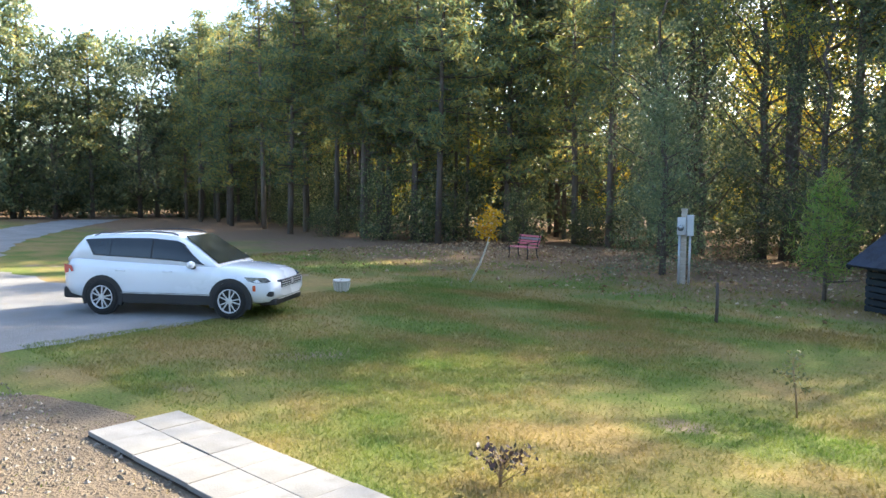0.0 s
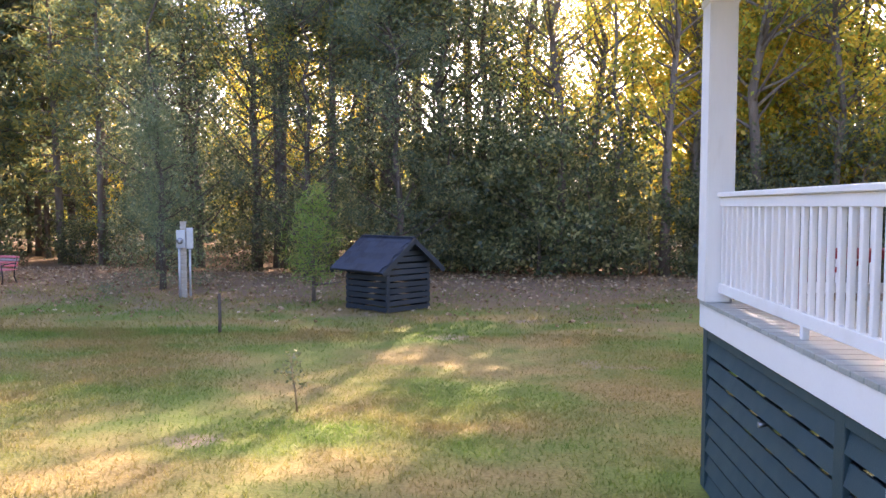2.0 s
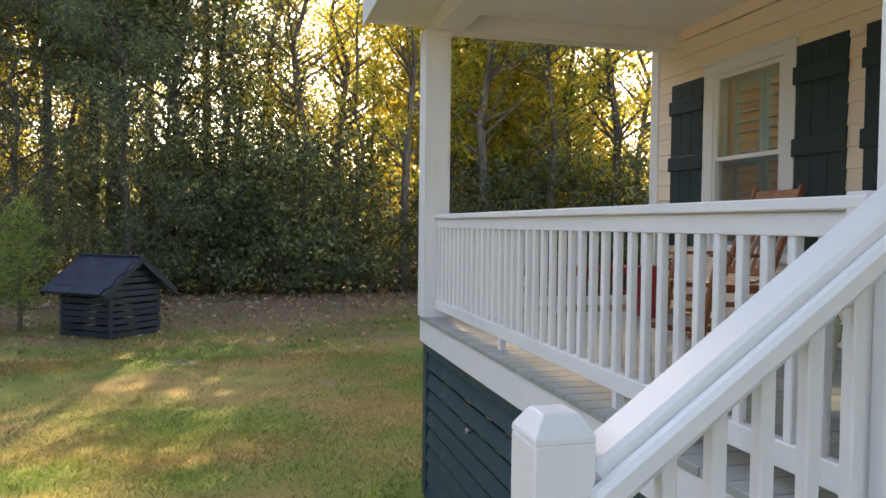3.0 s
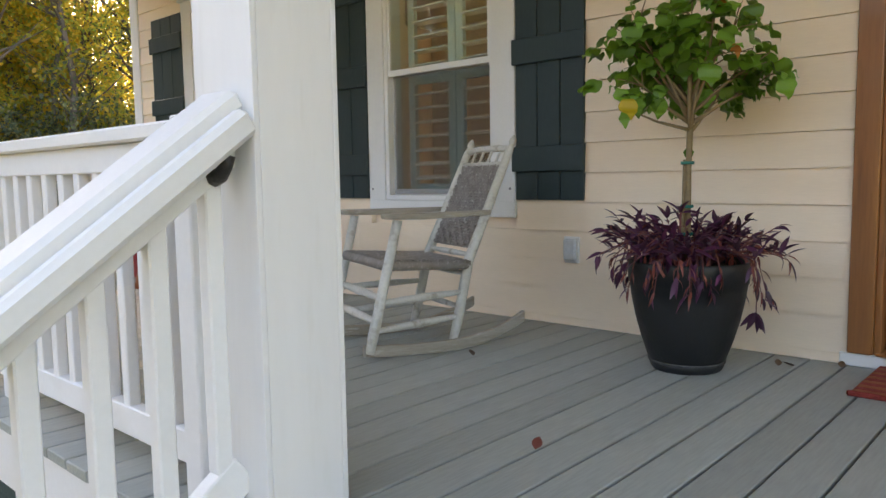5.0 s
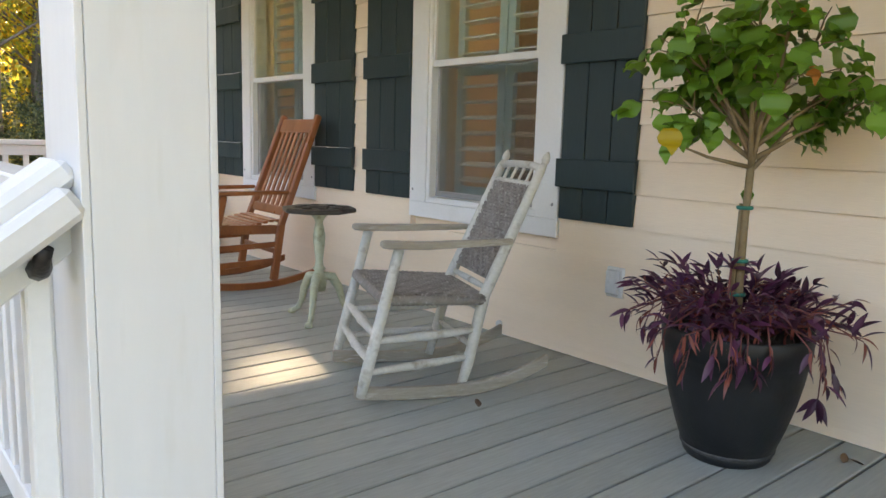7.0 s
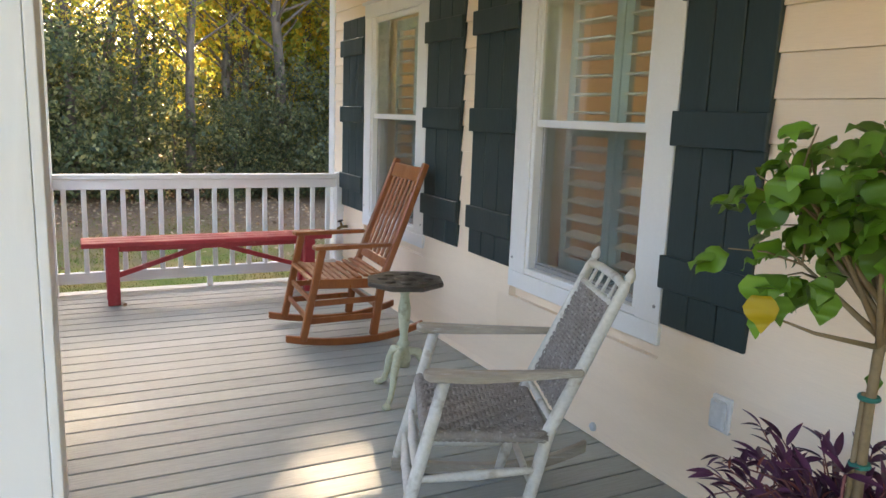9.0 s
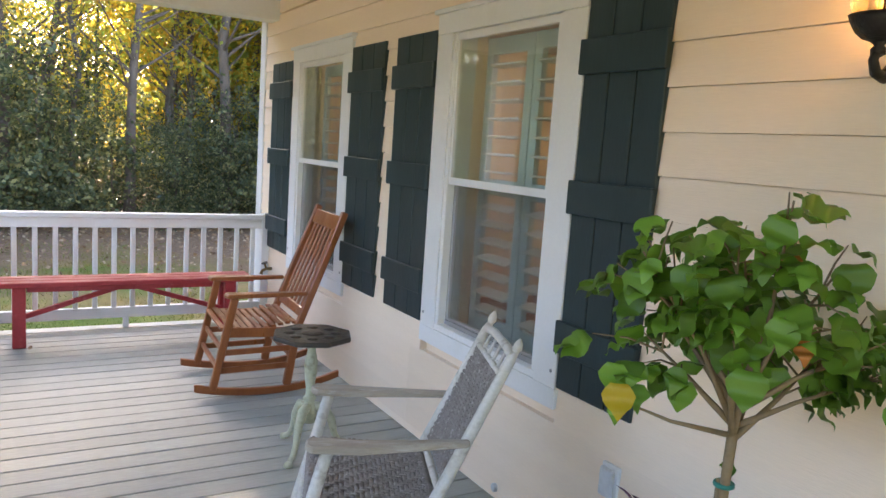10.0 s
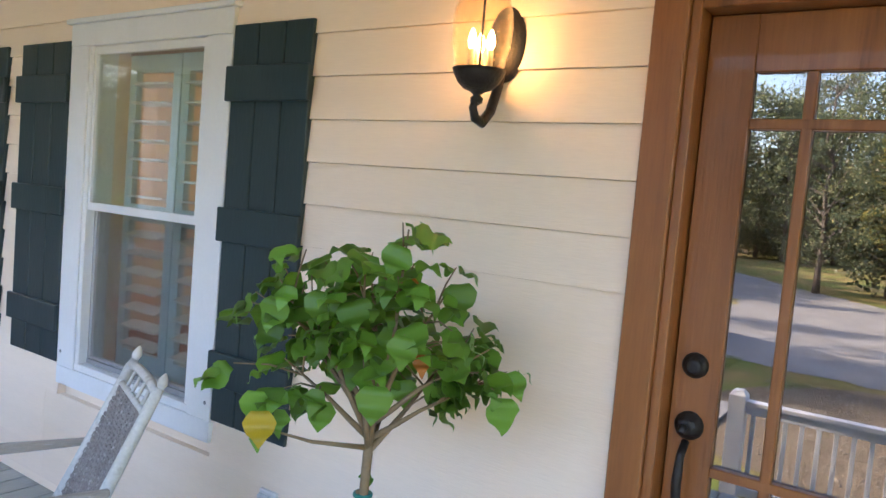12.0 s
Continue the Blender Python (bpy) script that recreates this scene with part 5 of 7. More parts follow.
def patio_tree(m):
    """A young standard tree: tied stem, few limbs, broad leaves each on a stalk."""
    r = random.Random(8)
    root = thing("patio_tree", m, "young patio tree with broad green leaves, tied to stakes", "potted tree")
    fork = 0.54
    rod("stem", [(0, 0, -0.02), (0.004, 0.006, 0.2), (-0.004, 0.002, 0.38), (0, 0, fork)], [0.015, 0.013, 0.012, 0.013], STEM, root, 8)
    for dx, dy in ((0.02, 0.016), (-0.012, 0.022)):
        rod("stake", [(dx, dy, -0.02), (dx * 0.7, dy * 0.7, 0.415)], 0.007, STEM, root, 6, "thin cane stake")
    for z in (0.12, 0.23, 0.402):
        part("tie", one(lathe, [(0.024, z - 0.006), (0.027, z), (0.024, z + 0.006)], 10, Matrix.Translation((0.004, 0.01, 0))), TIE, root, "green plant tie")
    meshes = [broad_leaf(L, w, BIGLEAF, k) for k, (L, w) in enumerate(((0.090, 0.084), (0.080, 0.073), (0.068, 0.058), (0.050, 0.040)))]
    yl = broad_leaf(0.085, 0.078, YELLOWLEAF, 7)
    ol = broad_leaf(0.05, 0.04, ORANGELEAF, 8)

    def put(p, me=None):
        """A leaf on a short stalk at p, its blade hanging outwards."""
        a = math.degrees(math.atan2(p.y, p.x)) + r.uniform(-75, 75)
        high = (p.z - fork) / 0.5
        return piece("leaf", me or r.choices(meshes, (4, 4, 3, 2))[0], root, Matrix.Translation(p) @ pose(0, 0, 0, r.uniform(-28, 28), r.uniform(14, 82) - 22 * high, a) @ Matrix.Translation((0.010, 0, 0)))

    n_limb = 16
    for k in range(n_limb):
        a = 2 * math.pi * (k * 0.382) + r.uniform(-0.25, 0.25)
        rise = radians((14, 40, 64, 26, 82)[k % 5] + r.uniform(-8, 8))
        reach = 0.05 + 0.285 * math.cos(rise) * r.uniform(0.85, 1.1)
        if k > 12:
            # three longer low limbs on the window side
            a, rise, reach = radians((128, 112, 145)[k - 13]), radians((18, 30, 34)[k - 13]), (0.23, 0.25, 0.24)[k - 13]
        z0 = fork + (k % 4) * 0.035
        top = 0.05 + 0.43 * math.sin(rise) * r.uniform(0.85, 1.08)
        bend = Vector((r.uniform(-0.03, 0.03), r.uniform(-0.03, 0.03), 0))
        mid = Vector((0.5 * reach * math.cos(a), 0.5 * reach * math.sin(a), z0 + 0.42 * top)) + bend
        tip = Vector((reach * math.cos(a), reach * math.sin(a), z0 + top))
        rod("branch", [(0, 0, z0 - 0.02), mid * 0.5 + Vector((0, 0, z0 * 0.5 - 0.012)), mid, tip], [0.009, 0.0075, 0.0055, 0.002], STEM, root, 6)
        for f in (0.62, 0.76, 0.88, 0.97, 1.0):
            put(mid.lerp(tip, f * 2 - 1) + Vector((r.uniform(-0.04, 0.04), r.uniform(-0.04, 0.04), r.uniform(-0.02, 0.04))))
        for q in range(6):
            t2 = mid.lerp(tip, r.uniform(0.0, 0.8))
            e = t2 + Vector((r.uniform(-0.14, 0.14), r.uniform(-0.14, 0.14), r.uniform(0.0, 0.15)))
            rod("twig", [t2, t2.lerp(e, 0.5) + Vector((0, 0, 0.012)), e], [0.0032, 0.0025, 0.0015], STEM, root, 5)
            put(e), put(e + Vector((r.uniform(-0.05, 0.05), r.uniform(-0.05, 0.05), r.uniform(-0.03, 0.03)))), put(t2.lerp(e, 0.55))
    rod("branch", [(0, 0, fork - 0.01), (-0.14, 0.07, fork + 0.02), (-0.24, 0.13, fork + 0.06)], [0.008, 0.005, 0.002], STEM, root, 6)
    for x, y, z, me in ((-0.25, 0.14, 0.10, yl), (-0.22, 0.16, 0.06, meshes[2]), (-0.05, -0.14, 0.45, ol), (-0.08, -0.2, 0.28, ol), (-0.2, 0.12, 0.10, meshes[2]), (-0.24, 0.17, 0.14, meshes[1])):
        piece("leaf", me, root, Matrix.Translation((x, y, fork + z)) @ pose(0, 0, 0, r.uniform(-15, 15), r.uniform(45, 72), 205 + r.uniform(-30, 30)))
    put(Vector((0.012, 0.01, fork - 0.07)), meshes[3])
    return root


patio_tree(pose(*POT, DECKZ + 0.42))


def trailing_plant(m):
    """Purple trailing stems with lance-shaped leaves over the rim."""
    r = random.Random(9)
    root = thing("trailing_plant", m, "purple-leaved trailing plant spilling over the planter rim", "potted plant")
    meshes = [leaf_piece("leaf", L, w, PURPLE, 0.5, 0.25, 0.4) for L, w in ((0.07, 0.019), (0.056, 0.016), (0.085, 0.022))]
    dry = [leaf_piece("leaf", L, w, REDDRY, 0.6, 0.5, 0.4) for L, w in ((0.06, 0.011), (0.045, 0.008))]
    for k in range(150):
        a = r.uniform(0, 2 * math.pi)
        c, s = math.cos(a), math.sin(a)
        hang = k % 5 == 0
        reach = r.uniform(0.23, 0.30) if hang else r.uniform(0.08, 0.37)
        start = Vector((c * 0.12 * r.random(), s * 0.12 * r.random(), 0.0))
        mid = Vector((c * reach * (0.85 if hang else 0.6), s * reach * (0.85 if hang else 0.6), r.uniform(0.03, 0.13)))
        low = r.uniform(0.01, 0.09) * (1.9 if c * 0.4 - s > 0.75 else 1)
        tip = Vector((c * reach, s * reach, -low if hang else r.uniform(0.02, 0.17)))
        rod("stem", [start, mid, tip], [0.0035, 0.003, 0.002], REDSTEM, root, 5)
        for f in (0.4, 0.55, 0.7, 0.82, 0.92, 1.0, 1.0):
            p = start.lerp(mid, f * 2) if f < 0.5 else mid.lerp(tip, f * 2 - 1)
            me = r.choice(dry if r.random() < (0.55 if p.z < 0.04 else 0.14) else meshes)
            pitch = r.uniform(-65, 15) if p.z > 0.04 else r.uniform(25, 88)
            piece("leaf", me, root, Matrix.Translation(p) @ pose(0, 0, 0, r.uniform(-40, 40), pitch, math.degrees(a) + r.uniform(-80, 80)))
    end = Vector((0.10, -0.235, -0.19))
    rod("stem", [(0.07, -0.18, 0.03), (0.095, -0.24, -0.02), end], [0.0035, 0.003, 0.002], REDSTEM, root, 5)
    for k in range(5):
        piece("leaf", meshes[2], root, Matrix.Translation(end) @ pose(0, 0, 0, 70 * k, r.uniform(40, 85), 75 * k))
    for k in range(6):
        piece("leaf", meshes[2], root, Matrix.Translation((-0.03, 0.02, 0.20)) @ pose(0, 0, 0, r.uniform(-30, 30), r.uniform(-75, -5), 60 * k + r.uniform(-20, 20)))
    rod("stem", [(-0.04, 0.02, 0), (-0.03, 0.02, 0.21)], [0.005, 0.004], REDSTEM, root, 5)
    return root


REDSTEM = surface("reddish_stem", (0.16, 0.04, 0.05), (0.22, 0.08, 0.06), 0.6, 20, 90, 0.2)
trailing_plant(pose(*POT, DECKZ + 0.425))


def wall_lantern(m):
    """Local: wall plane at x 0, the lantern stands off towards -x."""
    root = thing("wall_lantern", m, "lit black iron wall lantern with a seeded glass globe", "wall lamp")
    part("backplate", one(lathe, [(0.07, 0), (0.07, 0.008), (0.058, 0.02), (0.02, 0.026)], 24, Matrix.Translation((0, 0, 0.05)) @ Matrix.Diagonal((1, 1, 1.75, 1)) @ Matrix.Rotation(radians(-90), 4, "Y")), IRON, root, "oval black wall plate")
    rod("scroll_arm", [(-0.012, 0, 0.0), (-0.035, 0, -0.09), (-0.07, 0, -0.175), (-0.115, 0, -0.215), (-0.155, 0, -0.205), (-0.172, 0, -0.175), (-0.16, 0, -0.15), (-0.143, 0, -0.157)], [0.014, 0.017, 0.017, 0.017, 0.015, 0.013, 0.013, 0.01], IRON, root, 10)
    cx = -0.155
    part("stem", one(lathe, [(0.018, -0.16), (0.02, -0.145), (0.012, -0.135), (0.024, -0.125), (0.044, -0.118), (0.064, -0.10), (0.076, -0.078), (0.084, -0.058), (0.078, -0.06), (0.06, -0.078), (0.02, -0.085)], 20, Matrix.Translation((cx, 0, 0))), IRON, root, "leafy black bottom cup")
    globe = part("globe", one(lathe, [(0.062, -0.075), (0.08, -0.04), (0.092, 0.02), (0.095, 0.07), (0.09, 0.12), (0.078, 0.16), (0.068, 0.178), (0.064, 0.178), (0.074, 0.158), (0.086, 0.118), (0.091, 0.07), (0.088, 0.02), (0.076, -0.04), (0.058, -0.073)], 28, Matrix.Translation((cx, 0, 0))), SEEDED, root, "seeded clear glass globe")
    globe.visible_shadow = False
    part("cap", one(lathe, [(0.085, 0.178), (0.092, 0.184), (0.088, 0.192), (0.06, 0.205), (0.045, 0.225), (0.03, 0.235), (0.022, 0.24), (0.024, 0.27), (0.04, 0.31), (0.045, 0.325), (0.03, 0.345), (0.01, 0.38)], 22, Matrix.Translation((cx, 0, 0))), IRON, root, "black domed cap with finial")
    rod("centre_rod", [(cx, 0, -0.06), (cx, 0, 0.18)], 0.004, IRON, root, 6)
    for k in range(3):
        a = radians(120 * k + 35)
        x, y = cx + 0.033 * math.cos(a), 0.033 * math.sin(a)
        rod("candle_sleeve", [(x, y, -0.07), (x, y, 0.0)], 0.011, SLEEVE, root, 10, "cream candle sleeve")
        part("bulb", one(lathe, [(0.006, 0.0), (0.012, 0.012), (0.014, 0.026), (0.010, 0.045), (0.003, 0.062)], 10, Matrix.Translation((x, y, 0))), BULB, root, "glowing flame-shaped bulb")
    return root, cx


def glowing(name, col, strength):
    m, nt, p = tree_of(name)
    p.inputs["Emission Color"].default_value = (*col, 1)
    p.inputs["Emission Strength"].default_value = strength
    p.inputs["Base Color"].default_value = (*col, 1)
    return m


def seeded_glass(name):
    m = glass_surface(name, (1.0, 0.93, 0.82), 0.05)
    nt = m.node_tree
    b = nt.nodes.new("ShaderNodeBump")
    b.inputs["Strength"].default_value, b.inputs["Distance"].default_value = 0.8, 0.012
    nt.links.new(noise_of(nt, 55, (1, 1, 1), 2.0, 0.4, 0.6), b.inputs["Height"])
    for n in nt.nodes:
        if n.type == "BSDF_GLOSSY" or n.type == "FRESNEL":
            nt.links.new(b.outputs[0], n.inputs["Normal"])
    return m


BULB = glowing("warm_bulb", (1.0, 0.58, 0.2), 9.0)
SLEEVE = surface("cream_sleeve", (0.7, 0.62, 0.48), (0.62, 0.54, 0.4), 0.5, 9, 60, 0.1)
SEEDED = seeded_glass("seeded_glass")
lantern, cx = wall_lantern(pose(WALL - 0.016, 1.215, 3.652) @ Matrix.Scale(0.9, 4))
lamp = new("lantern_light", bpy.data.lights.new("lantern_light", "POINT"))
lamp.data.energy, lamp.data.color, lamp.data.shadow_soft_size = 0.15, (1.0, 0.42, 0.11), 0.02
lamp.location = (WALL - 0.016 + cx * 0.9, 1.215, 3.68)


def ceiling_lamp(m):
    root = thing("ceiling_lamp", m, "round lit ceiling lamp in the room behind the windows", "ceiling lamp")
    part("base", one(lathe, [(0.12, 0), (0.12, -0.03), (0.05, -0.035)], 20), BRASS, root)
    part("shade", one(lathe, [(0.05, -0.036), (0.18, -0.05), (0.17, -0.10), (0.08, -0.14), (0.01, -0.145)], 24), ROOMGLOW, root, "glowing frosted shade").visible_shadow = False
    return root


ROOMGLOW = glowing("frosted_shade", (1.0, 0.75, 0.45), 2.0)
BRASS = surface("tarnished_brass", (0.20, 0.13, 0.06), (0.28, 0.19, 0.09), 0.4, 12, 80, 0.2, metal=0.8)
ceiling_lamp(pose(6.3, 3.6, CEIL - 0.05))
room_light = new("room_light", bpy.data.lights.new("room_light", "POINT"))
room_light.data.energy, room_light.data.color, room_light.data.shadow_soft_size = 6.5, (1.0, 0.74, 0.5), 0.15
room_light.location = (6.3, 3.6, CEIL - 0.3)


def doormat(m):
    root = thing("doormat", m, "red and orange striped coir doormat with dark oval", "doormat")
    w, d = 0.84, 0.44
    n = 12
    for i in range(n):
        y = -d / 2 + d * i / n
        part("stripe", one(box, (-w / 2 + 0.01, y + 0.001, 0.0), (w / 2 - 0.01, y + d / n - 0.001, 0.018)), MATRED if i % 2 else MATORANGE, root, bevel=0.004)
    part("border", one(box, (-w / 2, -d / 2 - 0.012, 0), (w / 2, -d / 2 - 0.0005, 0.02)), MATRED, root, bevel=0.005)
    part("border", one(box, (-w / 2, d / 2 + 0.0005, 0), (w / 2, d / 2 + 0.012, 0.02)), MATRED, root, bevel=0.005)
    part("oval_patch", one(lathe, [(0.2, 0.019), (0.2, 0.0215), (0.01, 0.022)], 26, Matrix.Diagonal((1, 0.62, 1, 1))), MATDARK, root, "dark blue oval in the middle")
    for k in range(3):
        part("pale_bar", one(box, (-0.12 + 0.08 * k, -0.012, 0.0222), (-0.06 + 0.08 * k, 0.012, 0.0235)), SLEEVE, root, "pale bar of unreadable lettering")
    return root


MATRED = surface("red_coir", (0.30, 0.035, 0.025), (0.22, 0.025, 0.02), 0.95, 30, 160, 0.9, depth=0.006)
MATORANGE = surface("orange_coir", (0.34, 0.10, 0.035), (0.26, 0.07, 0.025), 0.95, 30, 160, 0.9, depth=0.006)
MATDARK = surface("dark_coir", (0.02, 0.022, 0.035), (0.03, 0.032, 0.045), 0.95, 30, 160, 0.9, depth=0.006)
doormat(pose(3.95, 0.25, DECKZ + 0.001, 0, 0, -90))


def wall_outlet(m):
    root = thing("outlet_box", m, "white weatherproof outlet box on the siding", "outlet")
    part("plate", one(box, (-0.018, -0.045, -0.068), (0.0, 0.045, 0.068)), WHITE, root, bevel=0.004)
    part("lid", one(box, (-0.042, -0.036, -0.055), (-0.019, 0.036, 0.058)), LIDGREY, root, "grey-white hinged lid", 0.008)
    return root


LIDGREY = surface("pale_grey_plastic", (0.60, 0.62, 0.63), (0.55, 0.57, 0.58), 0.35, 9, 60, 0.05)
wall_outlet(pose(WALL - 0.012, 2.07, 2.03))


def hose_tap(m):
    root = thing("hose_tap", m, "small brass hose tap on the wall", "tap")
    rod("spout", [(0, 0, 0), (-0.05, 0, 0.0), (-0.085, 0, -0.015), (-0.095, 0, -0.045)], [0.014, 0.012, 0.013, 0.015], BRASS, root, 10)
    rod("valve", [(-0.05, 0, 0), (-0.065, 0, 0.045)], [0.012, 0.008], BRASS, root, 8)
    part("wheel", one(lathe, [(0.024, -0.005), (0.027, 0.0), (0.024, 0.005)], 14, pose(-0.067, 0, 0.05, 0, -18)), IRON, root, "dark round handle")
    return root


hose_tap(pose(WALL - 0.012, 6.30, 2.10))
part("drain_stub", one(lathe, [(0.018, 0), (0.02, 0.006), (0.02, 0.022), (0.012, 0.026)], 14, pose(WALL - 0.012, 2.79, 1.685, 0, -90)), LIDGREY)
tagged(bpy.data.objects["drain_stub"], "small grey capped pipe stub in the wall", "pipe stub")


def hook(m):
    root = thing("plant_hook", m, "small black iron hook on the porch column", "hook")
    rod("shank", [(0, 0, 0), (-0.02, 0, -0.02), (-0.045, 0, -0.055), (-0.07, 0, -0.06), (-0.085, 0, -0.04), (-0.083, 0, -0.02)], 0.005, IRON, root, 8)
    part("plate", one(box, (-0.004, -0.012, -0.03), (0.0, 0.012, 0.03)), IRON, root, bevel=0.001)
    return root


hook(pose(COLX - 0.1145, 1.43, 3.075))


def fallen_leaf(x, y, turn, s, mat, label):
    me = leaf_piece("fallen_leaf", 0.09 * s, 0.05 * s, mat, 0.5, -0.25, 0.3, 5)
    ob = new("fallen_leaf", me)
    ob.matrix_basis = pose(x, y, DECKZ + 0.004, 12, -6, turn)
    return tagged(ob, label, "leaf", "fallen leaves")


DRYBROWN = veined_leaf("dry_brown_leaf", (0.10, 0.06, 0.03), (0.16, 0.09, 0.05), 0.1, 0.3)
fallen_leaf(2.60, 1.20, 25, 0.62, REDDRY, "curled dry red leaf on the porch floor")
for x, y, a in ((3.98, 0.98, 20), (4.02, 0.93, 130), (3.35, 2.05, 60), (4.10, 0.78, 10), (2.35, 5.9, 70)):
    fallen_leaf(x, y, a, 0.55, DRYBROWN, "small dry brown leaf on the porch floor")

# ---- things in the yard ----
CARPAINT = surface("white_car_paint", (0.70, 0.71, 0.73), (0.68, 0.69, 0.71), 0.22, 0.8, 200, 0.0, coat=0.6)
CLADDING = surface("dark_grey_plastic", (0.013, 0.013, 0.014), (0.02, 0.02, 0.021), 0.65, 6, 90, 0.15)
CARGLASS = surface("dark_car_glass", (0.012, 0.016, 0.018), (0.016, 0.02, 0.022), 0.04, 2, 50, 0.0)
RUBBER = surface("tyre_rubber", (0.009, 0.009, 0.009), (0.014, 0.014, 0.014), 0.85, 10, 80, 0.4)
ALLOY = surface("silver_alloy", (0.66, 0.66, 0.67), (0.60, 0.60, 0.61), 0.35, 10, 80, 0.05, metal=0.4)
TAILRED = surface("red_lamp_plastic", (0.42, 0.015, 0.02), (0.36, 0.012, 0.016), 0.15, 10, 80, 0.0, coat=0.5)
AMBER = surface("amber_plastic", (0.55, 0.10, 0.03), (0.5, 0.09, 0.03), 0.2, 10, 80, 0.0)
HEADLAMP = surface("clear_headlamp", (0.30, 0.31, 0.33), (0.10, 0.11, 0.12), 0.12, 22, 80, 0.0, metal=0.4, coat=0.8)


def loft(bm, rings, close=True):
    rs = [[bm.verts.new(p) for p in r] for r in rings]
    n = len(rs[0])
    for a, b in zip(rs, rs[1:]):
        for k in range(n):
            f = bm.faces.new((a[k], a[(k + 1) % n], b[(k + 1) % n], b[k]))
            f.smooth = True
    bm.faces.new(rs[0][::-1]), bm.faces.new(rs[-1])


def lerp_rows(rows, x):
    for a, b in zip(rows, rows[1:]):
        if a[0] <= x <= b[0]:
            f = (x - a[0]) / (b[0] - a[0])
            return [p + (q - p) * f for p, q in zip(a, b)]
    return list(rows[0] if x < rows[0][0] else rows[-1])


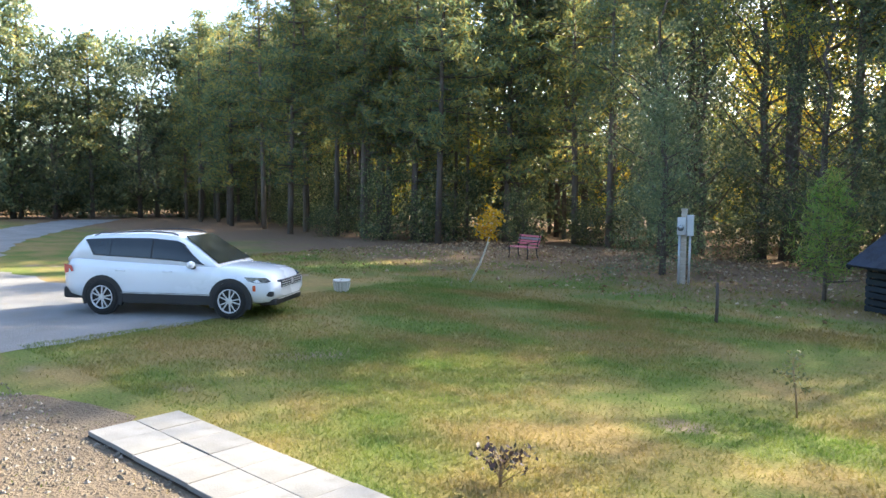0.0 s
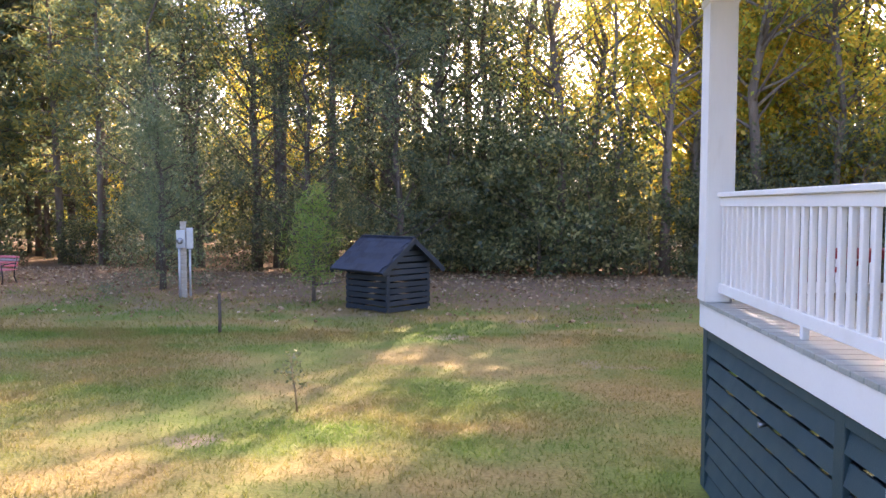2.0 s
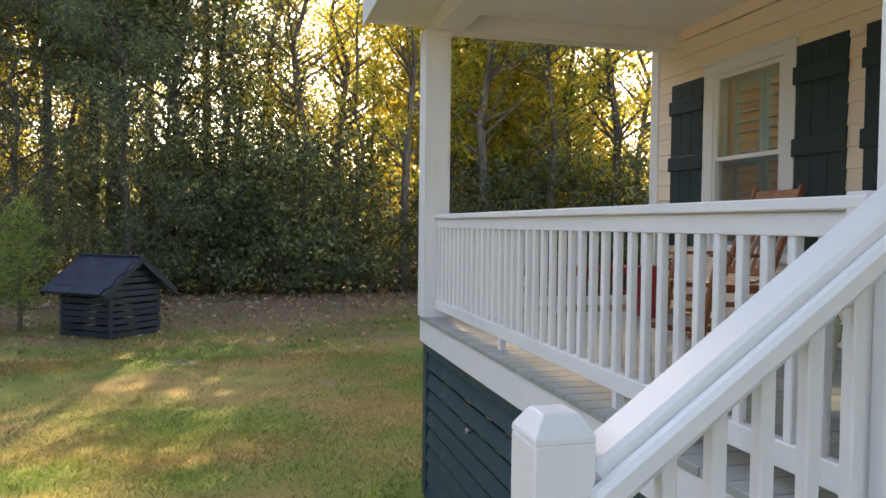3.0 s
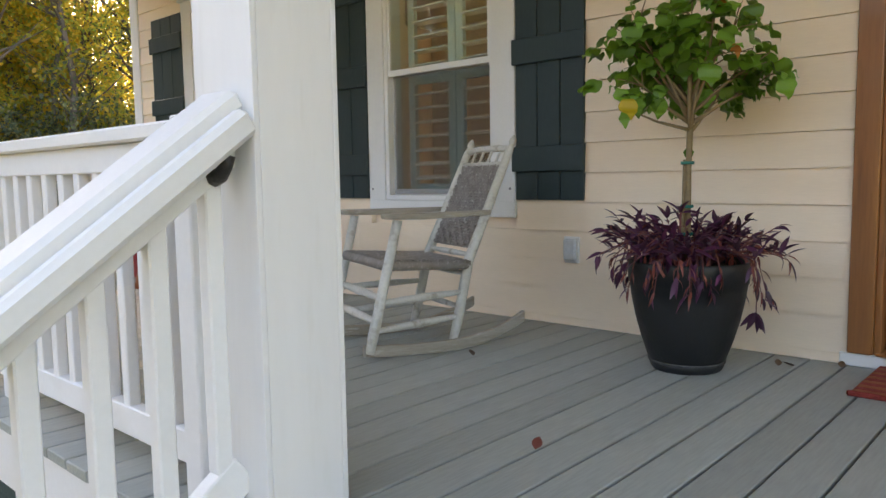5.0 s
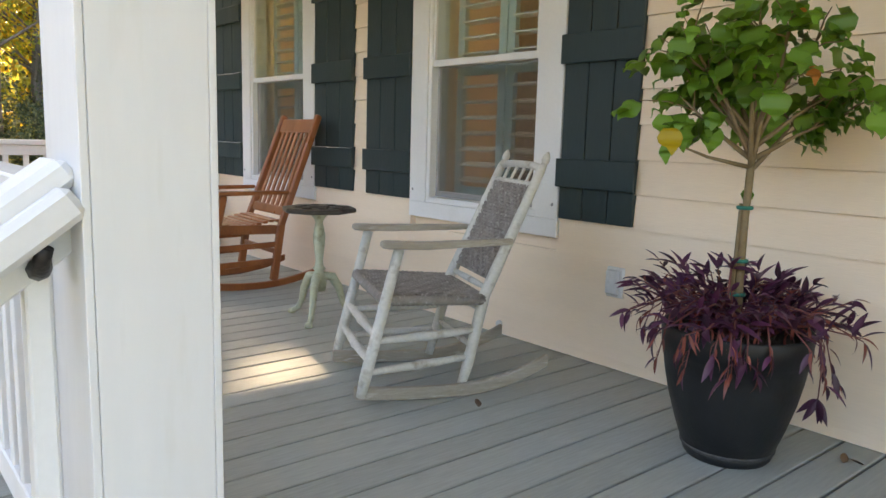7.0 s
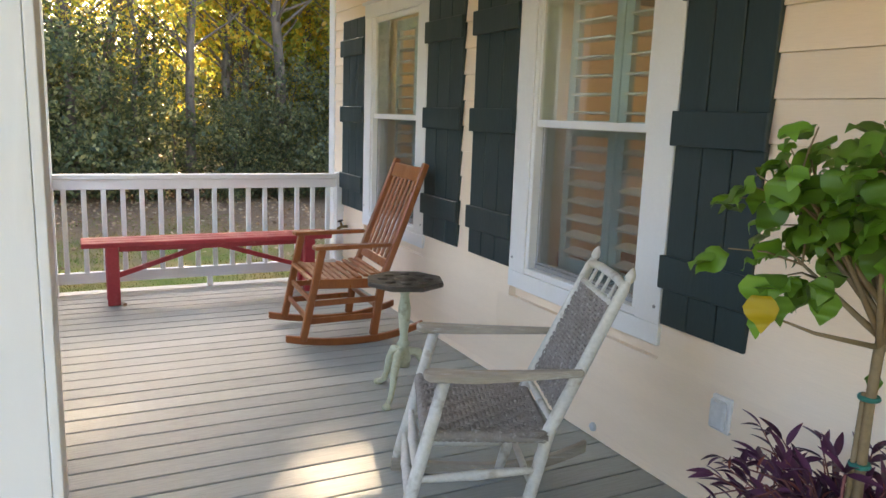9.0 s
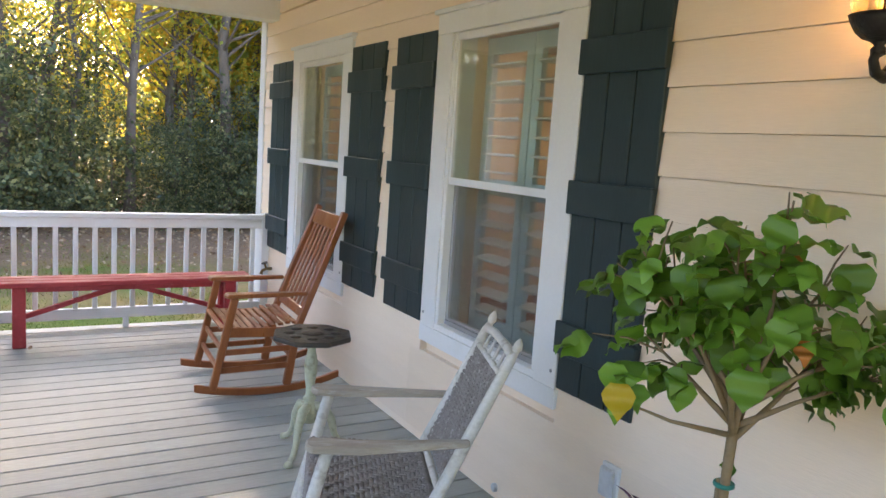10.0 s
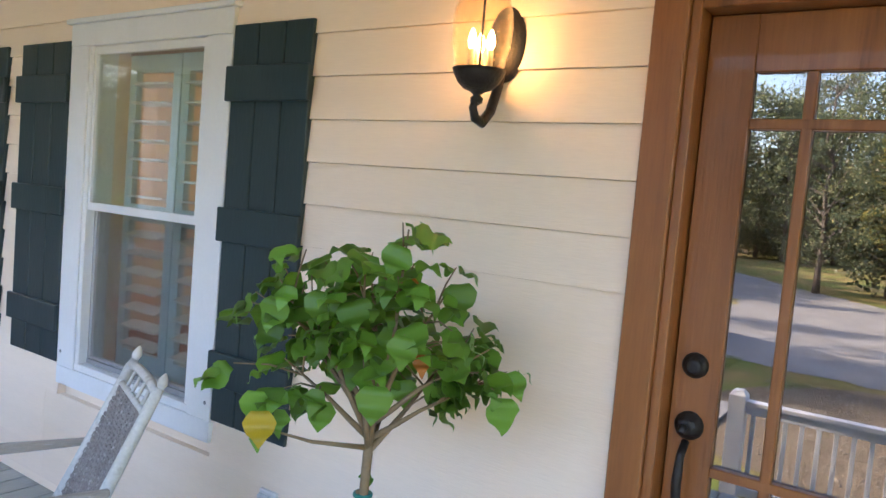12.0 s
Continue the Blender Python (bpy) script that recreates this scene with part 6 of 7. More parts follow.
def parked_car(m):
    root = thing("parked_car", m, "white compact SUV with dark windows parked on gravel", "car")
    body_rows = [(-2.36, 0.50, 0.70, 0.74, 0.98, 0.68), (-2.31, 0.38, 0.80, 0.85, 1.08, 0.77), (-2.05, 0.30, 0.87, 0.91, 1.13, 0.83), (-1.0, 0.27, 0.89, 0.92, 1.08, 0.87), (0.6, 0.27, 0.89, 0.92, 1.02, 0.88),
                 (1.05, 0.27, 0.89, 0.92, 1.015, 0.85), (1.5, 0.27, 0.88, 0.915, 0.985, 0.80), (1.95, 0.28, 0.85, 0.885, 0.925, 0.73), (2.2, 0.29, 0.77, 0.81, 0.85, 0.62), (2.31, 0.34, 0.66, 0.70, 0.76, 0.52), (2.35, 0.42, 0.56, 0.60, 0.66, 0.46)]
    rings = []
    for i in range(25):
        x = -2.36 + 4.71 * i / 24
        _, zb, wl, wm, zt, wt = lerp_rows(body_rows, x)
        half = [(wl * 0.8, zb), (wl, zb + 0.06), (wm, 0.52), (wm + 0.004, 0.72), (wm - 0.012, 0.86 * zt), (wt, zt - 0.012), (wt * 0.8, zt + 0.012), (wt * 0.35, zt + 0.03)]
        rings.append([(x, -y, z) for y, z in half] + [(x, y, z) for y, z in half[::-1]])
    bm = bmesh.new()
    loft(bm, rings)
    body = part("body", bm, CARPAINT, root, "white painted body")
    g_rows = [(-2.28, 1.08, 1.16, 0.75, 0.70), (-2.04, 1.12, 1.54, 0.80, 0.62), (-1.9, 1.12, 1.60, 0.82, 0.62), (-1.2, 1.08, 1.645, 0.845, 0.64), (-0.4, 1.04, 1.66, 0.86, 0.65), (0.2, 1.01, 1.61, 0.86, 0.63), (0.65, 1.01, 1.36, 0.85, 0.68), (1.12, 1.01, 1.03, 0.83, 0.80)]
    rings = []
    for i in range(22):
        x = -2.28 + 3.40 * i / 21
        _, z0, z1, w0, w1 = lerp_rows(g_rows, x)
        half = [(w0, z0 - 0.03), (w0 + (w1 - w0) * 0.5 + 0.015, (z0 + z1) / 2), (w1, z1 - 0.03 * min(1, (z1 - z0) * 4)), (w1 * 0.86, z1), (w1 * 0.4, z1 + 0.02)]
        rings.append([(x, -y, z) for y, z in half] + [(x, y, z) for y, z in half[::-1]])
    bm = bmesh.new()
    loft(bm, rings)
    cabin = part("cabin", bm, CARPAINT, root, "white roof and pillars")

    def side_point(x, f, s, out=0.012):
        _, z0, z1, w0, w1 = lerp_rows(g_rows, x)
        a, b, c = Vector((x, w0, z0 - 0.03)), Vector((x, w0 + (w1 - w0) * 0.5 + 0.015, (z0 + z1) / 2)), Vector((x, w1, z1 - 0.03 * min(1, (z1 - z0) * 4)))
        p = a.lerp(b, f * 2) if f < 0.5 else b.lerp(c, f * 2 - 1)
        return Vector((p.x, s * (p.y + out), p.z + out * 0.4))

    for s in (-1, 1):
        bm = bmesh.new()
        rows = []
        for i in range(15):
            col = []
            for j in range(6):
                f = j / 5
                x = (-1.66 - 0.27 * f) * (1 - i / 14) + (0.84 - 0.52 * f) * i / 14
                col.append(bm.verts.new(side_point(x, 0.20 + 0.67 * f, s, 0.006)))
            rows.append(col)
        for a, b in zip(rows, rows[1:]):
            for j in range(5):
                bm.faces.new((a[j], a[j + 1], b[j + 1], b[j])).smooth = True
        part("window_surround", bm, CLADDING, cabin, "black window surround")
        for xa, xb, xt0, xt1 in ((-0.33, 0.76, -0.33, 0.26), (-1.27, -0.36, -1.27, -0.36), (-1.62, -1.285, -1.90, -1.285)):
            bm = bmesh.new()
            rows = []
            for i in range(9):
                col = []
                for j in range(6):
                    f = j / 5
                    x = (xa + (xt0 - xa) * f) * (1 - i / 8) + (xb + (xt1 - xb) * f) * i / 8
                    col.append(bm.verts.new(side_point(x, 0.23 + 0.61 * f, s)))
                rows.append(col)
            for a, b in zip(rows, rows[1:]):
                for j in range(5):
                    bm.faces.new((a[j], a[j + 1], b[j + 1], b[j])).smooth = True
            part("side_window", bm, CARGLASS, cabin, "dark tinted side window")
        part("roof_rail", one(tube, [(-1.75, s * 0.60, 1.58), (-1.6, s * 0.60, 1.645), (-0.5, s * 0.615, 1.695), (0.02, s * 0.60, 1.665), (0.15, s * 0.60, 1.62)], 0.018, 6), CLADDING, cabin, "black roof rail")
        bm = one(lathe, [(0.02, -0.10), (0.075, -0.085), (0.095, 0.0), (0.075, 0.085), (0.02, 0.10)], 14, Matrix.Translation((0.62, s * 1.01, 1.06)) @ Matrix.Diagonal((0.75, 1, 0.85, 1)) @ Matrix.Rotation(radians(90), 4, "X"))
        mir = part("mirror", bm, CARPAINT, root, "white door mirror")
        part("mirror_foot", one(box, (0.59, min(s * 0.86, s * 0.98), 0.97), (0.66, max(s * 0.86, s * 0.98), 1.02)), CLADDING, mir, bevel=0.01)
        for x in (-0.98, 0.06):
            part("door_handle", one(tube, [(x - 0.10, s * 0.915, 0.90), (x - 0.07, s * 0.945, 0.905), (x + 0.07, s * 0.945, 0.905), (x + 0.10, s * 0.915, 0.90)], 0.014, 6), CARPAINT, root)
        part("sill_cladding", one(box, (-1.0, min(s * 0.84, s * 0.935), 0.24), (1.03, max(s * 0.84, s * 0.935), 0.46)), CLADDING, root, "dark plastic sill", 0.02)
        part("sill_trim", one(box, (-0.95, s * 0.937 - 0.004, 0.44), (1.0, s * 0.937 + 0.004, 0.452)), ALLOY, root, "thin bright sill strip")
        for x in (-1.39, 1.40):
            bm = bmesh.new()
            ring = []
            for k in range(17):
                a = math.pi * (-0.12 + 1.24 * k / 16)
                ring.append([bm.verts.new((x + r * math.cos(a), s * y, 0.345 + r * math.sin(a))) for r, y in ((0.375, 0.86), (0.375, 0.945), (0.455, 0.94), (0.455, 0.86))])
            for a, b in zip(ring, ring[1:]):
                for k in range(4):
                    bm.faces.new((a[k], a[(k + 1) % 4], b[(k + 1) % 4], b[k]))
            bm.faces.new(ring[0][::-1]), bm.faces.new(ring[-1])
            part("wheel_arch", bm, CLADDING, root, "dark plastic wheel arch")
            part("wheel_well", one(lathe, [(0.375, -0.04), (0.375, 0.04)], 24, Matrix.Translation((x, s * 0.895, 0.345)) @ Matrix.Rotation(radians(90), 4, "X")), CLADDING, root)
            turn = Matrix.Translation((x, s * 0.86, 0.345)) @ Matrix.Rotation(radians(-90 * s), 4, "X")
            wheel = part("wheel", one(lathe, [(0.20, -0.10), (0.31, -0.11), (0.345, -0.08), (0.35, 0.0), (0.345, 0.08), (0.325, 0.105), (0.245, 0.108), (0.235, 0.08), (0.2, 0.075)], 36, turn), RUBBER, root, "black tyre")
            bm = bmesh.new()
            lathe(bm, [(0.236, 0.072), (0.244, 0.112), (0.228, 0.114), (0.222, 0.085)], 36, turn, True, False)
            lathe(bm, [(0.06, 0.085), (0.058, 0.112), (0.03, 0.12), (0.005, 0.121)], 20, turn)
            for q in range(5):
                for o in (-0.24, 0.24):
                    a = 2 * math.pi * q / 5 + o
                    aa = 2 * math.pi * q / 5 + o * 0.8
                    beam(bm, turn @ Vector((0.045 * math.cos(aa), 0.045 * math.sin(aa), 0.106)), turn @ Vector((0.235 * math.cos(a), 0.235 * math.sin(a), 0.10)), 0.024, 0.02, (0, s, 0))
            part("rim", bm, ALLOY, wheel, "ten-spoke silver alloy rim")
        bm = bmesh.new()
        slab(bm, [(1.70, 0.80), (2.12, 0.79), (2.22, 0.72), (2.16, 0.69), (1.95, 0.68), (1.78, 0.72)], 0, 0.012)
        for v in bm.verts:
            _, zb, wl, wm, zt, wt = lerp_rows(body_rows, v.co.x)
            v.co = Vector((v.co.x, s * (wm - 0.004 + v.co.z * 1.2), v.co.y + 0.03))
        part("headlight", bm, HEADLAMP, root, "clear headlight")
        part("side_marker", one(box, (1.87, s * 0.895 - 0.01, 0.55), (1.93, s * 0.895 + 0.01, 0.66)), AMBER, root, "amber side marker", 0.004)
        bm = bmesh.new()
        slab(bm, [(-2.34, 0.80), (-2.05, 0.86), (-2.10, 0.98), (-2.33, 1.0)], 0, 0.012)
        for v in bm.verts:
            _, zb, wl, wm, zt, wt = lerp_rows(body_rows, v.co.x)
            v.co = Vector((v.co.x, s * (wm - 0.012 + v.co.z * 1.6), v.co.y))
        part("tail_light", bm, TAILRED, root, "red tail light")
        part("fog_recess", one(box, (2.02, min(s * 0.60, s * 0.82), 0.44), (2.25, max(s * 0.60, s * 0.82), 0.54)), CLADDING, root, bevel=0.02)
    bm = bmesh.new()
    v = [bm.verts.new(p) for p in ((1.09, -0.74, 1.065), (1.09, 0.74, 1.065), (0.29, 0.56, 1.592), (0.29, -0.56, 1.592))]
    w = [bm.verts.new(p.co + Vector((0.014, 0, 0.021))) for p in v]
    bm.faces.new(v[::-1]), bm.faces.new(w)
    for k in range(4):
        bm.faces.new((v[k], v[(k + 1) % 4], w[(k + 1) % 4], w[k]))
    part("windscreen", bm, CARGLASS, cabin, "dark windscreen")
    part("front_bumper", one(box, (1.96, -0.72, 0.25), (2.29, 0.72, 0.375)), CLADDING, root, "dark lower bumper", 0.03)
    part("rear_bumper", one(box, (-2.385, -0.80, 0.28), (-1.86, 0.80, 0.52)), CLADDING, root, "dark lower bumper", 0.04)
    grille = part("grille", one(box, (2.20, -0.56, 0.60), (2.352, 0.56, 0.75)), CLADDING, root, "black grille", 0.01)
    for z in (0.63, 0.675, 0.72):
        part("grille_bar", one(box, (2.3525, -0.55, z - 0.007), (2.362, 0.55, z + 0.007)), ALLOY, grille, "chrome grille bar")
    part("badge", one(lathe, [(0.06, 0), (0.06, 0.008), (0.045, 0.01), (0.01, 0.008)], 20, pose(2.355, 0, 0.68, 0, 90)), ALLOY, grille, "plain round chrome badge")
    part("lower_strip", one(box, (2.291, -0.60, 0.36), (2.30, 0.60, 0.376)), ALLOY, root, "bright lower bumper strip")
    part("wiper", one(tube, [(1.12, 0.4, 1.06), (0.95, -0.1, 1.175)], 0.008, 5), CLADDING, cabin)
    return root


parked_car(pose(-13.70, 7.47, 0.03, 0, 0, 32.9) @ Matrix.Scale(0.935, 4))


def garden_urn(m):
    root = thing("garden_planter", m, "small white fluted concrete planter on the lawn", "planter")
    part("bowl", one(lathe, [(0.13, 0), (0.14, 0.02), (0.19, 0.24), (0.21, 0.25), (0.21, 0.29), (0.17, 0.29), (0.16, 0.24), (0.02, 0.23)], 20), WORNWHITE, root)
    me = mesh_of("flute", one(box, (-0.012, -0.014, 0.0), (0.012, 0.012, 0.20)), WORNWHITE, 0.006)
    for k in range(14):
        a = 2 * math.pi * k / 14
        piece("flute", me, root, Matrix.Translation((0.163 * math.cos(a), 0.163 * math.sin(a), 0.03)) @ Matrix.Rotation(a - math.pi / 2, 4, "Z") @ Matrix.Rotation(radians(-12), 4, "X"))
    return root


garden_urn(pose(-13.7, 11.47, 0))

SAPGOLD = leaf_surface("golden_sapling_leaves", [(0.62, 0.36, 0.01), (0.70, 0.42, 0.015), (0.50, 0.25, 0.01), (0.55, 0.38, 0.03)], 0.45, 0.5, 0.1)
GREYLEAF = leaf_surface("grey_green_leaves", [(0.10, 0.12, 0.06), (0.15, 0.17, 0.08), (0.20, 0.18, 0.08)], 0.3, 0.5, 0.1)
DULLLEAF = leaf_surface("dull_purple_leaves", [(0.035, 0.030, 0.025), (0.07, 0.04, 0.045), (0.05, 0.055, 0.03)], 0.2, 0.5, 0.1)


SAPBARK = surface("pale_young_bark", (0.52, 0.47, 0.38), (0.42, 0.37, 0.29), 0.75, 8, 60, 0.2)


def sapling(name, m, pts, radii, twigs, spread, leaves, size, mat, bark, label, seed, low=0.55, rise=0.25):
    """A young plant: slender stem, twigs from its upper part, loose leaves."""
    r = random.Random(seed)
    root = thing(name, m, label, "sapling")
    bm = bmesh.new()
    tube(bm, pts, radii, 7)
    top, base = Vector(pts[-1]), Vector(pts[0])
    cs = []
    for k in range(twigs):
        f = low + (1 - low) * k / twigs
        o = base.lerp(top, f)
        a = k * 2.4
        t = o + Vector((math.cos(a), math.sin(a), 0)) * spread * r.uniform(0.5, 1.1) * (1.15 - f * 0.6) + Vector((0, 0, rise * r.uniform(0.3, 1.0)))
        tube(bm, [o, o.lerp(t, 0.5) + Vector((0, 0, 0.02)), t], [radii[-1] * 0.8, radii[-1] * 0.5, 0.002], 4, False)
        cs += [o.lerp(t, q) for q in (0.45, 0.65, 0.85, 1.0)]
    cs += [top]
    part("stem", bm, bark, root, "slender stem with twigs")
    c = new("leaves", leaf_mesh("leaves", [tuple(p) for p in cs], 0.12 * spread / 0.4, leaves, size, mat, seed, 0.15, 0.6))
    c.parent = root
    return root


sapling("golden_sapling", pose(-12.69, 15.09, 0), [(0, 0, 0), (0.25, 0.1, 0.5), (0.42, 0.2, 1.05), (0.50, 0.28, 1.5), (0.55, 0.3, 1.95)], [0.030, 0.027, 0.023, 0.016, 0.007], 16, 0.52, 430, 0.105, SAPGOLD, SAPBARK, "leaning young sapling with bright golden autumn leaves", 3, 0.62, 0.12)
sapling("thin_sapling", pose(-2.42, 8.44, 0), [(0, 0, 0), (-0.02, 0.0, 0.25), (-0.06, 0.02, 0.45), (-0.08, 0.03, 0.66)], [0.012, 0.010, 0.008, 0.004], 12, 0.22, 120, 0.055, GREYLEAF, STEM, "thin grey-green sapling in the lawn", 5, 0.35, 0.16)
sapling("dark_shrub", pose(-3.62, 4.72, 0), [(0, 0, 0), (0, 0, 0.12), (0.01, 0, 0.22)], [0.015, 0.012, 0.008], 16, 0.34, 150, 0.055, DULLLEAF, STEM, "small twiggy dark shrub beside the walk", 6, 0.1, 0.28)


def yard_bench(m):
    root = thing("garden_bench", m, "faded red slatted garden bench before the wood", "bench")
    for x in (-0.52, 0.52):
        rod("leg_frame", [(x, -0.25, 0), (x, -0.22, 0.2), (x, -0.24, 0.42)], 0.022, IRON, root, 6)
        rod("leg_frame", [(x, 0.28, 0), (x, 0.2, 0.2), (x, 0.2, 0.42), (x, 0.34, 0.86)], 0.022, IRON, root, 6)
        rod("arm", [(x, -0.24, 0.42), (x, -0.26, 0.6), (x, 0.22, 0.64)], 0.02, IRON, root, 6)
    for k in range(5):
        y = -0.24 + 0.1 * k
        part("seat_slat", one(box, (-0.6, y, 0.425), (0.6, y + 0.08, 0.45)), FADERED, root, bevel=0.005)
    for k in range(4):
        z = 0.52 + 0.09 * k
        y = 0.215 + (z - 0.45) * 0.32
        part("back_slat", one(box, (-0.6, y, z), (0.6, y + 0.02, z + 0.07)), FADERED if k != 2 else FADEGREY, root, bevel=0.005)
    return root


FADERED = surface("faded_red_paint", (0.58, 0.15, 0.18), (0.48, 0.12, 0.14), 0.7, 6, 60, 0.2, c3=(0.5, 0.28, 0.28))
FADEGREY = surface("faded_grey_paint", (0.28, 0.25, 0.26), (0.22, 0.2, 0.2), 0.7, 6, 60, 0.2)
yard_bench(pose(-15.9, 21.9, 0, 0, 0, -14))


def meter_post(m):
    root = thing("meter_post", m, "grey electric meter boxes on a weathered wooden post", "utility post")
    part("post", one(box, (-0.075, -0.06, 0), (0.075, 0.06, 2.0)), WEATHERED, root, "weathered square post", 0.008)
    part("post_cap", one(box, (-0.085, -0.07, 1.985), (0.085, 0.07, 2.03)), WEATHERED, root, bevel=0.006)
    b = part("meter_box", one(box, (-0.165, -0.19, 1.33), (0.06, -0.061, 1.80)), GALV, root, "pale grey meter box", 0.012)
    part("meter_dial", one(lathe, [(0.085, 0), (0.085, 0.06), (0.07, 0.09), (0.01, 0.095)], 18, pose(-0.07, -0.19, 1.52, 90)), HEADLAMP, b, "round glass meter")
    part("breaker_box", one(box, (0.077, -0.10, 1.30), (0.25, 0.05, 1.86)), GALV, root, "pale grey breaker box", 0.012)
    for x, y in ((-0.10, -0.11), (0.16, -0.02)):
        rod("conduit", [(x, y, 0), (x, y, 1.33)], 0.03, GALV, root, 8, "grey conduit pipe")
    return root


GALV = surface("grey_enamel", (0.44, 0.46, 0.48), (0.38, 0.40, 0.42), 0.45, 5, 60, 0.1, metal=0.2)
meter_post(pose(-8.47, 18.94, 0, 0, 0, 20))
bm = bmesh.new()
tube(bm, [(0, 0, -0.05), (0.01, 0, 0.3), (0, 0.01, 0.76)], [0.035, 0.032, 0.028], 7)
ob = tagged(part("stump_stake", bm, BARK), "thin dark wooden stake in the lawn", "stake")
ob.matrix_basis = pose(-5.42, 13.66, 0)
young = pine("young_pine", 44, 2.75, 0.20, 0.85, 0, YPINE, "young bright green pine with long soft needles", 0.05, 7, 0.24, 0.022, "young trees")
young.matrix_basis = pose(-4.8, 18.35, 0)


def well_house(m):
    """A small slatted shed under a shingled gable roof; the gable faces -y, the ridge runs along y."""
    root = thing("well_house", m, "small dark navy slatted well house with shingled gable roof", "shed")
    W, D, H, R = 1.27, 1.38, 1.19, 1.67
    for x, y in ((0, 0), (W, 0), (0, D), (W, D)):
        part("corner_post", one(box, (x - 0.035, y - 0.035, 0), (x + 0.035, y + 0.035, H)), SHEDPAINT, root, bevel=0.004)
    n = 8
    rr = random.Random(2)
    for i in range(n):
        z = 0.02 + i * 0.142
        for y in (-0.05, D + 0.03):
            part("slat", one(box, (-0.05, y, z), (W + 0.05, y + 0.02, z + 0.106), pose(0, 0, rr.uniform(-0.008, 0.008), 0, rr.uniform(-0.6, 0.6), 0)), SHEDPAINT, root, bevel=0.003)
        for x in (-0.05, W + 0.03):
            part("slat", one(box, (x, -0.03, z), (x + 0.02, D + 0.03, z + 0.106), pose(0, 0, rr.uniform(-0.008, 0.008))), SHEDPAINT, root, bevel=0.003)
    for i in range(4):
        z0 = H - 0.035 + i * 0.138
        z1 = min(z0 + 0.112, R - 0.01)
        h0, h1 = (min(W / 2 + 0.05, (W / 2 + 0.04) * (1 - (z - H) / (R - H))) for z in (z0, z1))
        for y in (-0.03, D + 0.05):
            part("gable_slat", one(slab, [(W / 2 - h0, z0), (W / 2 + h0, z0), (W / 2 + max(0.01, h1), z1), (W / 2 - max(0.01, h1), z1)], 0, 0.02, Matrix.Translation((0, y, 0)) @ Matrix.Rotation(radians(90), 4, "X")), SHEDPAINT, root)
    ov, oy = 0.36, 0.22
    slope = math.atan2(R - H, W / 2)
    run = (W / 2 + ov)
    L = run / math.cos(slope)
    for s in (-1, 1):
        roof = part("roof_board", one(box, (0, -oy, -0.03), (L, D + oy, 0), Matrix.Translation((W / 2, 0, R + 0.04)) @ Matrix.Rotation(slope if s > 0 else math.pi - slope, 4, "Y") @ (Matrix() if s > 0 else Matrix.Diagonal((1, 1, -1, 1)))), SHEDPAINT, root)
        rows = 6
        for i in range(rows):
            x = L * (i + 0.5) / rows
            for j in range(6):
                w = (D + 2 * oy) / 6
                y = -oy + w * j + (w * 0.25 if i % 2 else 0)
                me = one(box, (x - L / rows / 2 - 0.01, max(-oy, y) + 0.002, 0.002 + 0.004 * i % 0.005), (x + L / rows / 2 + 0.012, min(D + oy, y + w) - 0.002, 0.012), Matrix.Translation((W / 2, 0, R + 0.042)) @ Matrix.Rotation(slope if s > 0 else math.pi - slope, 4, "Y") @ (Matrix() if s > 0 else Matrix.Diagonal((1, 1, -1, 1))) @ Matrix.Rotation(radians(-1.0), 4, "Y"))
                part("shingle", me, SHINGLE, roof)
        for y in (-oy - 0.03, D + oy + 0.008):
            part("barge_board", one(box, (0, y, -0.11), (L + 0.02, y + 0.022, 0.004), Matrix.Translation((W / 2, 0, R + 0.04)) @ Matrix.Rotation(slope if s > 0 else math.pi - slope, 4, "Y") @ (Matrix() if s > 0 else Matrix.Diagonal((1, 1, -1, 1)))), SHEDPAINT, root, bevel=0.003)
    part("ridge_cap", one(beam, (W / 2, -oy, R + 0.055), (W / 2, D + oy, R + 0.055), 0.16, 0.02), SHINGLE, root)
    return root


well_house(pose(-2.60, 16.42, 0, 0, 0, 51.0))

# distant woods all round
def far_woods():
    m, nt, p = tree_of("distant_woods")
    col = mixer(nt, noise_of(nt, 0.5, (1, 1, 0.6), 9.0, 0.35, 0.65), (0.016, 0.026, 0.014), (0.06, 0.085, 0.03))
    nt.links.new(col, p.inputs["Base Color"])
    p.inputs["Roughness"].default_value = 1.0
    bm = bmesh.new()
    n = 220
    low, top = [], []
    for k in range(n):
        a = 2 * math.pi * k / n
        r = 98 + 6 * math.sin(5 * a)
        low.append(bm.verts.new((r * math.cos(a), r * math.sin(a), -0.5)))
        top.append(bm.verts.new((r * math.cos(a), r * math.sin(a), 10 + 5 * noise.noise((k * 0.37, 0, 0)) + 3 * noise.noise((k * 1.7, 4, 0)))))
    for k in range(n):
        bm.faces.new((low[k], low[(k + 1) % n], top[(k + 1) % n], top[k]))
    setting("backdrop", bm, m, "dark distant woods along the horizon", "backdrop")


far_woods()

# ---- boards, siding and grass ----
bm = one(box, (EDGE, 0.0045, -0.033), (WALL + 0.015, BOARD - 0.0045, 0))
me_board = mesh_of("board", bm, DECK, 0.003)
rng = random.Random(4)
y = 6.38
while y > -3.4:
    piece("board", me_board, deck, pose(0, y, DECKZ + rng.uniform(-0.001, 0.001)))
    y -= BOARD

COURSE = 0.15


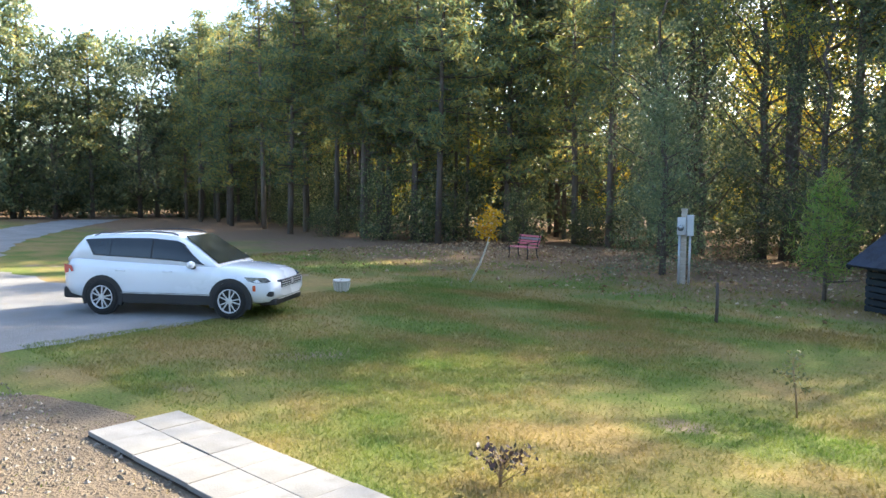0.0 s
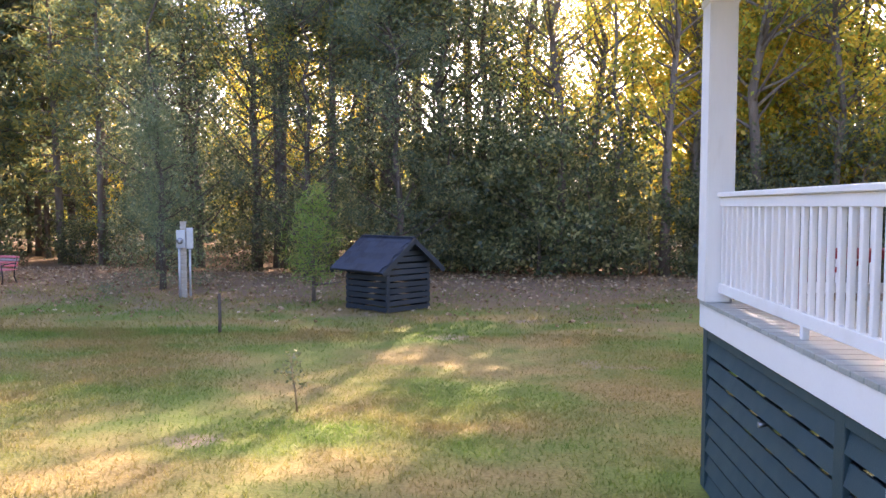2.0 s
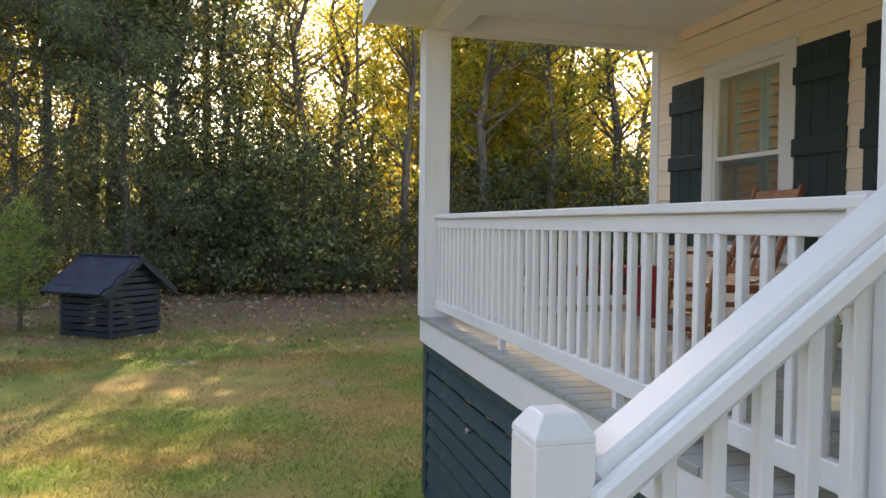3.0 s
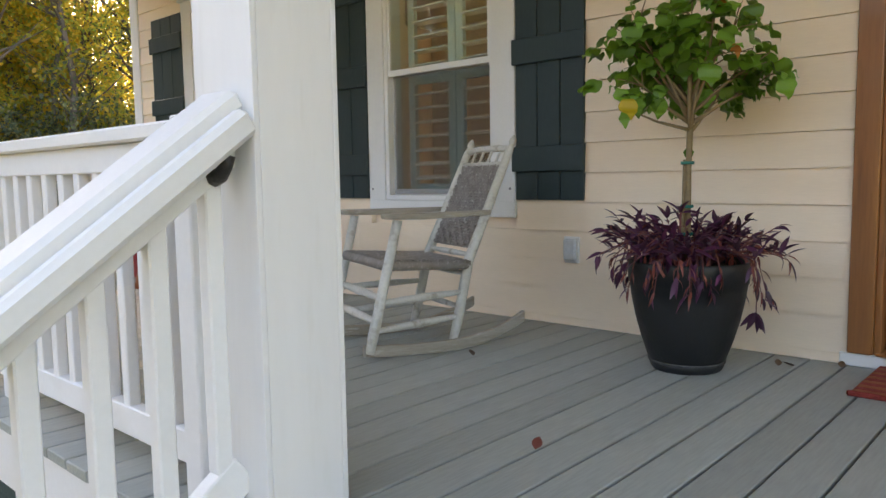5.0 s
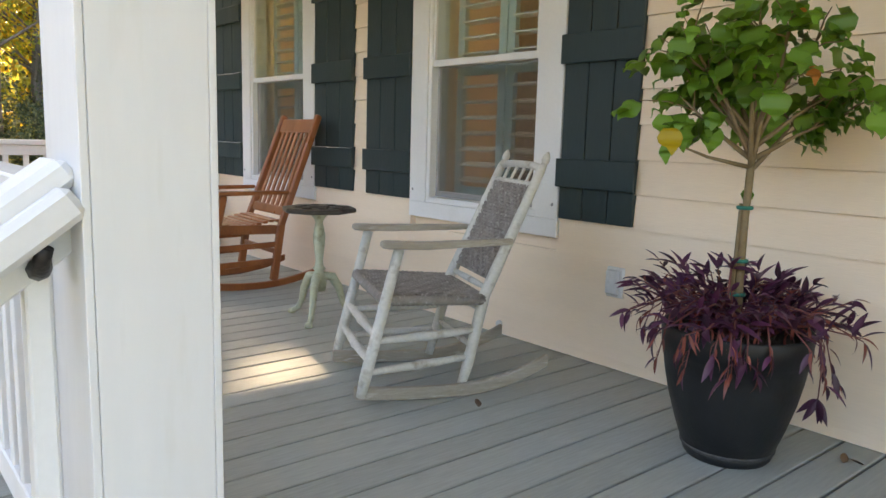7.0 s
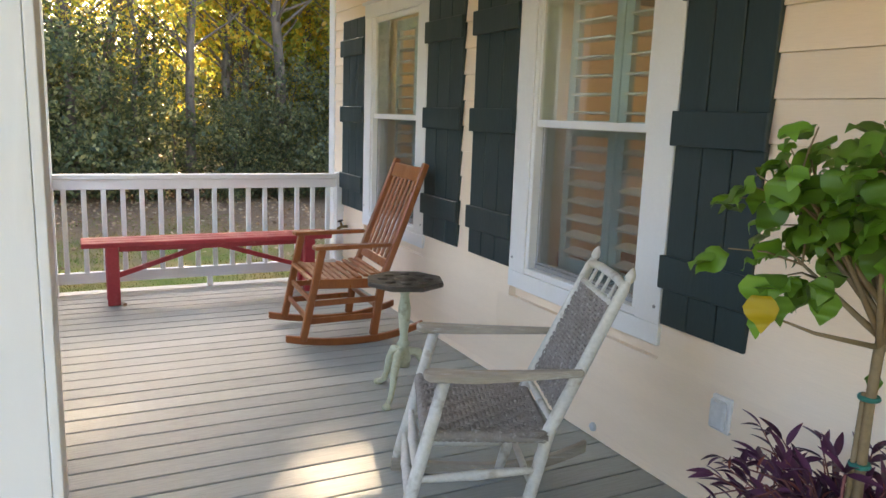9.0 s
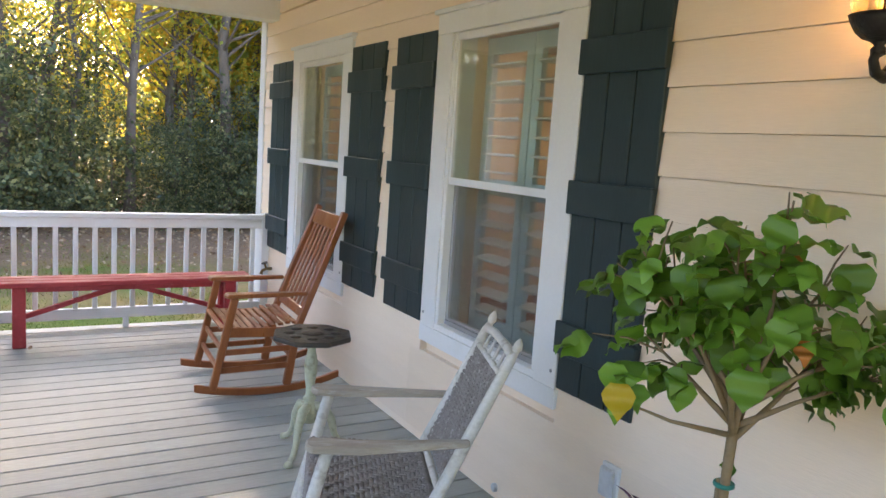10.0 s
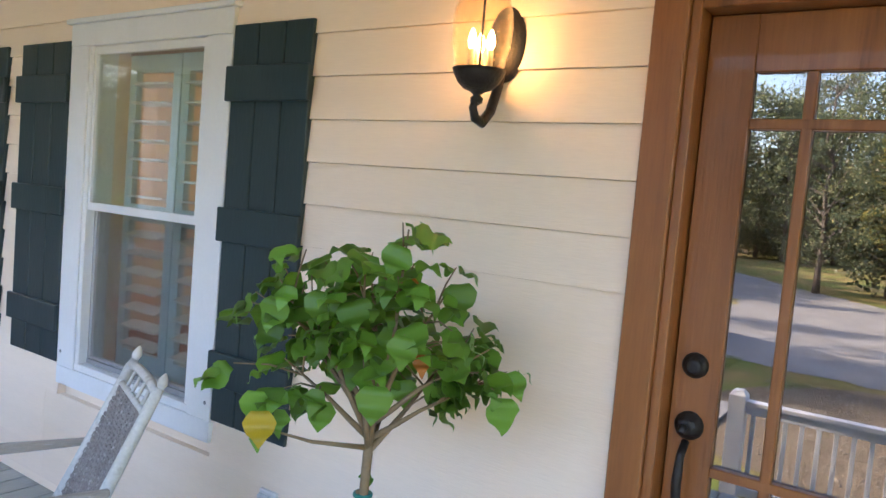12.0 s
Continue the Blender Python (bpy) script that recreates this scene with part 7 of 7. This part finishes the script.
def plank_mesh(length, high=COURSE):
    bm = bmesh.new()
    prof = [(0.019, 0.0), (-0.024, 0.0), (-0.013, high - 0.0018), (0.019, high - 0.0018)]
    a = [bm.verts.new((x, 0.0005, z)) for x, z in prof]
    b = [bm.verts.new((x, length - 0.0005, z)) for x, z in prof]
    bm.faces.new(a), bm.faces.new(b[::-1])
    for i in range(4):
        bm.faces.new((a[i], a[(i + 1) % 4], b[(i + 1) % 4], b[i]))
    return mesh_of("siding_board", bm, SIDING)


SPAN = [(yy - 0.583, yy + 0.583, GLASS_H[0] - 0.129, GLASS_H[1] + 0.131) for yy in WINDOWS] + [(DOOR[0] - 0.123, DOOR[1] + 0.123, DECKZ, DOOR[3] + 0.151)]
made = {}
z = DECKZ + 0.004
HEIGHTS = [(z, 0.041)] + [(1.675 + COURSE * i, COURSE) for i in range(17)]
for z, high in HEIGHTS:
    gaps = [(max(a, -3.4), b) for a, b, c, d in SPAN if c < z + high - 0.02 and d > z + 0.02]
    cuts, y0 = [], -3.4
    for a, b in sorted(gaps):
        cuts.append((y0, a))
        y0 = b
    cuts.append((y0, HOUSE_Y1 - 0.112))
    for a, b in cuts:
        n = max(1, math.ceil((b - a) / 3.6))
        offs = [a + (b - a) * i / n for i in range(n + 1)]
        for p, q in zip(offs, offs[1:]):
            key = (round(q - p, 3), high)
            if key not in made:
                made[key] = plank_mesh(q - p, high)
            piece("siding_board", made[key], wall_front, pose(WALL, p, z))


def grass_surface():
    """Blades follow the lawn's patches of green and straw, with change from blade to blade."""
    m, nt, p = tree_of("grass_blades")
    geo = nt.nodes.new("ShaderNodeNewGeometry")
    green = mixer(nt, geo.outputs["Random Per Island"], (0.10, 0.17, 0.024), (0.185, 0.235, 0.05))
    straw = mixer(nt, geo.outputs["Random Per Island"], (0.32, 0.24, 0.085), (0.22, 0.18, 0.055))
    col = mixer(nt, noise_of(nt, 0.42, (1, 1.4, 1), 8.0, 0.40, 0.60), green, straw)
    nt.links.new(col, p.inputs["Base Color"])
    p.inputs["Roughness"].default_value = 0.6
    tr = nt.nodes.new("ShaderNodeBsdfTranslucent")
    nt.links.new(col, tr.inputs[0])
    mx = nt.nodes.new("ShaderNodeMixShader")
    mx.inputs[0].default_value = 0.55
    nt.links.new(p.outputs[0], mx.inputs[1])
    nt.links.new(tr.outputs[0], mx.inputs[2])
    nt.links.new(mx.outputs[0], nt.nodes["Material Output"].inputs[0])
    return m


def grass_mesh(name, n, x0, x1, y0, y1, lo, hi, seed, keep):
    """Short blades standing on the lawn, thinner where it is bare."""
    r = np.random.RandomState(seed)
    x, y = r.uniform(x0, x1, n), r.uniform(y0, y1, n)
    ok = np.array([keep(a, b, r.rand()) for a, b in zip(x, y)])
    x, y = x[ok], y[ok]
    n = len(x)
    h, a = r.uniform(lo, hi, n), r.uniform(0, 2 * np.pi, n)
    w = h * 0.22
    lean = r.normal(0, 0.6, (n, 2)) * h[:, None]
    dx, dy = np.cos(a) * w, np.sin(a) * w
    z0 = np.full(n, -0.01)
    v = np.stack([np.stack([x - dx, y - dy, z0], 1), np.stack([x + dx, y + dy, z0], 1), np.stack([x + lean[:, 0], y + lean[:, 1], h], 1)], 1).reshape(-1, 3)
    me = bpy.data.meshes.new(name)
    me.from_pydata(v.tolist(), [], np.arange(n * 3).reshape(-1, 3).tolist())
    me.materials.append(GRASS)
    ob = new(name, me)
    return tagged(ob, "short patchy grass, green and straw-coloured", "grass", "", "stuff")


def lawn_keep(x, y, q):
    if x < -12.4 and y < 8.3:
        return False
    if -11.6 < x < -3.4 and y < 3.9:
        return q < 0.15 and not (-7.4 < x and 2.8 < y)
    if x > 1.6 and y < 6.6:
        return False
    patch = noise.noise((x * 0.45, y * 0.45, 1.7))
    return q < max(0.08, min(1.0, 0.62 + 0.9 * patch)) * max(0.15, min(1.0, (24 - y) / 8))


GRASS = grass_surface()
grass_mesh("lawn_grass", 330000, -14, 4.0, 3.9, 14.0, 0.018, 0.05, 31, lawn_keep)
grass_mesh("lawn_grass", 110000, -24, 6.0, 13.0, 25.0, 0.03, 0.075, 32, lawn_keep)
grass_mesh("lawn_grass", 20000, -11.5, -3.0, -2.0, 3.9, 0.02, 0.05, 33, lawn_keep)


def loose_stones():
    """Small stones strewn over the gravel patch and the edge of the drive."""
    r = np.random.RandomState(77)
    verts, faces = [], []
    shape = np.array([(1, 0, 0), (0, 1, 0), (-1, 0, 0), (0, -1, 0), (0, 0, 0.8), (0, 0, -0.5)])
    tri = ((0, 1, 4), (1, 2, 4), (2, 3, 4), (3, 0, 4), (1, 0, 5), (2, 1, 5), (3, 2, 5), (0, 3, 5))
    for k in range(5200):
        x, y = r.uniform(-10.5, -4.0), r.uniform(-1.5, 3.0)
        if noise.noise((x * 0.7, y * 0.7, 5)) < -0.25 and r.rand() < 0.8:
            continue
        s = r.uniform(0.008, 0.028) * (1.5 if r.rand() < 0.08 else 1)
        a = r.uniform(0, 6.28)
        p = shape * s * r.uniform(0.7, 1.3, 3)
        q = np.stack([p[:, 0] * np.cos(a) - p[:, 1] * np.sin(a) + x, p[:, 0] * np.sin(a) + p[:, 1] * np.cos(a) + y, p[:, 2] + 0.018], 1)
        b = len(verts)
        verts.extend(q.tolist())
        faces.extend([(b + i, b + j, b + l) for i, j, l in tri])
    me = bpy.data.meshes.new("gravel_stones")
    me.from_pydata(verts, [], faces)
    me.materials.append(leaf_surface("pale_stone", [(0.11, 0.09, 0.065), (0.16, 0.135, 0.10), (0.26, 0.235, 0.20)], 0.0, 0.9, 0.0))
    tagged(new("gravel_stones", me), "loose pale gravel stones beside the walk", "gravel", "", "stuff")


loose_stones()


def litter():
    """Fallen leaves strewn near the wood's edge."""
    r = np.random.RandomState(78)
    pts = []
    while len(pts) < 9000:
        x, y = r.uniform(-24, 9), r.uniform(14, 28)
        if r.rand() < ((y - 13) / 15) ** 1.5:
            pts.append((x, y, 0.03))
    me = leaf_mesh("leaf_litter", pts, 0.05, 9000, 0.11, leaf_surface("fallen_leaves", [(0.16, 0.09, 0.045), (0.28, 0.17, 0.09), (0.36, 0.25, 0.15), (0.42, 0.33, 0.22)], 0.1, 0.8, 0.0), 79, 0.0, 0.7, 0.75)
    tagged(new("leaf_litter", me), "dry brown fallen leaves under the trees", "leaf litter", "", "stuff")


litter()
